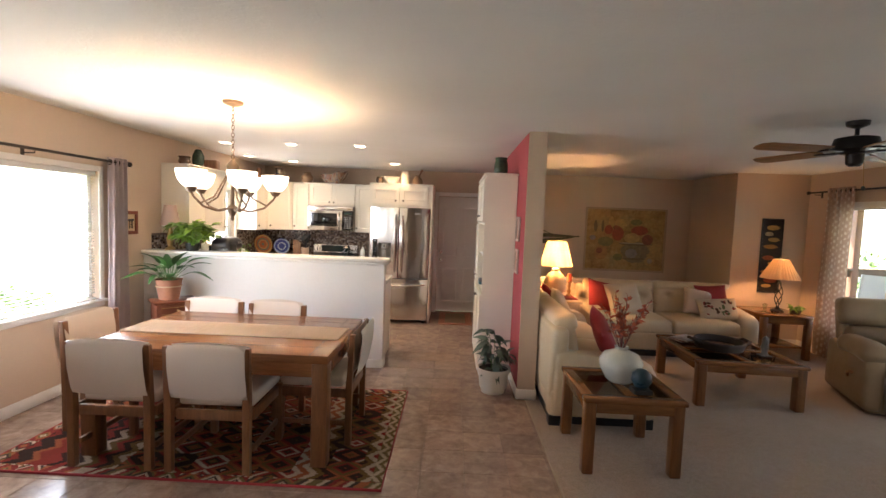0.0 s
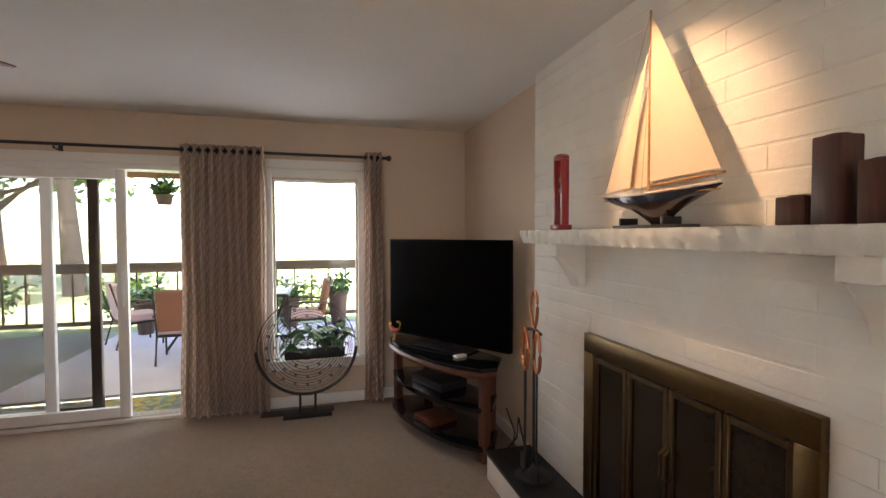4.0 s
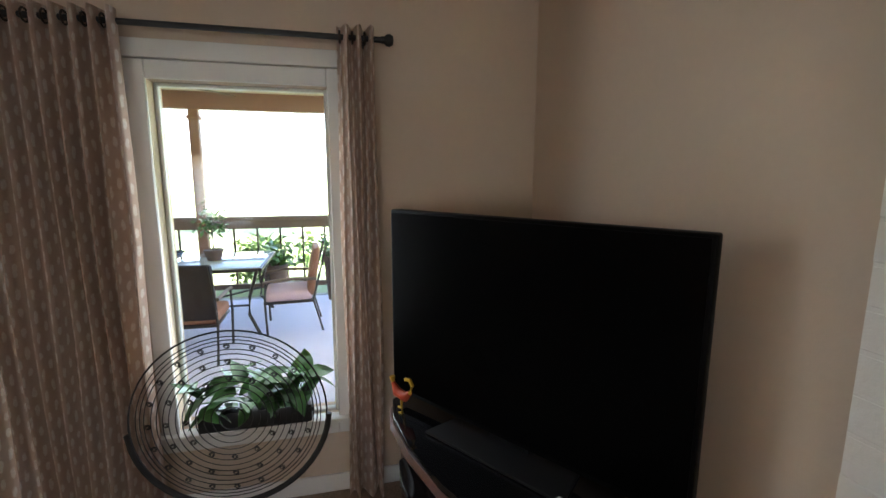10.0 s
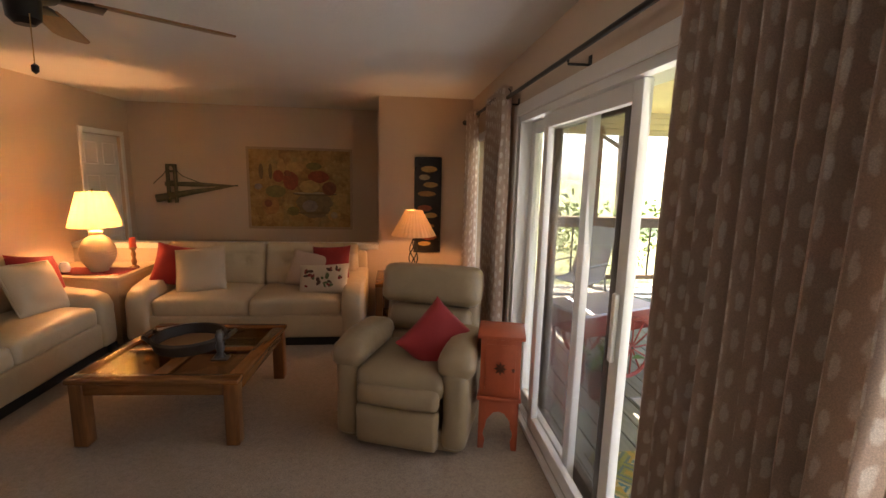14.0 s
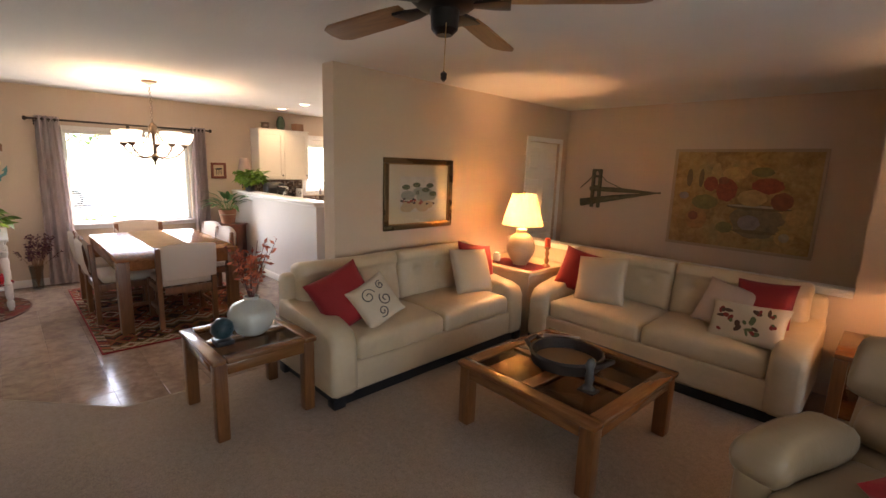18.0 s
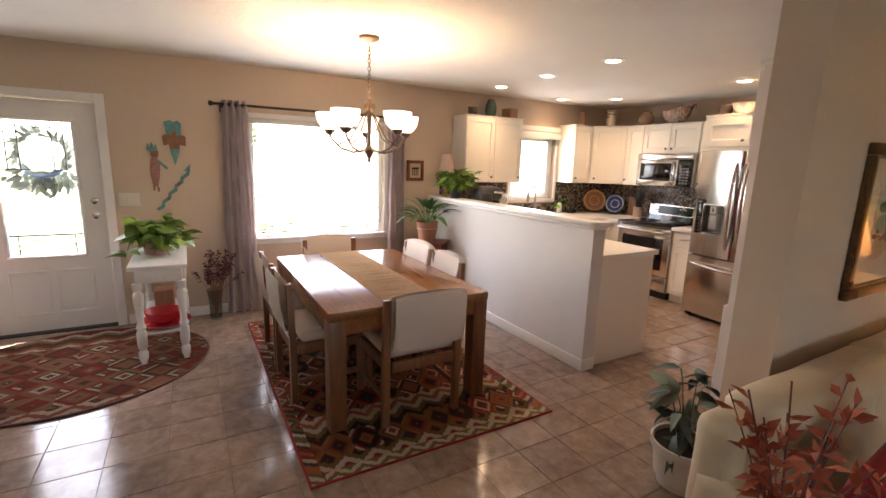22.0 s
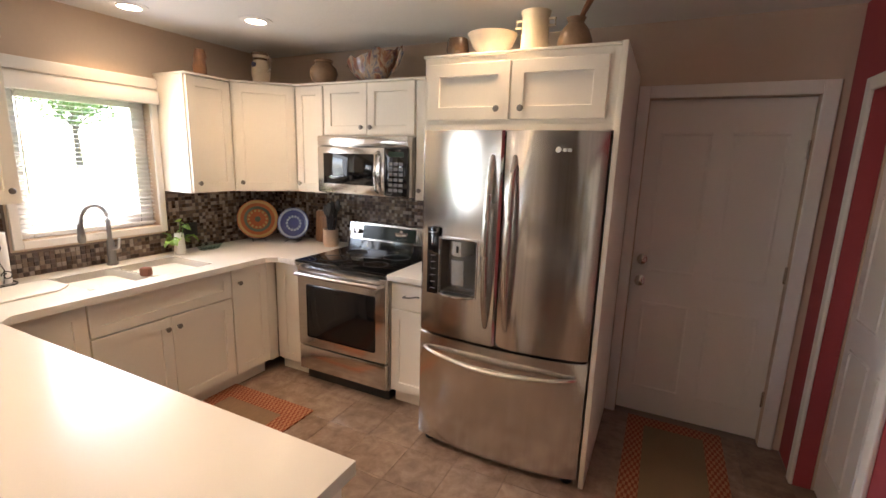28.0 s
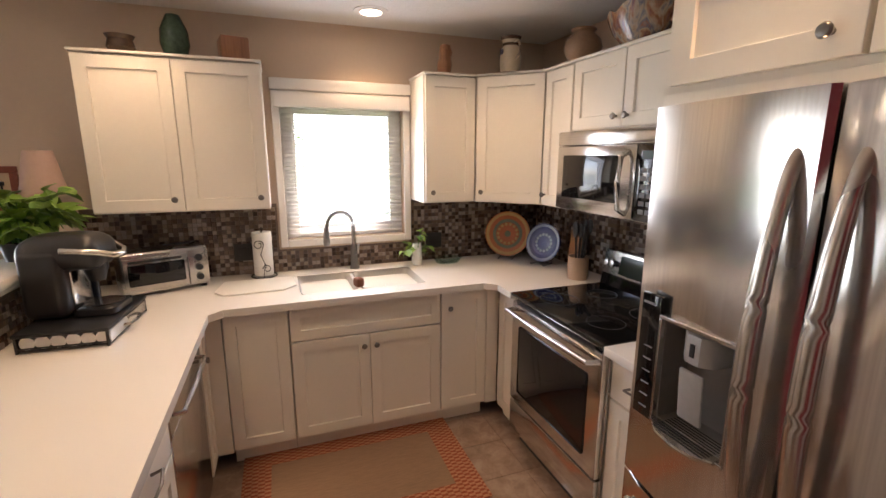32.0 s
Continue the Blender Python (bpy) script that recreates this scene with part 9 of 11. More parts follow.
# television and its stand
tv = thing("television", "large black flat television on a corner stand", "television", pose(4.537, 1.192, 0, 0, 0, 214.2))
part("screen_frame", box(-.582, 0, .675, .582, .05, 1.449, .006), surf("tv_bezel_black", (.004, .004, .004), .4, .1, bumpy=0, spec=.03), tv)
part("screen", box(-.570, -.003, .695, .570, .002, 1.438), surf("tv_screen", (.002, .002, .002), .3, .1, bumpy=0, spec=.03), tv)
part("neck", box(-.08, .02, .64, .08, .06, .705), BLACK_PLASTIC, tv)
part("stand_foot", slab([(-.28, -.11), (.28, -.11), (.24, .14), (-.24, .14)], .636, .648, .004), BLACK_PLASTIC, tv)
CHERRY = wood("cherry_stand", (.06, .018, .01), (.15, .05, .025), .35, "z")
ts = thing("television_stand", "corner television stand with black glass shelves and cherry legs", "television stand", pose(4.499, 1.236, .004, 0, 0, 201))
SHAPE = [(-.61, .02), (-.575, -.09), (-.44, -.16), (-.24, -.205), (0, -.222), (.24, -.205), (.44, -.16), (.575, -.09), (.61, .02), (.45, .21), (-.45, .21)]
for z, s in ((.60, 1.0), (.33, .93), (.08, .96)):
    part("glass_shelf", slab([(x * s, y * s) for x, y in SHAPE], z, z + .03, .006), BLACK_GLASS, ts)
fr_ = bmesh.new()
tube([(x * .97, y * .97, .585) for x, y in SHAPE[:9]], .022, 6, fr_)
part("front_rail", fr_, CHERRY, ts)
for x, y in ((-.54, -.03), (.54, -.03), (.38, .17), (-.38, .17)):
    part("leg", box(x - .03, y - .03, 0, x + .03, y + .03, .60, .008), CHERRY, ts)
part("media_box", box(-.22, -.1, .36, .16, .14, .42, .004), BLACK_PLASTIC, ts)
part("disc_case", box(-.1, -.16, .111, .12, .08, .15, .004), RED_CH, ts)
rm = mesh_ob("remote_control", box(-.025, -.045, 0, .025, .045, .018, .006, 3), WHITE_CERAMIC, 40)
rm.matrix_basis = pose(4.235, 1.155, .6345, 0, 0, 20)
tagged(rm, "small white remote control on the television stand", "remote control")
ROR, ROY = surf("toy_orange", (.45, .06, .02), .5, .1), surf("toy_yellow", (.60, .36, .03), .5, .1)
ro = mesh_ob("rooster_figure", tube([(-.055, 0, .09), (-.03, 0, .055), (.02, 0, .05), (.045, 0, .075)], [.008, .02, .02, .01], 10), ROR, 50)
ro.matrix_basis = pose(4.885, 1.50, .655, 0, 0, 214)
tagged(ro, "orange and yellow painted wooden rooster on the stand", "figure")
for pts, r in (([(-.055, 0, .09), (-.06, 0, .115)], [.007, .012]), ([(.045, 0, .075), (.06, 0, .11), (.045, 0, .13), (.02, 0, .125)], .008), ([(-.02, .012, .05), (-.02, .014, -.018), (-.04, .014, -.019)], .005), ([(.015, -.012, .05), (.015, -.014, -.018), (-.005, -.014, -.019)], .005)):
    part("yellow_trim", tube(pts, r, 8), ROY, ro)
cbl = mesh_ob("power_cable", tube([(3.98, .92, .35), (3.93, .88, .2), (3.88, .92, .12), (3.92, .98, .06), (3.86, .9, .2), (3.92, .86, .3), (3.88, .83, .1)], .006, 6), DARK, 40)
tagged(cbl, "loose dark power cable hanging behind the stand", "cable")

# wire disc and planter at the corner window
wd = thing("wire_disc", "round black wire disc sculpture on a stand", "sculpture", pose(5.10, 2.19, .575))
DM = Matrix(((0, 0, 1, 0), (1, 0, 0, 0), (0, 1, 0, 0), (0, 0, 0, 1)))
for k, r in enumerate((.385, .36, .345, .33, .305, .285, .262, .24, .215, .19, .165, .14, .11, .08, .05)):
    part("wire_ring", tube(ring_pts(r, 48), .0022 if k else .004, 5, m=DM, closed=True), BLACK_IRON, wd)
b = tube([(.0125 * math.cos(a) * (1 - a / 16), .0125 * math.sin(a) * (1 - a / 16), 0) for a in [i * .6 for i in range(20)]], .0022, 4)
sp0 = part("wire_spiral", b, BLACK_IRON, wd, m=DM @ Matrix.Translation((.317, 0, 0)))
for r, n in ((.317, 20), (.251, 16), (.178, 12)):
    for k in range(n):
        a = 2 * math.pi * k / n
        share("wire_spiral", sp0.data, wd, DM @ Matrix.Translation((r * math.cos(a), r * math.sin(a), 0)))
b = bmesh.new()
tube([(0, .395 * math.cos(a), .395 * math.sin(a)) for a in [math.pi * 1.02 + i * math.pi * .96 / 20 for i in range(21)]], .012, 8, b)
part("cradle", b, BLACK_IRON, wd)
for y in (-.06, .06):
    part("post", tube([(0, y, -.56), (0, y, -.385)], .01, 8), BLACK_IRON, wd)
part("stand_base", box(-.07, -.19, -.571, .07, .19, -.545, .004), BLACK_IRON, wd)
plt = thing("window_planter", "dark planter box with leafy green plants at the window", "planter", pose(5.33, 2.14, .4185))
part("trough", box(-.055, -.26, 0, .05, .24, .09, .01), BLACK_PLASTIC, plt)
rr = random.Random(77)
lv = bmesh.new()
for k in range(90):
    q = (rr.uniform(-.06, .03), rr.uniform(-.26, .24), .09 + rr.uniform(0, .15))
    leaf(rr.uniform(.09, .17), rr.uniform(.05, .085), lv, Matrix.Translation(q) @ pose(0, 0, 0, rr.uniform(-40, 40), rr.uniform(-60, 20), rr.uniform(0, 360)), .3, .45)
part("leaves", lv, DEEP, plt, smooth=60)
vt = thing("floor_vent", "black metal floor register in the carpet", "vent", pose(5.19, 2.27, .0045))
part("vent_frame", box(-.06, -.29, 0, .06, .29, .006, .002), BLACK_IRON, vt)
for k in range(14):
    part("vent_slat", box(-.045, -.265 + .04 * k, .006, .045, -.25 + .04 * k, .009), BLACK_IRON, vt)

# ---- fireplace ----
FY = .83
fpw = structure("wall_chimney", box(1.52, .50, 0, 3.765, FY - .003, H), BRICK)
FX0, FX1, FZ1 = 2.12, 3.19, 1.01
hr = thing("hearth", "low raised hearth with a black slate top and white edge", "hearth", pose(0, 0, 0))
part("hearth_base", box(1.52, FY + .002, 0.003, 3.80, 1.125, .15, .004), BRICK, hr)
part("slate_top", box(1.50, FY + .003, .15, 3.81, 1.13, .172, .004), surf("black_slate", (.006, .006, .006), .5, .3, big=6, bumpy=.15), hr)
ma = thing("mantel_shelf", "white painted mantel shelf with a rough hewn edge on corbels", "mantel", pose(0, 0, 0))
rr = random.Random(2)
front = []
n = 150
for k in range(n + 1):
    x = 1.70 + 1.84 * k / n
    front.append((x, 1.028 + .009 * abs(math.sin(x * 42 + .8 * math.sin(x * 9))) + .002 * rr.uniform(-1, 1)))
b = bmesh.new()
slab([(3.54, FY - .002), (1.70, FY - .002)] + front, 1.439, 1.507, .006, b)
bmesh.ops.subdivide_edges(b, edges=[e for e in b.edges if abs(e.verts[0].co.z - e.verts[1].co.z) > .03], cuts=2)
for v in b.verts:
    if v.co.y > .98:
        v.co.y -= .022 * max(0, (1.487 - v.co.z) / .045) * (.35 + .65 * abs(math.sin(v.co.x * 42 + .8 * math.sin(v.co.x * 9)))) + .006 * noise.noise(v.co * 18)
part("shelf", b, BRICK, ma, smooth=25)
for x in (3.27, 1.97):
    part("corbel", slab([(FY - .002, 1.225), (FY + .035, 1.225), (FY + .045, 1.275), (FY + .10, 1.345), (FY + .12, 1.375), (FY + .16, 1.38), (FY + .16, 1.438), (FY - .002, 1.438)], -.045, .045, .004, m=Matrix(((0, 0, 1, x), (1, 0, 0, 0), (0, 1, 0, 0), (0, 0, 0, 1)))), BRICK, ma)
ABR = surf("antique_brass", (.13, .08, .032), .34, .3, metal=.9, bumpy=.04)
# a darker, browner brass for the door frames than on the surround
DARKBRASS = surf("dark_brown_brass", (.075, .042, .017), .42, .4, metal=.7, bumpy=.05)
fi = thing("fireplace_doors", "antique brass fireplace surround with four dark glass doors", "fireplace", pose(0, FY, 0))
b = bmesh.new()
for x0, z0, x1, z1 in ((FX0, .92, FX1, FZ1), (FX0, .18, FX0 + .07, .92), (FX1 - .07, .18, FX1, .92), (FX0 + .07, .18, FX1 - .07, .215)):
    box(x0, -.004, z0, x1, .03, z1, .004, 2, b)
part("surround", b, ABR, fi)
SMOKE = surf("smoked_glass", (.020, .012, .006), .2, .6, big=3, bumpy=.02, spec=.35)
pw_ = (FX1 - FX0 - .14) / 4
for k in range(4):
    x0 = FX0 + .07 + pw_ * k
    d_ = bmesh.new()
    for a, z0, c, z1 in ((x0 + .003, .222, x0 + .025, .91), (x0 + pw_ - .025, .222, x0 + pw_ - .003, .91), (x0 + .025, .222, x0 + pw_ - .025, .245), (x0 + .025, .885, x0 + pw_ - .025, .91)):
        box(a, 0, z0, c, .022, z1, .003, 1, d_)
    dp = part("door", d_, DARKBRASS, fi)
    part("glass_pane", box(x0 + .024, .004, .244, x0 + pw_ - .024, .01, .886), SMOKE, dp)
for x in (FX0 + .07 + pw_ * 2 - .012, FX0 + .07 + pw_ * 2 + .012):
    part("handle", tube([(x, .022, .56), (x, .045, .58), (x, .045, .66), (x, .022, .68)], .005, 6), ABR, fi)
part("firebox", box(FX0 + .08, -.007, .225, FX1 - .08, -.001, .90), DARK, fi)

# painted bricks
rr = random.Random(6)
BL, BH = .292, .0795
bks = []
for lx in (BL, BL / 2):
    b = slab([(0, .003), (.009, .0), (.0115, .0025), (.012, .02), (.012, BH - .026), (.0115, BH - .0085), (.009, BH - .006), (0, BH - .009)], 0, lx - .0012, m=Matrix(((0, 0, 1, 0), (1, 0, 0, 0), (0, 1, 0, 0), (0, 0, 0, 1))))
    o = mesh_ob("brick", b, BRICK, 30)
    bks.append(o.data)
    bpy.data.objects.remove(o)
row = 0
z = .004
while z < H - BH * .6:
    x = 3.765 - (BL if row % 2 else BL / 2)
    first = True
    while x > 1.52 - .01:
        half = (row % 2 == 0 and first)
        w_ = BL / 2 if half else BL
        xx = x
        if not (xx + w_ > FX0 - .02 and xx < FX1 + .02 and z + BH > .17 and z < FZ1 + .005) and z + BH > .15:
            me = bks[1] if half else bks[0]
            share("brick", me, fpw, pose(xx, FY - (.0125 if 1.0 < z < 1.40 else .0105) - rr.uniform(0, .0015), z, rr.uniform(-.5, .5), rr.uniform(-.25, .25), rr.uniform(-.3, .3)))
        first = False
        x -= BL
    z += BH
    row += 1
# cut pieces beside the fireplace opening
for x0, x1 in ((FX1 + .006, None), (None, FX0 - .006)):
    z, r = .004, 0
    while z < FZ1 + BH:
        xs = 3.765 - (BL if r % 2 else BL / 2)
        edges = [3.765, xs]
        while xs > 1.52:
            xs -= BL
            edges.append(xs)
        for a, c in zip(edges[1:], edges[:-1]):
            if a + .0 < (x0 or -9) < c and z + BH > .17 and z < FZ1 + .005:
                if c - x0 > .03:
                    part("brick", box(x0, FY - .011, z, c - .0012, FY + .001, z + BH - .006), BRICK, fpw)
            if x1 and a < x1 < c and z + BH > .17 and z < FZ1 + .005 and x1 - a > .03:
                part("brick", box(a, FY - .011, z, x1, FY + .001, z + BH - .006), BRICK, fpw)
        z += BH
        r += 1

# model yacht
NAVY, BURG = surf("navy_hull", (.012, .018, .035), .15, .1, coat=.5, bumpy=0), surf("burgundy_hull", (.018, .006, .006), .2, .15, coat=.4, bumpy=0)
yt = thing("model_yacht", "wooden model sailing yacht with cream sails on the mantel", "model boat", pose(2.655, .93, 1.508))
def hull(z_lo, z_hi, mat, name):
    b = bmesh.new()
    secs, n = 22, 7
    rows = []
    for i in range(secs + 1):
        u = -1 + 2 * i / secs
        half = .056 * max(.02, (1 - abs(u) ** 2.4))
        sheer = .118 + .016 * u * u
        depth = (.048 * (1 - abs(u) ** 1.8)) + .003
        keel = .062 * math.exp(-((u + .12) / .30) ** 2)
        rowv = []
        for s in range(-n, n + 1):
            t = s / n
            y = half * math.copysign(abs(t) ** .55, t)
            z = sheer - (depth + keel * (1 - abs(t)) ** 3) * (1 - abs(t) ** 2.2)
            rowv.append((.29 * u, y, z))
        rows.append(rowv)
    vs = [[b.verts.new(p) for p in r] for r in rows]
    for i in range(secs):
        for j in range(2 * n):
            q = (vs[i][j], vs[i + 1][j], vs[i + 1][j + 1], vs[i][j + 1])
            zc = sum(v.co.z for v in q) / 4
            u = (q[0].co.x + q[1].co.x) / .58
            if z_lo <= zc - .012 * u * u < z_hi:
                b.faces.new(q)
    bmesh.ops.delete(b, geom=[v for v in b.verts if not v.link_faces], context="VERTS")
    bmesh.ops.solidify(b, geom=b.faces[:], thickness=.002)
    return part(name, b, mat, yt, smooth=50)
hull(.092, .5, NAVY, "hull_topside")
hull(-.2, .092, BURG, "hull_bottom")
dk = []
for s in (1, -1):
    rng = range(-20, 21) if s == 1 else range(20, -21, -1)
    for i in rng:
        u = i / 20
        dk.append((.285 * u, s * .052 * max(.03, 1 - abs(u) ** 2.4)))
TEAK = wood("teak_deck", (.28, .13, .04), (.45, .25, .10), .4, "x")
part("deck", slab(dk, .114, .118), TEAK, yt)
part("cabin", box(-.08, -.02, .118, .02, .02, .138, .006), TEAK, yt)
part("cabin", box(-.15, -.015, .118, -.11, .015, .13, .004), TEAK, yt)
part("gunwale_stripe", tube([(x, y, .125 + .016 * (x / .29) ** 2) for x, y in dk], .0025, 5, closed=True), WHITE_CERAMIC, yt)
part("mast", tube([(.02, 0, .11), (.02, 0, .79)], [.006, .004], 8), TEAK, yt)
part("boom", tube([(.02, 0, .155), (-.30, 0, .165)], .0045, 8), TEAK, yt)
SAILC = surf("cream_sailcloth", (.72, .58, .42), .9, .08, fine=120, bumpy=.1)
def sail(a, c, d, belly):
    b = bmesh.new()
    n = 8
    A, C, D = Vector(a), Vector(c), Vector(d)
    g = {}
    for i in range(n + 1):
        for j in range(n + 1 - i):
            u, v = i / n, j / n
            p = A + (C - A) * u + (D - A) * v
            p.y += belly * 27 * u * v * (1 - u - v)
            g[i, j] = b.verts.new(p)
    for i in range(n):
        for j in range(n - i):
            b.faces.new((g[i, j], g[i + 1, j], g[i, j + 1]))
            if j < n - i - 1:
                b.faces.new((g[i + 1, j], g[i + 1, j + 1], g[i, j + 1]))
    bmesh.ops.recalc_face_normals(b, faces=b.faces[:])
    bmesh.ops.solidify(b, geom=b.faces[:], thickness=.003)
    return b
part("mainsail", sail((.012, 0, .17), (.012, 0, .775), (-.29, 0, .178), .012), SAILC, yt, smooth=60)
part("jib", sail((.03, -.022, .16), (.03, -.022, .60), (.19, -.022, .15), .006), SAILC, yt, smooth=60)
part("foresail", sail((.12, .004, .16), (.03, .004, .64), (.275, .004, .145), .01), SAILC, yt, smooth=60)
b = bmesh.new()
tube([(.02, 0, .785), (.28, 0, .14)], .001, 4, b)
tube([(.02, 0, .785), (-.28, 0, .13)], .001, 4, b)
for s in (-1, 1):
    tube([(.02, 0, .6), (.0, .05 * s, .12)], .001, 4, b)
part("rigging", b, surf("rigging_cord", (.3, .22, .14), .8), yt)
part("cradle_base", box(-.17, -.045, 0, .17, .045, .012, .003), BLACK_PLASTIC, yt)
for x in (-.09, .13):
    part("cradle_rib", box(x - .006, -.04, .012, x + .006, .04, .04, .002), BLACK_PLASTIC, yt)

tm = thing("galileo_thermometer", "tall red-framed glass thermometer with coloured floats", "thermometer", pose(3.265, .945, 1.508) @ Matrix.Diagonal((1, 1, 1.11, 1)))
REDL = surf("red_lacquer_frame", (.28, .012, .02), .3, .1, coat=.4, bumpy=0)
for x in (-.033, .033):
    part("upright", box(x - .009, -.02, .02, x + .009, .02, .31, .004), REDL, tm)
part("base", box(-.045, -.035, 0, .045, .035, .024, .005), REDL, tm)
part("arched_top", slab([(-.042, 0), (.042, 0), (.042, .012), (.02, .024), (-.02, .024), (-.042, .012)], -.02, .02, .003, m=pose(0, 0, .31) @ Matrix(((1, 0, 0, 0), (0, 0, -1, 0), (0, 1, 0, 0), (0, 0, 0, 1)))), REDL, tm)
g_ = part("glass_tube", lathe([(0, .026), (.021, .026), (.021, .295), (.01, .305), (0, .306)], 20), glass_mat("tube_glass", (.93, .95, .95)), tm)
g_.visible_shadow = False
for k, c in enumerate(((.5, .03, .03), (.05, .25, .06), (.45, .3, .03), (.04, .06, .35), (.5, .2, .03), (.12, .04, .3))):
    part("float", lathe([(0, -.011), (.009, -.006), (.011, 0), (.009, .007), (0, .011)], 12, m=Matrix.Translation((.006 * (-1) ** k, 0, .27 - .024 * k))), surf("float_colour", c, .2, .05, bumpy=0), tm)
DKW = wood("dark_block_wood", (.035, .012, .008), (.11, .035, .02), .45, "z")
for x, w_, h_, rz in ((2.136, .07, .072, 4), (2.05, .066, .207, -5), (1.957, .066, .138, 8)):
    o = mesh_ob("wooden_candle_block", box(-w_ / 2, -.035, 0, w_ / 2, .035, h_, .004, 2), DKW, 40)
    o.matrix_basis = pose(x, .935, 1.508, 0, 0, rz)
    tagged(o, "dark red-brown wooden block candle holder on the mantel", "candle block", group="wooden blocks on the mantel")
    part("candle_cup", lathe([(.02, h_), (.024, h_ + .003), (.02, h_ + .004), (.016, h_ + .001)], 16), BLACK_IRON, o)
for x in (3.35, 2.26):
    o = mesh_ob("small_glass_block", box(-.012, -.012, 0, .012, .012, .022, .003), glass_mat("glass_cube"), 40)
    o.matrix_basis = pose(x, .96, 1.508)
    tagged(o, "small clear glass block on the mantel", "ornament")

# fireside tools and an iron sculpture
COPR = surf("copper_handle", (.52, .20, .08), .35, .1, metal=.7, bumpy=.02)
tl = thing("fireplace_tools", "black iron fireplace tools with looped copper handles", "fireplace tools", pose(3.465, .985, .173))
part("base", lathe([(0, 0), (.1, 0), (.1, .012), (.03, .03), (.012, .05), (0, .05)], 24), BLACK_IRON, tl)
part("post", tube([(0, 0, .03), (0, 0, .80)], .008, 8), BLACK_IRON, tl)
part("crossbar", tube([(-.075, 0, .79), (0, 0, .805), (.075, 0, .79)], .009, 8), BLACK_IRON, tl)
def loop(w, h):
    return [(w * math.sin(a) * (1 - .25 * math.cos(a)) , 0, h * (1 - math.cos(a)) / 2) for a in [i * 6.283 / 22 for i in range(22)]]
part("handle_loop", tube(loop(.036, .20), .009, 8, m=Matrix.Translation((0, 0, .81)), closed=True), COPR, tl)
for x, head in ((-.07, "brush"), (.07, "shovel"), (.0, "poker")):
    y = .05 if x == 0 else .02
    t_ = part(head, tube([(x, y, .04), (x, y, .60)], .006, 8), BLACK_IRON, tl)
    part("handle_loop", tube(loop(.032, -.21), .009, 8, m=Matrix.Translation((x * 1.05, y, .80)), closed=True), COPR, t_)
    part("tool_head", box(x - .03, y - .012, .01, x + .03, y + .012, .1, .006) if head != "poker" else tube([(x, y, .05), (x + .02, y + .02, .02)], .008, 6), BLACK_IRON, t_)
dn = bmesh.new()
tube([(.19, 0, .375), (.185, 0, .42), (.15, 0, .455), (.105, 0, .44), (.03, 0, .40), (-.06, 0, .39), (-.13, 0, .40), (-.19, .01, .385), (-.235, .03, .33), (-.255, .05, .25)], [.008, .018, .024, .04, .075, .085, .06, .035, .02, .006], 14, dn)
for x, y in ((.10, .045), (.09, -.045), (-.10, .05), (-.11, -.05)):
    tube([(x, y * .7, .40), (x + .01, y, .22), (x, y, .08), (x + .02, y * 1.05, .0)], [.05, .034, .022, .026], 10, dn)
for x, h in ((.13, .07), (.085, .055), (.03, .095), (-.035, .07), (-.095, .11)):
    lz = .44 + .03 * (1 - abs(x) / .14)
    slab([(-.03, -.03), (.03, -.03), (.036, h * .45), (.02, h * .85), (0, h), (-.02, h * .85), (-.036, h * .45)], -.006, .006, .003, dn, Matrix(((1, 0, 0, x), (0, 0, -1, 0), (0, 1, 0, lz), (0, 0, 0, 1))))
dno = mesh_ob("metal_sculpture", dn, surf("blackened_iron", (.006, .0055, .005), .55, .3, bumpy=.1, spec=.2), 50)
dno.matrix_basis = pose(1.815, 1.0, .173) @ Matrix.Diagonal((.86, .86, .97, 1))
tagged(dno, "black iron animal sculpture with tall back plates on the hearth", "sculpture")
can_s = copy_thing(can0, pose(2.72, 1.62, H))
tagged(can_s, "round white recessed ceiling spotlight aimed at the mantel, lit")
lamp("mantel_spot_bulb", "SPOT", (2.72, 1.62, H - .03), SPOT_W, WARM, .03, to=(2.62, .9, 1.85), cone=52, blend=.7)

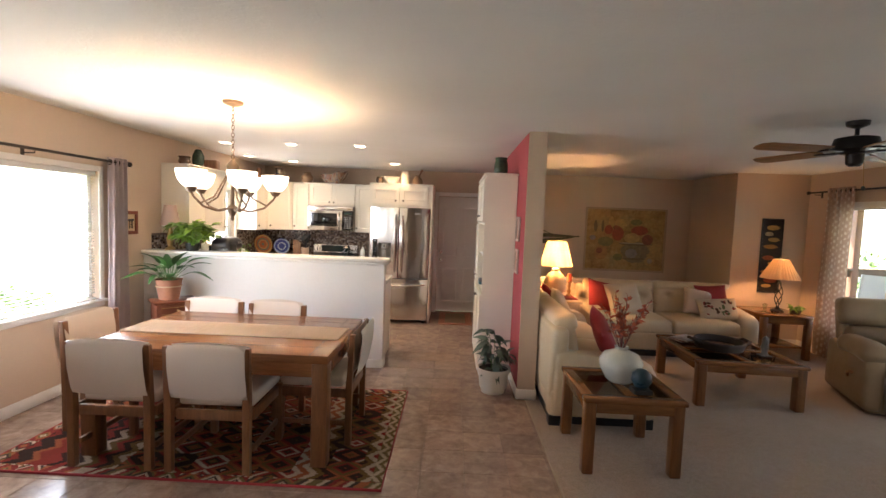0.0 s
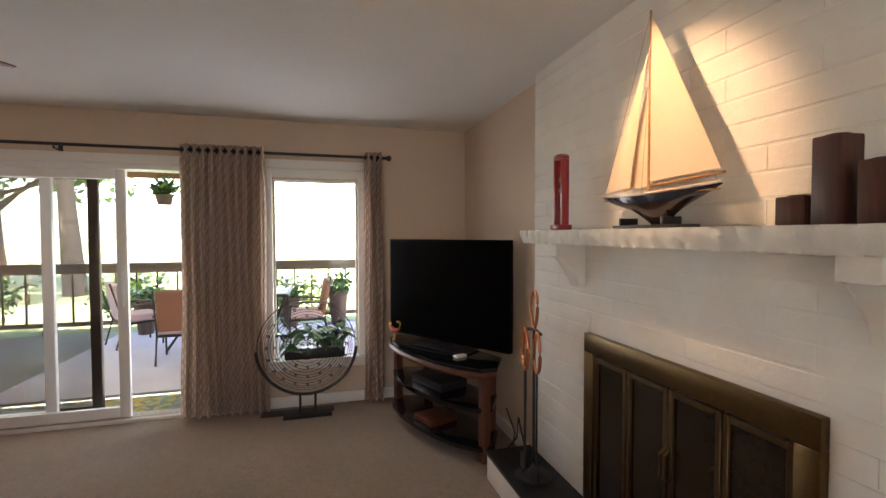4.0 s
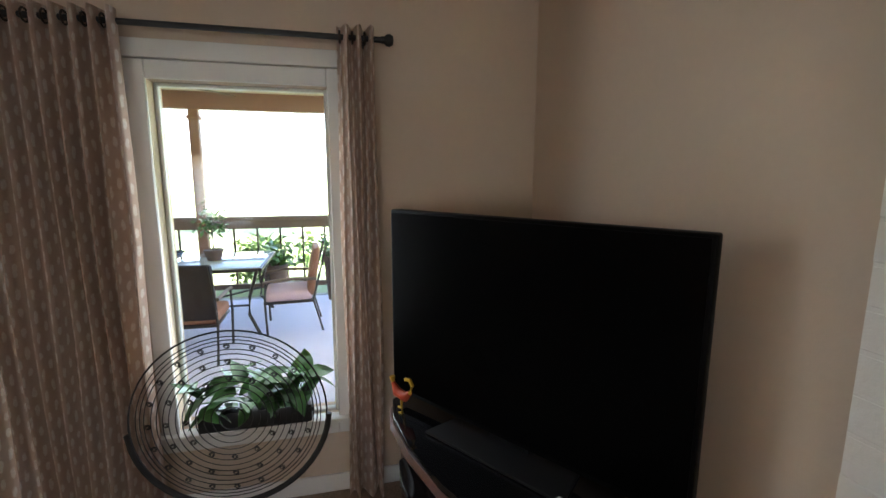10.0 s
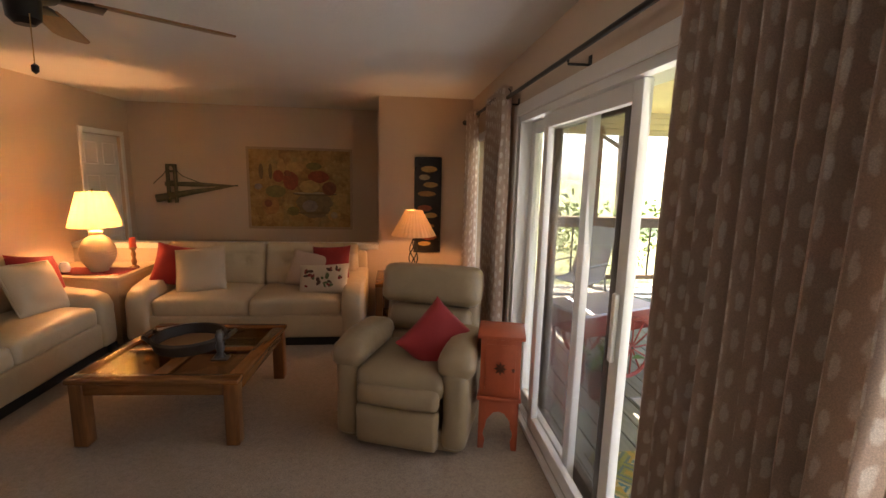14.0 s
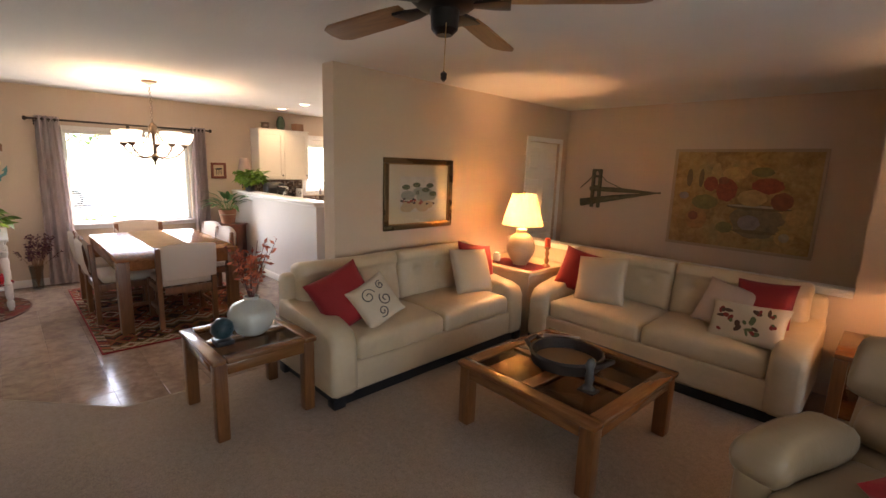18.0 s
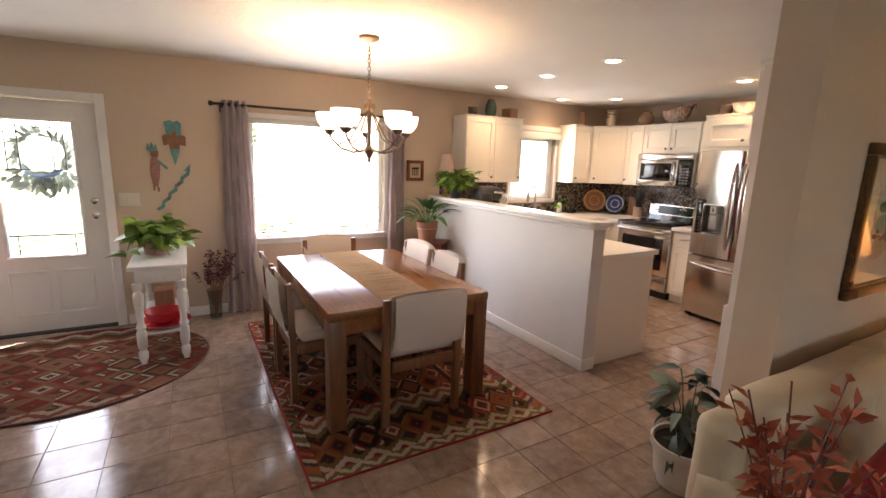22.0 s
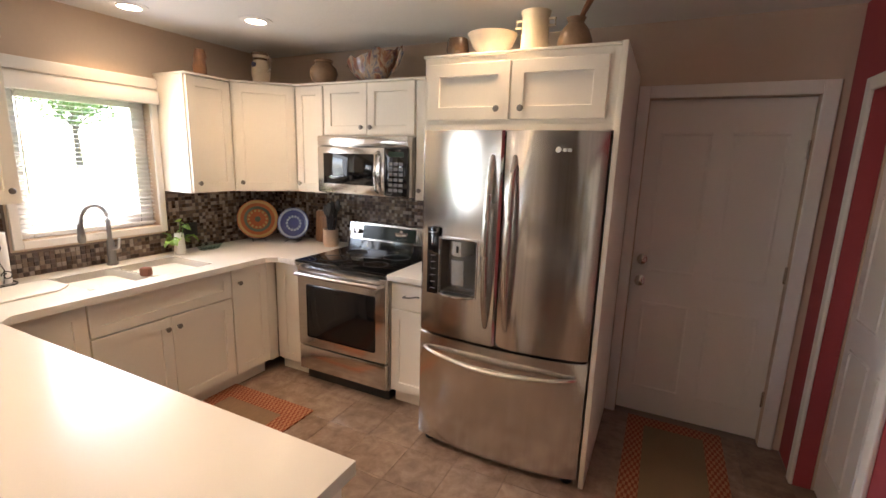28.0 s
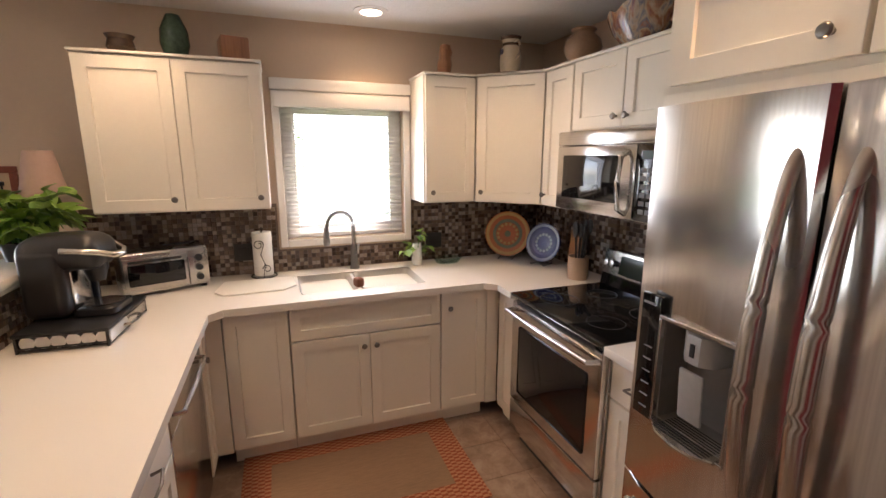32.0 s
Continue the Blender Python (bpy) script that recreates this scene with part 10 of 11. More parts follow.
# flowered slipper chair
def floral_mat():
    m, nt, p, _ = nodes_of("floral_print_cloth")
    v = coords(nt)
    vo = nt.nodes.new("ShaderNodeTexVoronoi")
    vo.inputs["Scale"].default_value = 7.0
    link(nt, v, vo.inputs["Vector"])
    sep = nt.nodes.new("ShaderNodeSeparateColor")
    link(nt, vo.outputs["Color"], sep.inputs["Color"])
    r = nt.nodes.new("ShaderNodeValToRGB")
    r.color_ramp.interpolation = "CONSTANT"
    cols = [(.45, .05, .03), (.55, .36, .05), (.42, .16, .16), (.66, .60, .48), (.55, .14, .06), (.66, .60, .48)]
    while len(r.color_ramp.elements) < len(cols):
        r.color_ramp.elements.new(.5)
    for i, (e, c) in enumerate(zip(r.color_ramp.elements, cols)):
        e.position, e.color = i / len(cols), (*c, 1)
    link(nt, sep.outputs["Red"], r.inputs["Fac"])
    wob = noise_node(nt, v, 26, 2)
    mth = nt.nodes.new("ShaderNodeMath")
    mth.operation = "ADD"
    sc_ = nt.nodes.new("ShaderNodeMath")
    sc_.operation = "MULTIPLY"
    sc_.inputs[1].default_value = .35
    link(nt, wob, sc_.inputs[0])
    link(nt, vo.outputs["Distance"], mth.inputs[0])
    link(nt, sc_.outputs[0], mth.inputs[1])
    mask = ramp(nt, mth.outputs[0], [(.58, (1, 1, 1)), (.61, (0, 0, 0))])
    vine = ramp(nt, noise_node(nt, v, 9, 1, .4, 2.5), [(.485, (.66, .60, .48)), (.495, (.36, .30, .18)), (.515, (.36, .30, .18)), (.525, (.66, .60, .48))])
    link(nt, mix(nt, mask, vine, r.outputs["Color"]), p.inputs["Base Color"])
    p.inputs["Roughness"].default_value = .9
    bump(nt, p, noise_node(nt, v, 300, 2), .3, .002)
    return m
FLORAL = floral_mat()
fch = thing("floral_chair", "slipper chair covered in red and yellow floral cloth", "armchair", pose(1.576, 1.86, .004, 0, 0, 123.5))
part("seat", pad(.58, .60, .20, .05, 8, .03, lump=.006, seed=3, m=Matrix.Translation((0, -.03, .22))), FLORAL, fch, smooth=70)
part("backrest", pad(.54, .46, .12, .05, 8, .02, lump=.006, seed=5, m=Matrix.Translation((0, .10, .36)) @ pose(0, 0, 0, 68, 0, 0) @ Matrix.Translation((0, .19, -.1))), FLORAL, fch, smooth=70)
part("seat_piping", tube([(-.285, -.32, .405), (.285, -.32, .405), (.285, .2, .405), (-.285, .2, .405)], .006, 6, closed=True), OCHRE, fch)
for x in (-1, 1):
    for y in (-1, 1):
        part("leg", lathe([(.015, 0), (.025, .225), (0, .225)], 10, m=pose(x * .24, y * .24 - .02, 0)), CHERRY, fch)

# ---- porch and grounds ----
DECK_Z, GZ = -0.10, -0.30
PX, PY0, PY1 = 9.80, -1.6, 8.80
DECK = wood("weathered_deck_board", (0.16, 0.17, 0.145), (0.30, 0.31, 0.27), 0.75, "y", 0.8)
POSTWOOD = wood("stained_porch_timber", (0.16, 0.075, 0.045), (0.26, 0.13, 0.08), 0.6, "z", 1.0)
RAILWOOD = wood("brown_rail_timber", (0.10, 0.065, 0.045), (0.19, 0.13, 0.09), 0.65, "y", 1.0)
BEAD = surf("tan_beadboard", (0.70, 0.58, 0.38), 0.6, 0.08, bumpy=0.05)
SIDING = surf("cream_lap_siding", (0.62, 0.54, 0.40), 0.6, 0.06, bumpy=0.08)
RUGPALE = surf("pale_outdoor_rug", (0.62, 0.60, 0.70), 0.9, 0.08, fine=120, bumpy=0.3)
SLING = surf("grey_sling_mesh", (0.42, 0.45, 0.48), 0.7, 0.06, fine=220, bumpy=0.2)
CHAIRMETAL = surf("bronze_powder_coat", (0.05, 0.04, 0.033), 0.4, 0.1, metal=0.4, bumpy=0.03)
SILVERTUBE = surf("grey_powder_coat", (0.45, 0.46, 0.47), 0.35, 0.06, metal=0.5, bumpy=0.02)
BACKCLOTH = surf("dark_chair_back_cloth", (0.024, 0.016, 0.012), 0.85, 0.15, fine=160, bumpy=0.3)
RUSTCLOTH = surf("russet_cushion_cloth", (0.27, 0.12, 0.07), 0.85, 0.12, fine=140, bumpy=0.25)
PINKCLOTH = surf("faded_pink_cushion", (0.60, 0.42, 0.42), 0.85, 0.08, fine=140, bumpy=0.25)
BLUEGLAZE = surf("blue_glazed_bowl", (0.03, 0.05, 0.10), 0.15, 0.15, bumpy=0.03)
TERRA = surf("dark_plant_pot", (0.10, 0.06, 0.045), 0.7, 0.15, bumpy=0.1)
REDPAINT = surf("red_cart_paint", (0.30, 0.05, 0.035), 0.45, 0.12, bumpy=0.05)
GRASS = surf("mown_lawn", (0.17, 0.21, 0.09), 0.95, 0.45, big=0.6, fine=25, bumpy=0.6)
ASPHALT = surf("street_asphalt", (0.16, 0.155, 0.15), 0.9, 0.15, fine=90, bumpy=0.3)
CONCRETE = surf("concrete_walk", (0.42, 0.41, 0.38), 0.85, 0.1, fine=60, bumpy=0.2)
BARK = surf("tree_bark", (0.10, 0.075, 0.055), 0.9, 0.3, fine=30, bumpy=0.8, stretch=(1, 1, 0.2))
FOLIAGE = leafy("tree_foliage", (0.045, 0.09, 0.02), (0.13, 0.22, 0.05), 0.5)

# deck: bearers, boards along the house, and a skirt
deck = tagged(mesh_ob("porch_floor", box(XS + .17, PY0, DECK_Z - .2, PX + .12, PY1 + .12, DECK_Z - .03), RAILWOOD), "weathered grey-green porch deck boards", kind="structure")
dm = mesh_ob("deck_board", box(-.067, 0, -.026, .067, PY1 - PY0 + .1, 0, .004, 1), DECK)
n_boards = int((PX + .1 - XS - .18) / .142)
dm.parent, dm.matrix_basis = deck, pose(XS + .25, PY0, DECK_Z)
for k in range(1, n_boards):
    share("deck_board", dm.data, deck, pose(XS + .25 + .142 * k, PY0, DECK_Z))
structure("porch_ceiling", box(XS + .165, PY0, 2.66, PX + .2, PY1 + .2, 2.75), BEAD)
b = bmesh.new()
for k in range(int((PX - XS - .2) / .05)):
    box(XS + .19 + .05 * k, PY0, 2.648, XS + .232 + .05 * k, PY1, 2.659, bm=b)
structure("porch_ceiling_beadboard", b, BEAD)
structure("porch_beam", box(PX - .07, PY0, 2.43, PX + .07, PY1, 2.655, .008), POSTWOOD)
structure("porch_roof", box(XS + .16, PY0 - .4, 2.78, PX + .6, PY1 + .6, 2.95), BARK)
b = bmesh.new()
for k in range(4):
    box(XS + .18, PY1 - .02 - .008 * (k % 2), 2.30 + .09 * k, PX - .08, PY1 + .05, 2.386 + .09 * k, .004, 1, b)
structure("porch_end_siding", b, SIDING)
structure("porch_house_siding", box(XS + .162, YH + .13, DECK_Z, XS + .18, PY1, 2.64), SIDING)


def rail_run(name, a, c):
    """A porch railing with its top rail, foot rail, wide middle board and square balusters."""
    r = thing(name, "brown timber porch railing with slim balusters", "railing")
    (ax, ay), (cx, cy) = a, c
    d = Vector((cx - ax, cy - ay, 0))
    m = Matrix.Translation((ax, ay, 0)) @ Matrix.Rotation(math.atan2(d.y, d.x), 4, "Z")
    L = d.length
    part("top_rail", box(.05, -.07, .98, L - .05, .07, 1.03, .006), RAILWOOD, r, m=m)
    part("rail_board", box(.05, -.02, .865, L - .05, .02, .979, .004), RAILWOOD, r, m=m)
    part("foot_rail", box(.05, -.03, .02, L - .05, .03, .09, .004), RAILWOOD, r, m=m)
    me = mesh_ob("baluster", box(-.012, -.012, .09, .012, .012, .865), CHAIRMETAL)
    me.parent, me.matrix_basis = r, m @ Matrix.Translation((.3, 0, 0))
    for k in range(1, int((L - .3) / .3)):
        share("baluster", me.data, r, m @ Matrix.Translation((.3 + .3 * k, 0, 0)))


POSTS = [PY0, 0.7, 3.48, 6.2, PY1]
for y0, y1 in zip(POSTS, POSTS[1:]):
    rail_run("porch_railing", (PX, y0), (PX, y1))
rail_run("porch_railing", (PX, PY1), (7.6, PY1))
rail_run("porch_railing", (7.6, PY1), (XS + .2, PY1))
for x, y in [(PX, y) for y in POSTS] + [(7.6, PY1)]:
    ps = thing("porch_post", "square brown-stained timber porch post", "post", pose(x, y, DECK_Z))
    part("shaft", box(-.06, -.06, 0, .06, .06, 2.53, .008), POSTWOOD, ps)
    part("post_base", box(-.075, -.075, .0, .075, .075, .1, .006), POSTWOOD, ps)
    part("post_cap", box(-.078, -.078, 2.40, .078, .078, 2.45, .006), POSTWOOD, ps)

prug = thing("porch_rug", "large pale pinkish outdoor rug on the deck", "rug", pose(8.0, 2.55, DECK_Z))
part("rug_field", box(-1.62, -3.1, .0005, 1.62, 2.6, .010, .003), RUGPALE, prug)
part("rug_binding", tube([(-1.62, -3.1, .008), (1.62, -3.1, .008), (1.62, 2.6, .008), (-1.62, 2.6, .008)], .008, 6, closed=True), SLING, prug)
dmat = thing("door_mat", "yellow and blue woven mat outside the patio door", "doormat", pose(5.98, 3.95, DECK_Z))
part("mat_field", box(-.28, -.52, .0005, .28, .52, .012, .004), kilim_mat("porch_mat_weave", (.45, .33, .10), (.10, .22, .26), (.50, .44, .26), (.28, .30, .12), (.16, .22, .20), 5.0, 5.0), dmat)

# porch ceiling fan
pf = thing("porch_ceiling_fan", "dark porch ceiling fan with five carved leaf blades", "ceiling fan", pose(7.15, 3.18, 2.647))
part("canopy", lathe([(0, 0), (.07, 0), (.06, -.05), (.016, -.06)], 20), BRONZE, pf)
part("down_rod", tube([(0, 0, -.05), (0, 0, -.32)], .012, 8), BRONZE, pf)
part("motor", lathe([(.014, -.29), (.10, -.31), (.13, -.35), (.12, -.40), (.06, -.43), (.07, -.47), (.045, -.51), (0, -.52)], 24), BRONZE, pf)
for k in range(5):
    m = Matrix.Rotation(radians(72 * k - 62), 4, "Z") @ pose(.12, 0, -.36, 10, 0, 0)
    b = bmesh.new()
    leaf(.62, .19, b, m, fold=.06, droop=.05, n=8)
    bmesh.ops.solidify(b, geom=b.faces[:], thickness=.008)
    part("blade", b, RAILWOOD, pf)

# patio table with its glass top
pt = thing("patio_table", "rectangular glass-topped metal patio table on the porch", "table", pose(8.62, 3.32, DECK_Z + .011))
TX, TY = .56, .82
b = bmesh.new()
for x0, x1, y0, y1 in ((-TX, TX, -TY, -TY + .04), (-TX, TX, TY - .04, TY), (-TX, -TX + .04, -TY + .04, TY - .04), (TX - .04, TX, -TY + .04, TY - .04)):
    box(x0, y0, .69, x1, y1, .725, .005, 1, b)
part("top_frame", b, CHAIRMETAL, pt)
part("glass_top", box(-TX + .03, -TY + .03, .727, TX - .03, TY - .03, .735, .002), surf("obscure_table_glass", (.45, .50, .52), .06, .02, bumpy=.02), pt)
for x in (-1, 1):
    for y in (-1, 1):
        part("leg", tube([(x * (TX - .06), y * (TY - .06), .69), (x * (TX - .14), y * (TY - .16), .4), (x * (TX - .16), y * (TY - .18), .2), (x * (TX - .05), y * (TY - .06), 0)], .018, 8), CHAIRMETAL, pt)
    part("stretcher", tube([(x * (TX - .15), -TY + .17, .3), (x * .1, 0, .22), (x * (TX - .15), TY - .17, .3)], .012, 8), CHAIRMETAL, pt)
bw = thing("glazed_bowl", "wide dark blue glazed bowl on the patio table", "bowl", pose(8.62, 3.55, DECK_Z + .747))
part("bowl_body", lathe([(0, 0), (.06, 0), (.065, .012), (.13, .05), (.175, .105), (.168, .105), (.12, .055), (.05, .025), (0, .022)], 28), BLUEGLAZE, bw)


def potted(name, label, at, r, h, leaves, ln, spread, seed, pot=TERRA, stem=0.0):
    th = thing(name, label, "potted plant", pose(*at))
    part("pot", lathe([(0, 0), (r * .72, 0), (r * .95, h * .85), (r * 1.06, h * .86), (r * 1.06, h), (r * .92, h), (r * .9, h * .9), (0, h * .88)], 20), pot, th)
    rr = random.Random(seed)
    if stem:
        part("stem", tube([(0, 0, h * .85), (.02, .01, h + stem * .5), (-.01, 0, h + stem)], [.014, .011, .006], 7), BARK, th)
    b = bmesh.new()
    for k in range(leaves):
        a, e = rr.uniform(0, 360), rr.uniform(-70, 25)
        p = Vector((rr.gauss(0, spread * .4), rr.gauss(0, spread * .4), h + stem * rr.uniform(.35, 1.0) + abs(rr.gauss(0, spread * .5))))
        leaf(ln * rr.uniform(.6, 1.2), ln * .42, b, pose(p.x, p.y, p.z, rr.uniform(-25, 25), e, a), n=3)
    part("foliage", b, GREEN, th)
    return th


potted("table_plant", "small tree-like potted plant on the patio table", (8.62, 3.08, DECK_Z + .747), .10, .12, 150, .09, .17, 3, stem=.36)
potted("porch_plant", "trailing plant in a dark pot by the railing", (9.45, 2.55, DECK_Z), .16, .52, 120, .16, .3, 5)
potted("porch_plant", "bushy plant in a dark pot by the railing", (9.42, 1.75, DECK_Z), .17, .62, 130, .15, .28, 6)
potted("porch_plant", "leafy plant in a dark pot by the railing", (9.45, 4.75, DECK_Z), .15, .5, 120, .15, .28, 7)
potted("porch_plant", "leafy plant in a dark pot near the porch corner", (9.40, 7.6, DECK_Z), .17, .55, 140, .16, .32, 8)
hb = potted("hanging_basket", "hanging basket of trailing green leaves below the beam", (9.1, 4.35, 1.95), .13, .16, 130, .16, .2, 9)
for k in range(3):
    a = 2.1 * k
    part("hanger_wire", tube([(.12 * math.cos(a), .12 * math.sin(a), .15), (0, 0, .70)], .003, 5), CHAIRMETAL, hb)


def patio_chair(label, m, seat_mat, back_mat):
    c = thing("patio_chair", label, "chair", m, "chairs round the patio table")
    part("seat_cushion", pad(.50, .48, .10, .035, 5, .015, lump=.004, m=Matrix.Translation((0, 0, .35))), seat_mat, c, smooth=70)
    part("backrest", pad(.50, .52, .07, .03, 5, .012, lump=.004, m=Matrix.Translation((0, .26, .40)) @ pose(0, 0, 0, 80, 0, 0) @ Matrix.Translation((0, .25, 0))), back_mat, c, smooth=70)
    part("seat_frame", box(-.25, -.25, .325, .25, .25, .35, .006), CHAIRMETAL, c)
    for x in (-1, 1):
        part("front_leg", tube([(x * .26, -.23, 0), (x * .27, -.24, .35), (x * .27, -.22, .58)], .013, 7), CHAIRMETAL, c)
        part("back_leg", tube([(x * .25, .34, 0), (x * .25, .25, .35), (x * .25, .40, .92)], .013, 7), CHAIRMETAL, c)
        part("armrest", tube([(x * .27, -.25, .57), (x * .285, -.05, .60), (x * .27, .29, .59)], .017, 8), RAILWOOD, c)
    return c


patio_chair("cushioned metal patio chair with a dark cloth back", pose(7.68, 3.05, DECK_Z + .011, 0, 0, 90), RUSTCLOTH, BACKCLOTH)
patio_chair("russet metal patio chair with a faded pink seat cushion", pose(8.33, 2.27, DECK_Z + .011, 0, 0, 184), PINKCLOTH, RUSTCLOTH)
patio_chair("russet metal patio chair with a faded pink seat cushion", pose(7.70, 3.75, DECK_Z + .011, 0, 0, 93), PINKCLOTH, RUSTCLOTH)
patio_chair("faded pink cushioned patio chair facing the table", pose(8.75, 4.62, DECK_Z + .011, 0, 0, 35), PINKCLOTH, PINKCLOTH)


def sling_chair(m):
    c = thing("sling_chair", "tall grey mesh sling chair on the porch deck", "chair", m, "sling chairs on the porch")
    b = bmesh.new()
    pts = [(-.30, .40), (-.12, .37), (.12, .38), (.22, .42), (.32, .70), (.42, 1.08)]
    for (y0, z0), (y1, z1) in zip(pts, pts[1:]):
        quads(b, [(-.25, y0, z0), (.25, y0, z0), (.25, y1, z1), (-.25, y1, z1)], [(0, 1, 2, 3)])
    bmesh.ops.remove_doubles(b, verts=b.verts[:], dist=.001)
    bmesh.ops.solidify(b, geom=b.faces[:], thickness=.006)
    part("sling", b, SLING, c, smooth=60)
    for x in (-1, 1):
        part("side_rail", tube([(x * .255, y, z) for y, z in pts], .013, 7), SILVERTUBE, c)
        part("leg_frame", tube([(x * .27, .35, .01), (x * .27, -.28, .01), (x * .27, -.30, .40), (x * .28, -.28, .60), (x * .28, .26, .62)], .014, 7), SILVERTUBE, c)
        part("rear_leg", tube([(x * .27, .34, .01), (x * .26, .24, .44)], .013, 7), SILVERTUBE, c)
    return c


sc1 = sling_chair(pose(7.75, 6.55, DECK_Z, 0, 0, -38))
copy_thing(sc1, pose(6.95, 7.7, DECK_Z, 0, 0, -60))
copy_thing(sc1, pose(8.65, 7.3, DECK_Z, 0, 0, 5))

# garden cart with spoked wheels
gc = thing("garden_cart", "red wooden cart with spoked wheels and a pale top", "cart", pose(6.35, 5.75, DECK_Z, 0, 0, 20))
part("cart_box", box(-.42, -.25, .42, .42, .25, .60, .012), REDPAINT, gc)
part("cart_top", box(-.44, -.27, .602, .44, .27, .63, .008), RUGPALE, gc)
for y in (-1, 1):
    wh = part("wheel", tube([(.26 * math.cos(a), 0, .26 * math.sin(a)) for a in [k * math.pi / 12 for k in range(24)]], .018, 7, closed=True), REDPAINT, gc, m=pose(.12, y * .29, .28))
    b = bmesh.new()
    for k in range(6):
        a = k * math.pi / 6
        tube([(-.25 * math.cos(a), 0, -.25 * math.sin(a)), (.25 * math.cos(a), 0, .25 * math.sin(a))], .008, 6, b)
    part("spokes", b, REDPAINT, wh)
    part("leg", tube([(-.34, y * .2, 0), (-.34, y * .2, .42)], .018, 8), REDPAINT, gc)
part("axle", tube([(.12, -.30, .28), (.12, .30, .28)], .012, 8), CHAIRMETAL, gc)
part("axle_stay", tube([(.12, 0, .28), (.12, 0, .42)], .014, 8), CHAIRMETAL, gc)
potted("porch_plant", "low dark plant pot under the cart", (6.15, 5.20, DECK_Z), .13, .26, 50, .12, .16, 12)
wc = thing("hanging_lantern", "round white paper-like lantern hung on a porch post", "lantern", pose(9.80, 8.3, 1.752))
part("globe", lathe([(0, -.15), (.06, -.135), (.12, -.08), (.14, 0), (.12, .08), (.06, .135), (0, .15)], 20), SLING, wc)
part("cord", tube([(0, 0, .14), (0, 0, .68)], .004, 5), CHAIRMETAL, wc)

# ground to the horizon, with the street in front
gr = bmesh.new()
quads(gr, [(-300, -300, GZ), (300, -300, GZ), (300, 300, GZ), (-300, 300, GZ)], [(0, 1, 2, 3)])
tagged(mesh_ob("ground", gr, GRASS), "mown green lawn", kind="structure")
structure("road", box(-22, -90, GZ - .1, -15.2, 90, GZ + .01), ASPHALT)
structure("road_kerb", box(-15.2, -90, GZ - .1, -15.0, 90, GZ + .12, .02), CONCRETE)
structure("pavement_front_walk", box(-15.0, .9, GZ - .1, XF - .17, 2.2, GZ + .02), CONCRETE)
structure("front_step", box(XF - 1.3, .9, GZ - .05, XF - .17, 2.2, -.12, .01), CONCRETE)


def foliage_mesh(name, n, size, clumps, seed):
    """Many small leaves round clump centres (x, y, z, radius)."""
    r = np.random.default_rng(seed)
    c = np.array(clumps)
    pick = r.integers(0, len(c), n)
    d = r.normal(size=(n, 3))
    d /= np.linalg.norm(d, axis=1)[:, None]
    p = c[pick, :3] + d * (c[pick, 3] * r.uniform(.45, 1.08, n) ** .6)[:, None] * np.array((1, 1, .8))
    u = r.normal(size=(n, 3))
    u /= np.linalg.norm(u, axis=1)[:, None]
    w = np.cross(u, r.normal(size=(n, 3)))
    w /= np.linalg.norm(w, axis=1)[:, None]
    s = size * r.uniform(.6, 1.4, n)[:, None]
    v = np.stack([p - u * s, p + w * s * .45, p + u * s, p - w * s * .45], 1).reshape(-1, 3)
    me = bpy.data.meshes.new(name)
    me.from_pydata(v.tolist(), [], np.arange(n * 4).reshape(-1, 4).tolist())
    me.materials.append(FOLIAGE)
    return me


def tree(label, seed, h, spread, m):
    rr = random.Random(seed)
    t = thing("tree", label, "tree", m)
    top = Vector((rr.uniform(-.4, .4), rr.uniform(-.4, .4), h * .7))
    part("trunk", tube([(0, 0, -.1), (top.x * .2, top.y * .3, h * .2), (top.x * .7, top.y * .6, h * .45), tuple(top)], [h * .032, h * .024, h * .017, h * .006], 9), BARK, t)
    clumps = []
    b = bmesh.new()
    for k in range(11):
        a, z = 2.4 * k + rr.uniform(-.3, .3), h * rr.uniform(.3, .62)
        r = spread * rr.uniform(.45, 1.0)
        e = Vector((r * math.cos(a), r * math.sin(a), z + h * rr.uniform(.05, .3)))
        tube([(top.x * z / h, top.y * z / h, z), tuple(e * .5 + Vector((0, 0, z * .5 + .2))), tuple(e)], [h * .011, h * .007, h * .003], 6, b)
        clumps.append((*e, spread * rr.uniform(.28, .45)))
        clumps.append((*(e * .6 + Vector((0, 0, h * .3))), spread * rr.uniform(.25, .4)))
    part("limbs", b, BARK, t)
    cr = new("crown", foliage_mesh("crown", 3800, .17, clumps, seed))
    cr.parent = t
    return t


t1 = tree("tall leafy shade tree on the lawn", 1, 10, 3.6, pose(17, 9, GZ))
t2 = tree("broad leafy tree on the lawn", 2, 8, 3.3, pose(36, -16, GZ))
for m in (pose(15.5, 14.5, GZ, rz=70), pose(21, 17, GZ, rz=140), pose(24, 20, GZ, rz=200), pose(14, 20, GZ, rz=33), pose(-52, 30, GZ, rz=20), pose(-28, -7, GZ, rz=80)):
    copy_thing(t1, m)
for m in (pose(33, -22, GZ, rz=60), pose(21, 13, GZ, rz=10), pose(40, -24, GZ, rz=99), pose(-42, 6, GZ, rz=10), pose(-55, 44, GZ, rz=130)):
    copy_thing(t2, m)


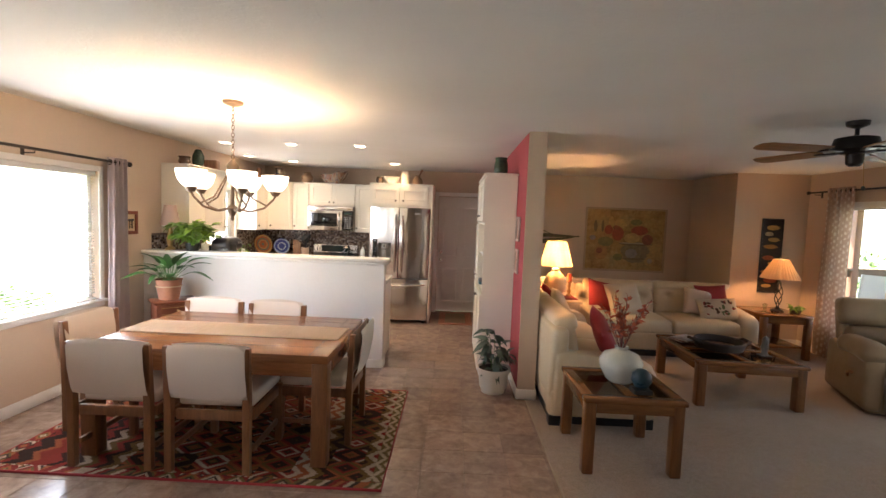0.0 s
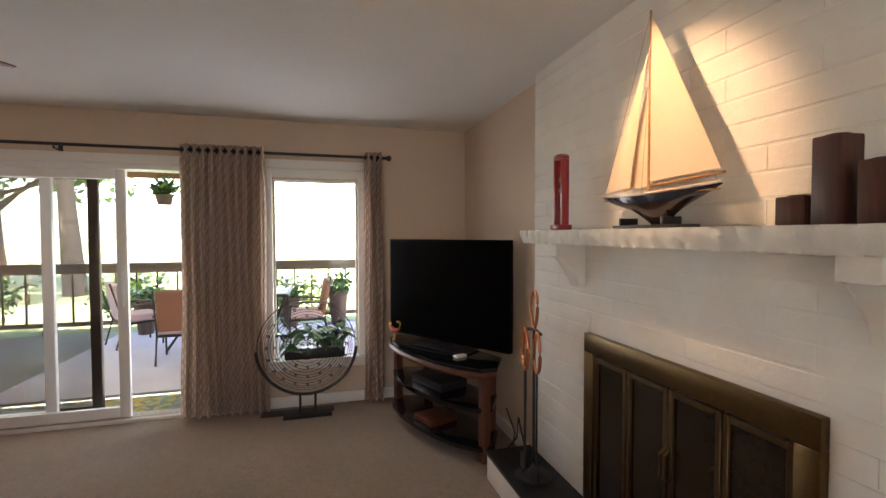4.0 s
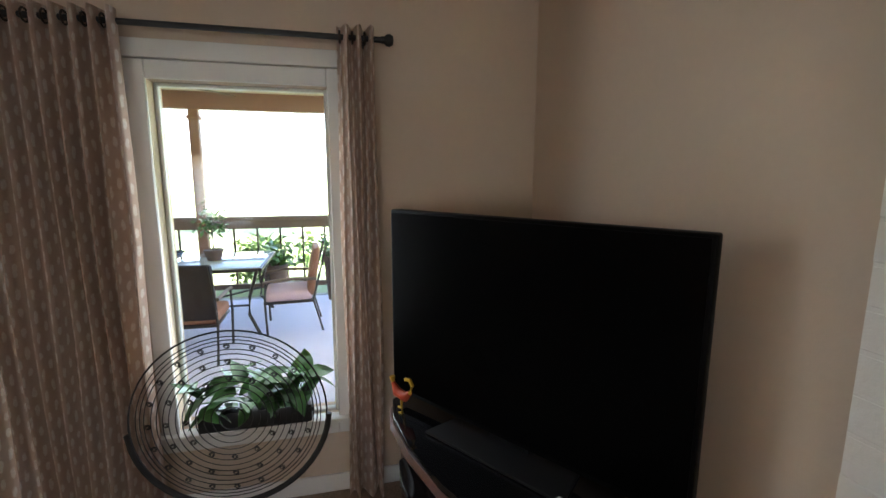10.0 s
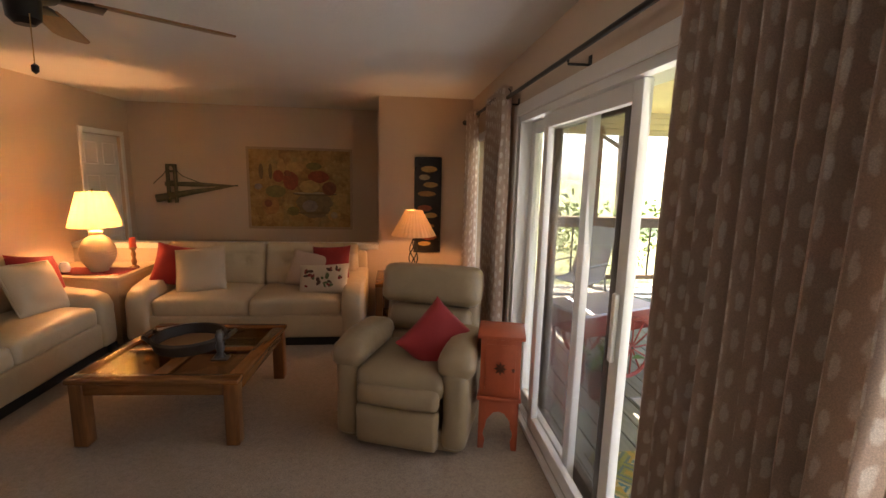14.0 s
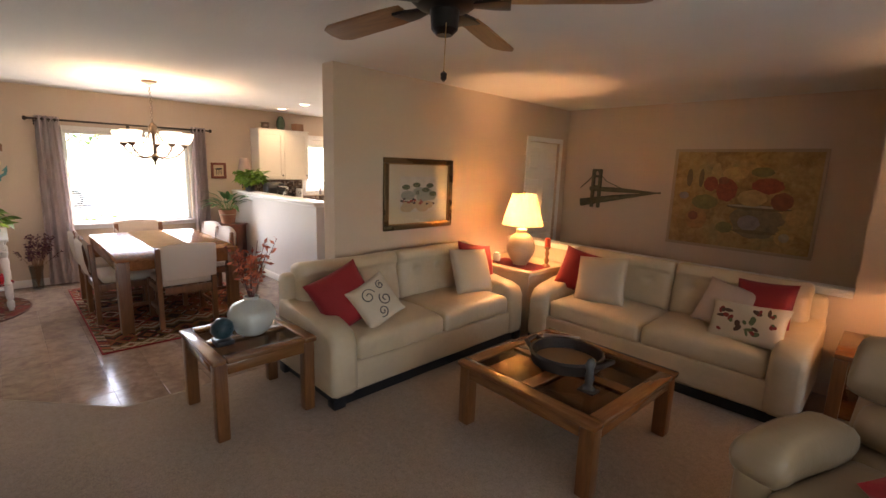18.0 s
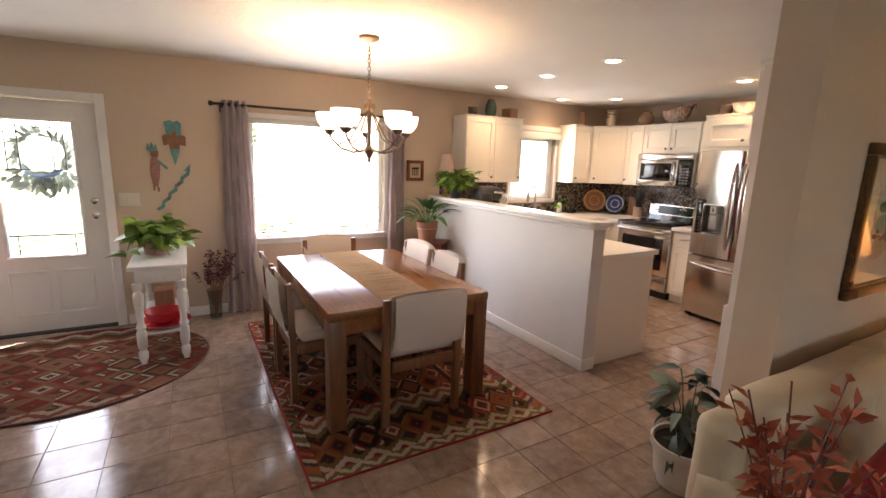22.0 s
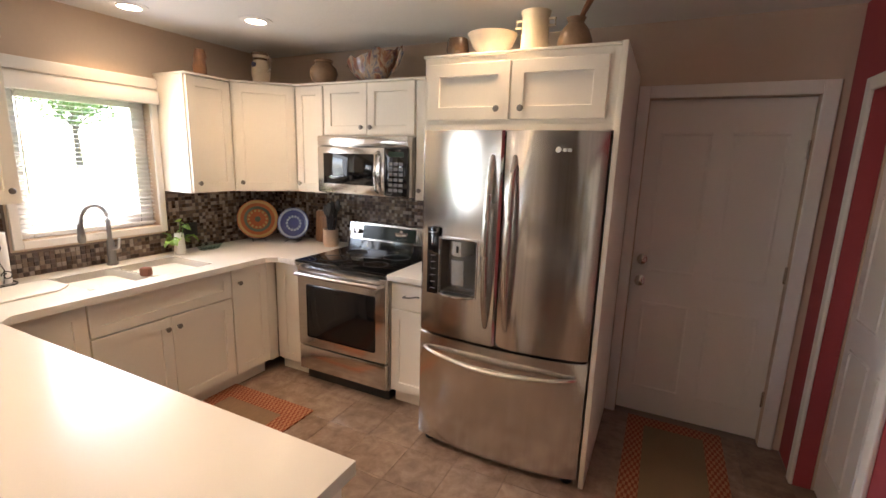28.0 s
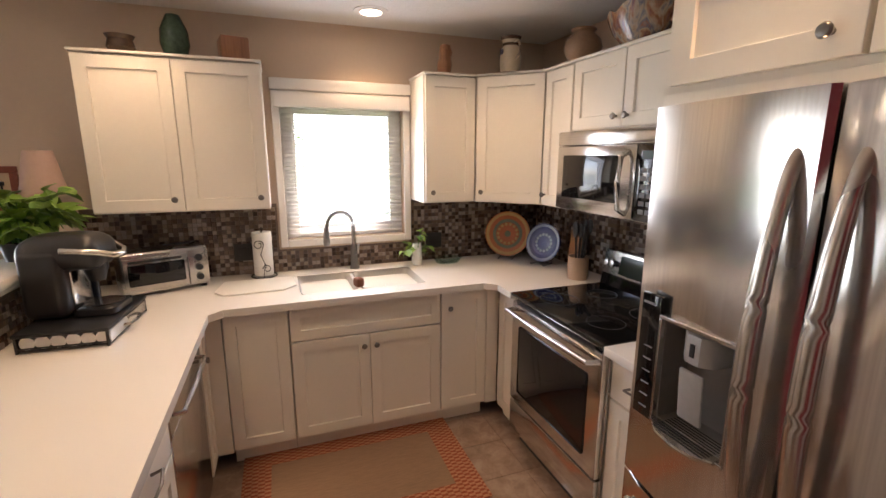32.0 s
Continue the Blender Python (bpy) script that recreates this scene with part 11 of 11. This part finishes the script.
def shrub(label, m, w, d, h, seed):
    rr = random.Random(seed)
    s = thing("shrub", label, "shrub", m)
    cl = [(rr.uniform(-w, w) * .7, rr.uniform(-d, d) * .7, h * rr.uniform(.35, .7), h * rr.uniform(.3, .45)) for _ in range(9)]
    f = new("foliage", foliage_mesh("shrub_foliage", 1100, .06, cl, seed))
    f.parent = s
    part("stems", tube([(0, 0, -.05), (.03, 0, h * .4)], [.03, .015], 7), BARK, s)


shrub("low green shrub under the dining window", pose(-4.3, 3.6, GZ), .8, .5, 1.05, 21)
shrub("low green shrub under the dining window", pose(-4.4, 5.0, GZ), .7, .5, 1.0, 22)
shrub("green shrub beyond the porch railing", pose(11.2, 5.6, GZ), .9, .8, 1.2, 23)
shrub("green shrub beyond the porch railing", pose(11.4, 2.6, GZ), .8, .9, .95, 24)
shrub("green shrub beyond the porch railing", pose(11.0, 8.0, GZ), .9, .9, 1.5, 25)
shrub("green shrub by the porch end", pose(8.4, 10.4, GZ), 1.0, .7, 1.7, 26)

# a car parked across the street
car = thing("parked_car", "blue-grey saloon car parked at the street", "car", pose(-17.9, 3.1, GZ + .01, 0, 0, 90))
CARPAINT = surf("blue_grey_car_paint", (.24, .36, .42), .25, .04, metal=.3, bumpy=0, coat=.6)
CARGLASS = surf("dark_car_glass", (.03, .035, .04), .08, .05, bumpy=0)
prof = [(-2.2, .30), (-2.2, .62), (-2.05, .78), (-1.15, .90), (1.45, .92), (2.05, .90), (2.2, .72), (2.2, .30)]
b = bmesh.new()
f = b.faces.new([b.verts.new((x, -.85, z)) for x, z in prof])
for v in bmesh.ops.extrude_face_region(b, geom=[f])["geom"]:
    if isinstance(v, bmesh.types.BMVert):
        v.co.y = .85
bmesh.ops.bevel(b, geom=b.edges[:], offset=.05, segments=3, profile=.5, affect="EDGES")
part("body", b, CARPAINT, car, smooth=50)
b = bmesh.new()
lo = [(-1.1, -.78), (1.5, -.78), (1.5, .78), (-1.1, .78)]
hi = [(-.45, -.6), (.95, -.6), (.95, .6), (-.45, .6)]
quads(b, [(x, y, .88) for x, y in lo] + [(x, y, 1.36) for x, y in hi], [(0, 1, 5, 4), (1, 2, 6, 5), (2, 3, 7, 6), (3, 0, 4, 7), (4, 5, 6, 7), (3, 2, 1, 0)])
bmesh.ops.bevel(b, geom=b.edges[:], offset=.04, segments=2, profile=.5, affect="EDGES")
part("windows", b, CARGLASS, car, smooth=50)
part("roof", box(-.42, -.58, 1.345, .92, .58, 1.40, .03), CARPAINT, car)
for x in (-1.4, 1.38):
    for y in (-.80, .80):
        w = part("wheel", lathe([(.19, -.1), (.29, -.1), (.315, -.06), (.315, .06), (.29, .1), (.19, .1)], 28), DARK, car, m=pose(x, y, .315, 90, 0, 0))
        part("rim", lathe([(0, -.105), (.05, -.11), (.19, -.102), (.2, -.08), (.2, .08), (.19, .102), (.05, .11), (0, .105)], 20), SILVERTUBE, w)
for y in (-.6, .6):
    part("headlight", box(-2.21, y - .15, .58, -2.12, y + .15, .70, .02), VINYL, car)
    part("tail_light", box(2.12, y - .15, .62, 2.21, y + .15, .76, .02), REDPAINT, car)

# ---- floor tiles, one by one ----
TW, TX0, TY0 = 0.285, -0.40, 1.59
TILED = [(XF, 0.80), (-0.88, 0.80), (-0.88, -2.0), (-0.10, -2.0), (-0.10, 1.70), (-0.05, 2.02), (1.05, 3.04), (1.05, 4.57), (0.967, 4.58), (0.967, YK), (XF, YK)]


def clip_poly(poly, axis, value, keep_less):
    out = []
    for (a, c) in zip(poly, poly[1:] + poly[:1]):
        ia, ic = (a[axis] <= value) == keep_less, (c[axis] <= value) == keep_less
        if ia:
            out.append(a)
        if ia != ic:
            s = (value - a[axis]) / (c[axis] - a[axis])
            out.append((a[0] + s * (c[0] - a[0]), a[1] + s * (c[1] - a[1])))
    return out


def tile_mesh(outline, x, y):
    b = bmesh.new()
    n = len(outline)
    cx, cy = sum(p[0] for p in outline) / n, sum(p[1] for p in outline) / n
    def shrink(p, d):
        v = Vector((cx - p[0], cy - p[1]))
        k = d / max(v.length, .02)
        return p[0] + v.x * k - x, p[1] + v.y * k - y
    rings = [[b.verts.new((*shrink(p, d), z)) for p in outline] for d, z in ((.0022, -.0125), (.0022, -.0012), (.0045, 0.0))]
    for lo, hi in zip(rings, rings[1:]):
        for k in range(n):
            b.faces.new((lo[k], lo[(k + 1) % n], hi[(k + 1) % n], hi[k]))
    b.faces.new(rings[-1])
    return b


def hidden_spot(x, y):
    """Under the cabinets, the fridge, the half wall or the hutch."""
    return (x < -2.5 and y > 5.6) or (y > 7.75 and x < 0.0) or (HW0 < y < HW0 + .12 and x < HWX - .2) or (y > 5.4 and y < 5.8 and x < -.9) or (y < .8 and y > .6 and x < -.9)


floor_ob = bpy.data.objects["floor"]
whole = None
for i in range(int((XF - TX0) / TW) - 1, int((1.05 - TX0) / TW) + 1):
    for j in range(int((-2.0 - TY0) / TW) - 1, int((YK - TY0) / TW) + 1):
        x0, y0 = TX0 + i * TW, TY0 + j * TW
        sq = TILED
        for axis, value, less in ((0, x0, False), (0, x0 + TW, True), (1, y0, False), (1, y0 + TW, True)):
            sq = clip_poly(sq, axis, value, less) if sq else []
        if len(sq) < 3 or hidden_spot(x0 + TW / 2, y0 + TW / 2):
            continue
        area = abs(sum(a[0] * c[1] - c[0] * a[1] for a, c in zip(sq, sq[1:] + sq[:1]))) / 2
        if area < .002:
            continue
        if area > TW * TW * .999:
            if whole is None:
                whole = part("tile", tile_mesh([(0, 0), (TW, 0), (TW, TW), (0, TW)], 0, 0), TILE, floor_ob, smooth=0, m=pose(x0, y0, 0))
            else:
                share("tile", whole.data, floor_ob, pose(x0, y0, 0))
        else:
            part("tile", tile_mesh(sq, x0, y0), TILE, floor_ob, smooth=0, m=pose(x0, y0, 0))
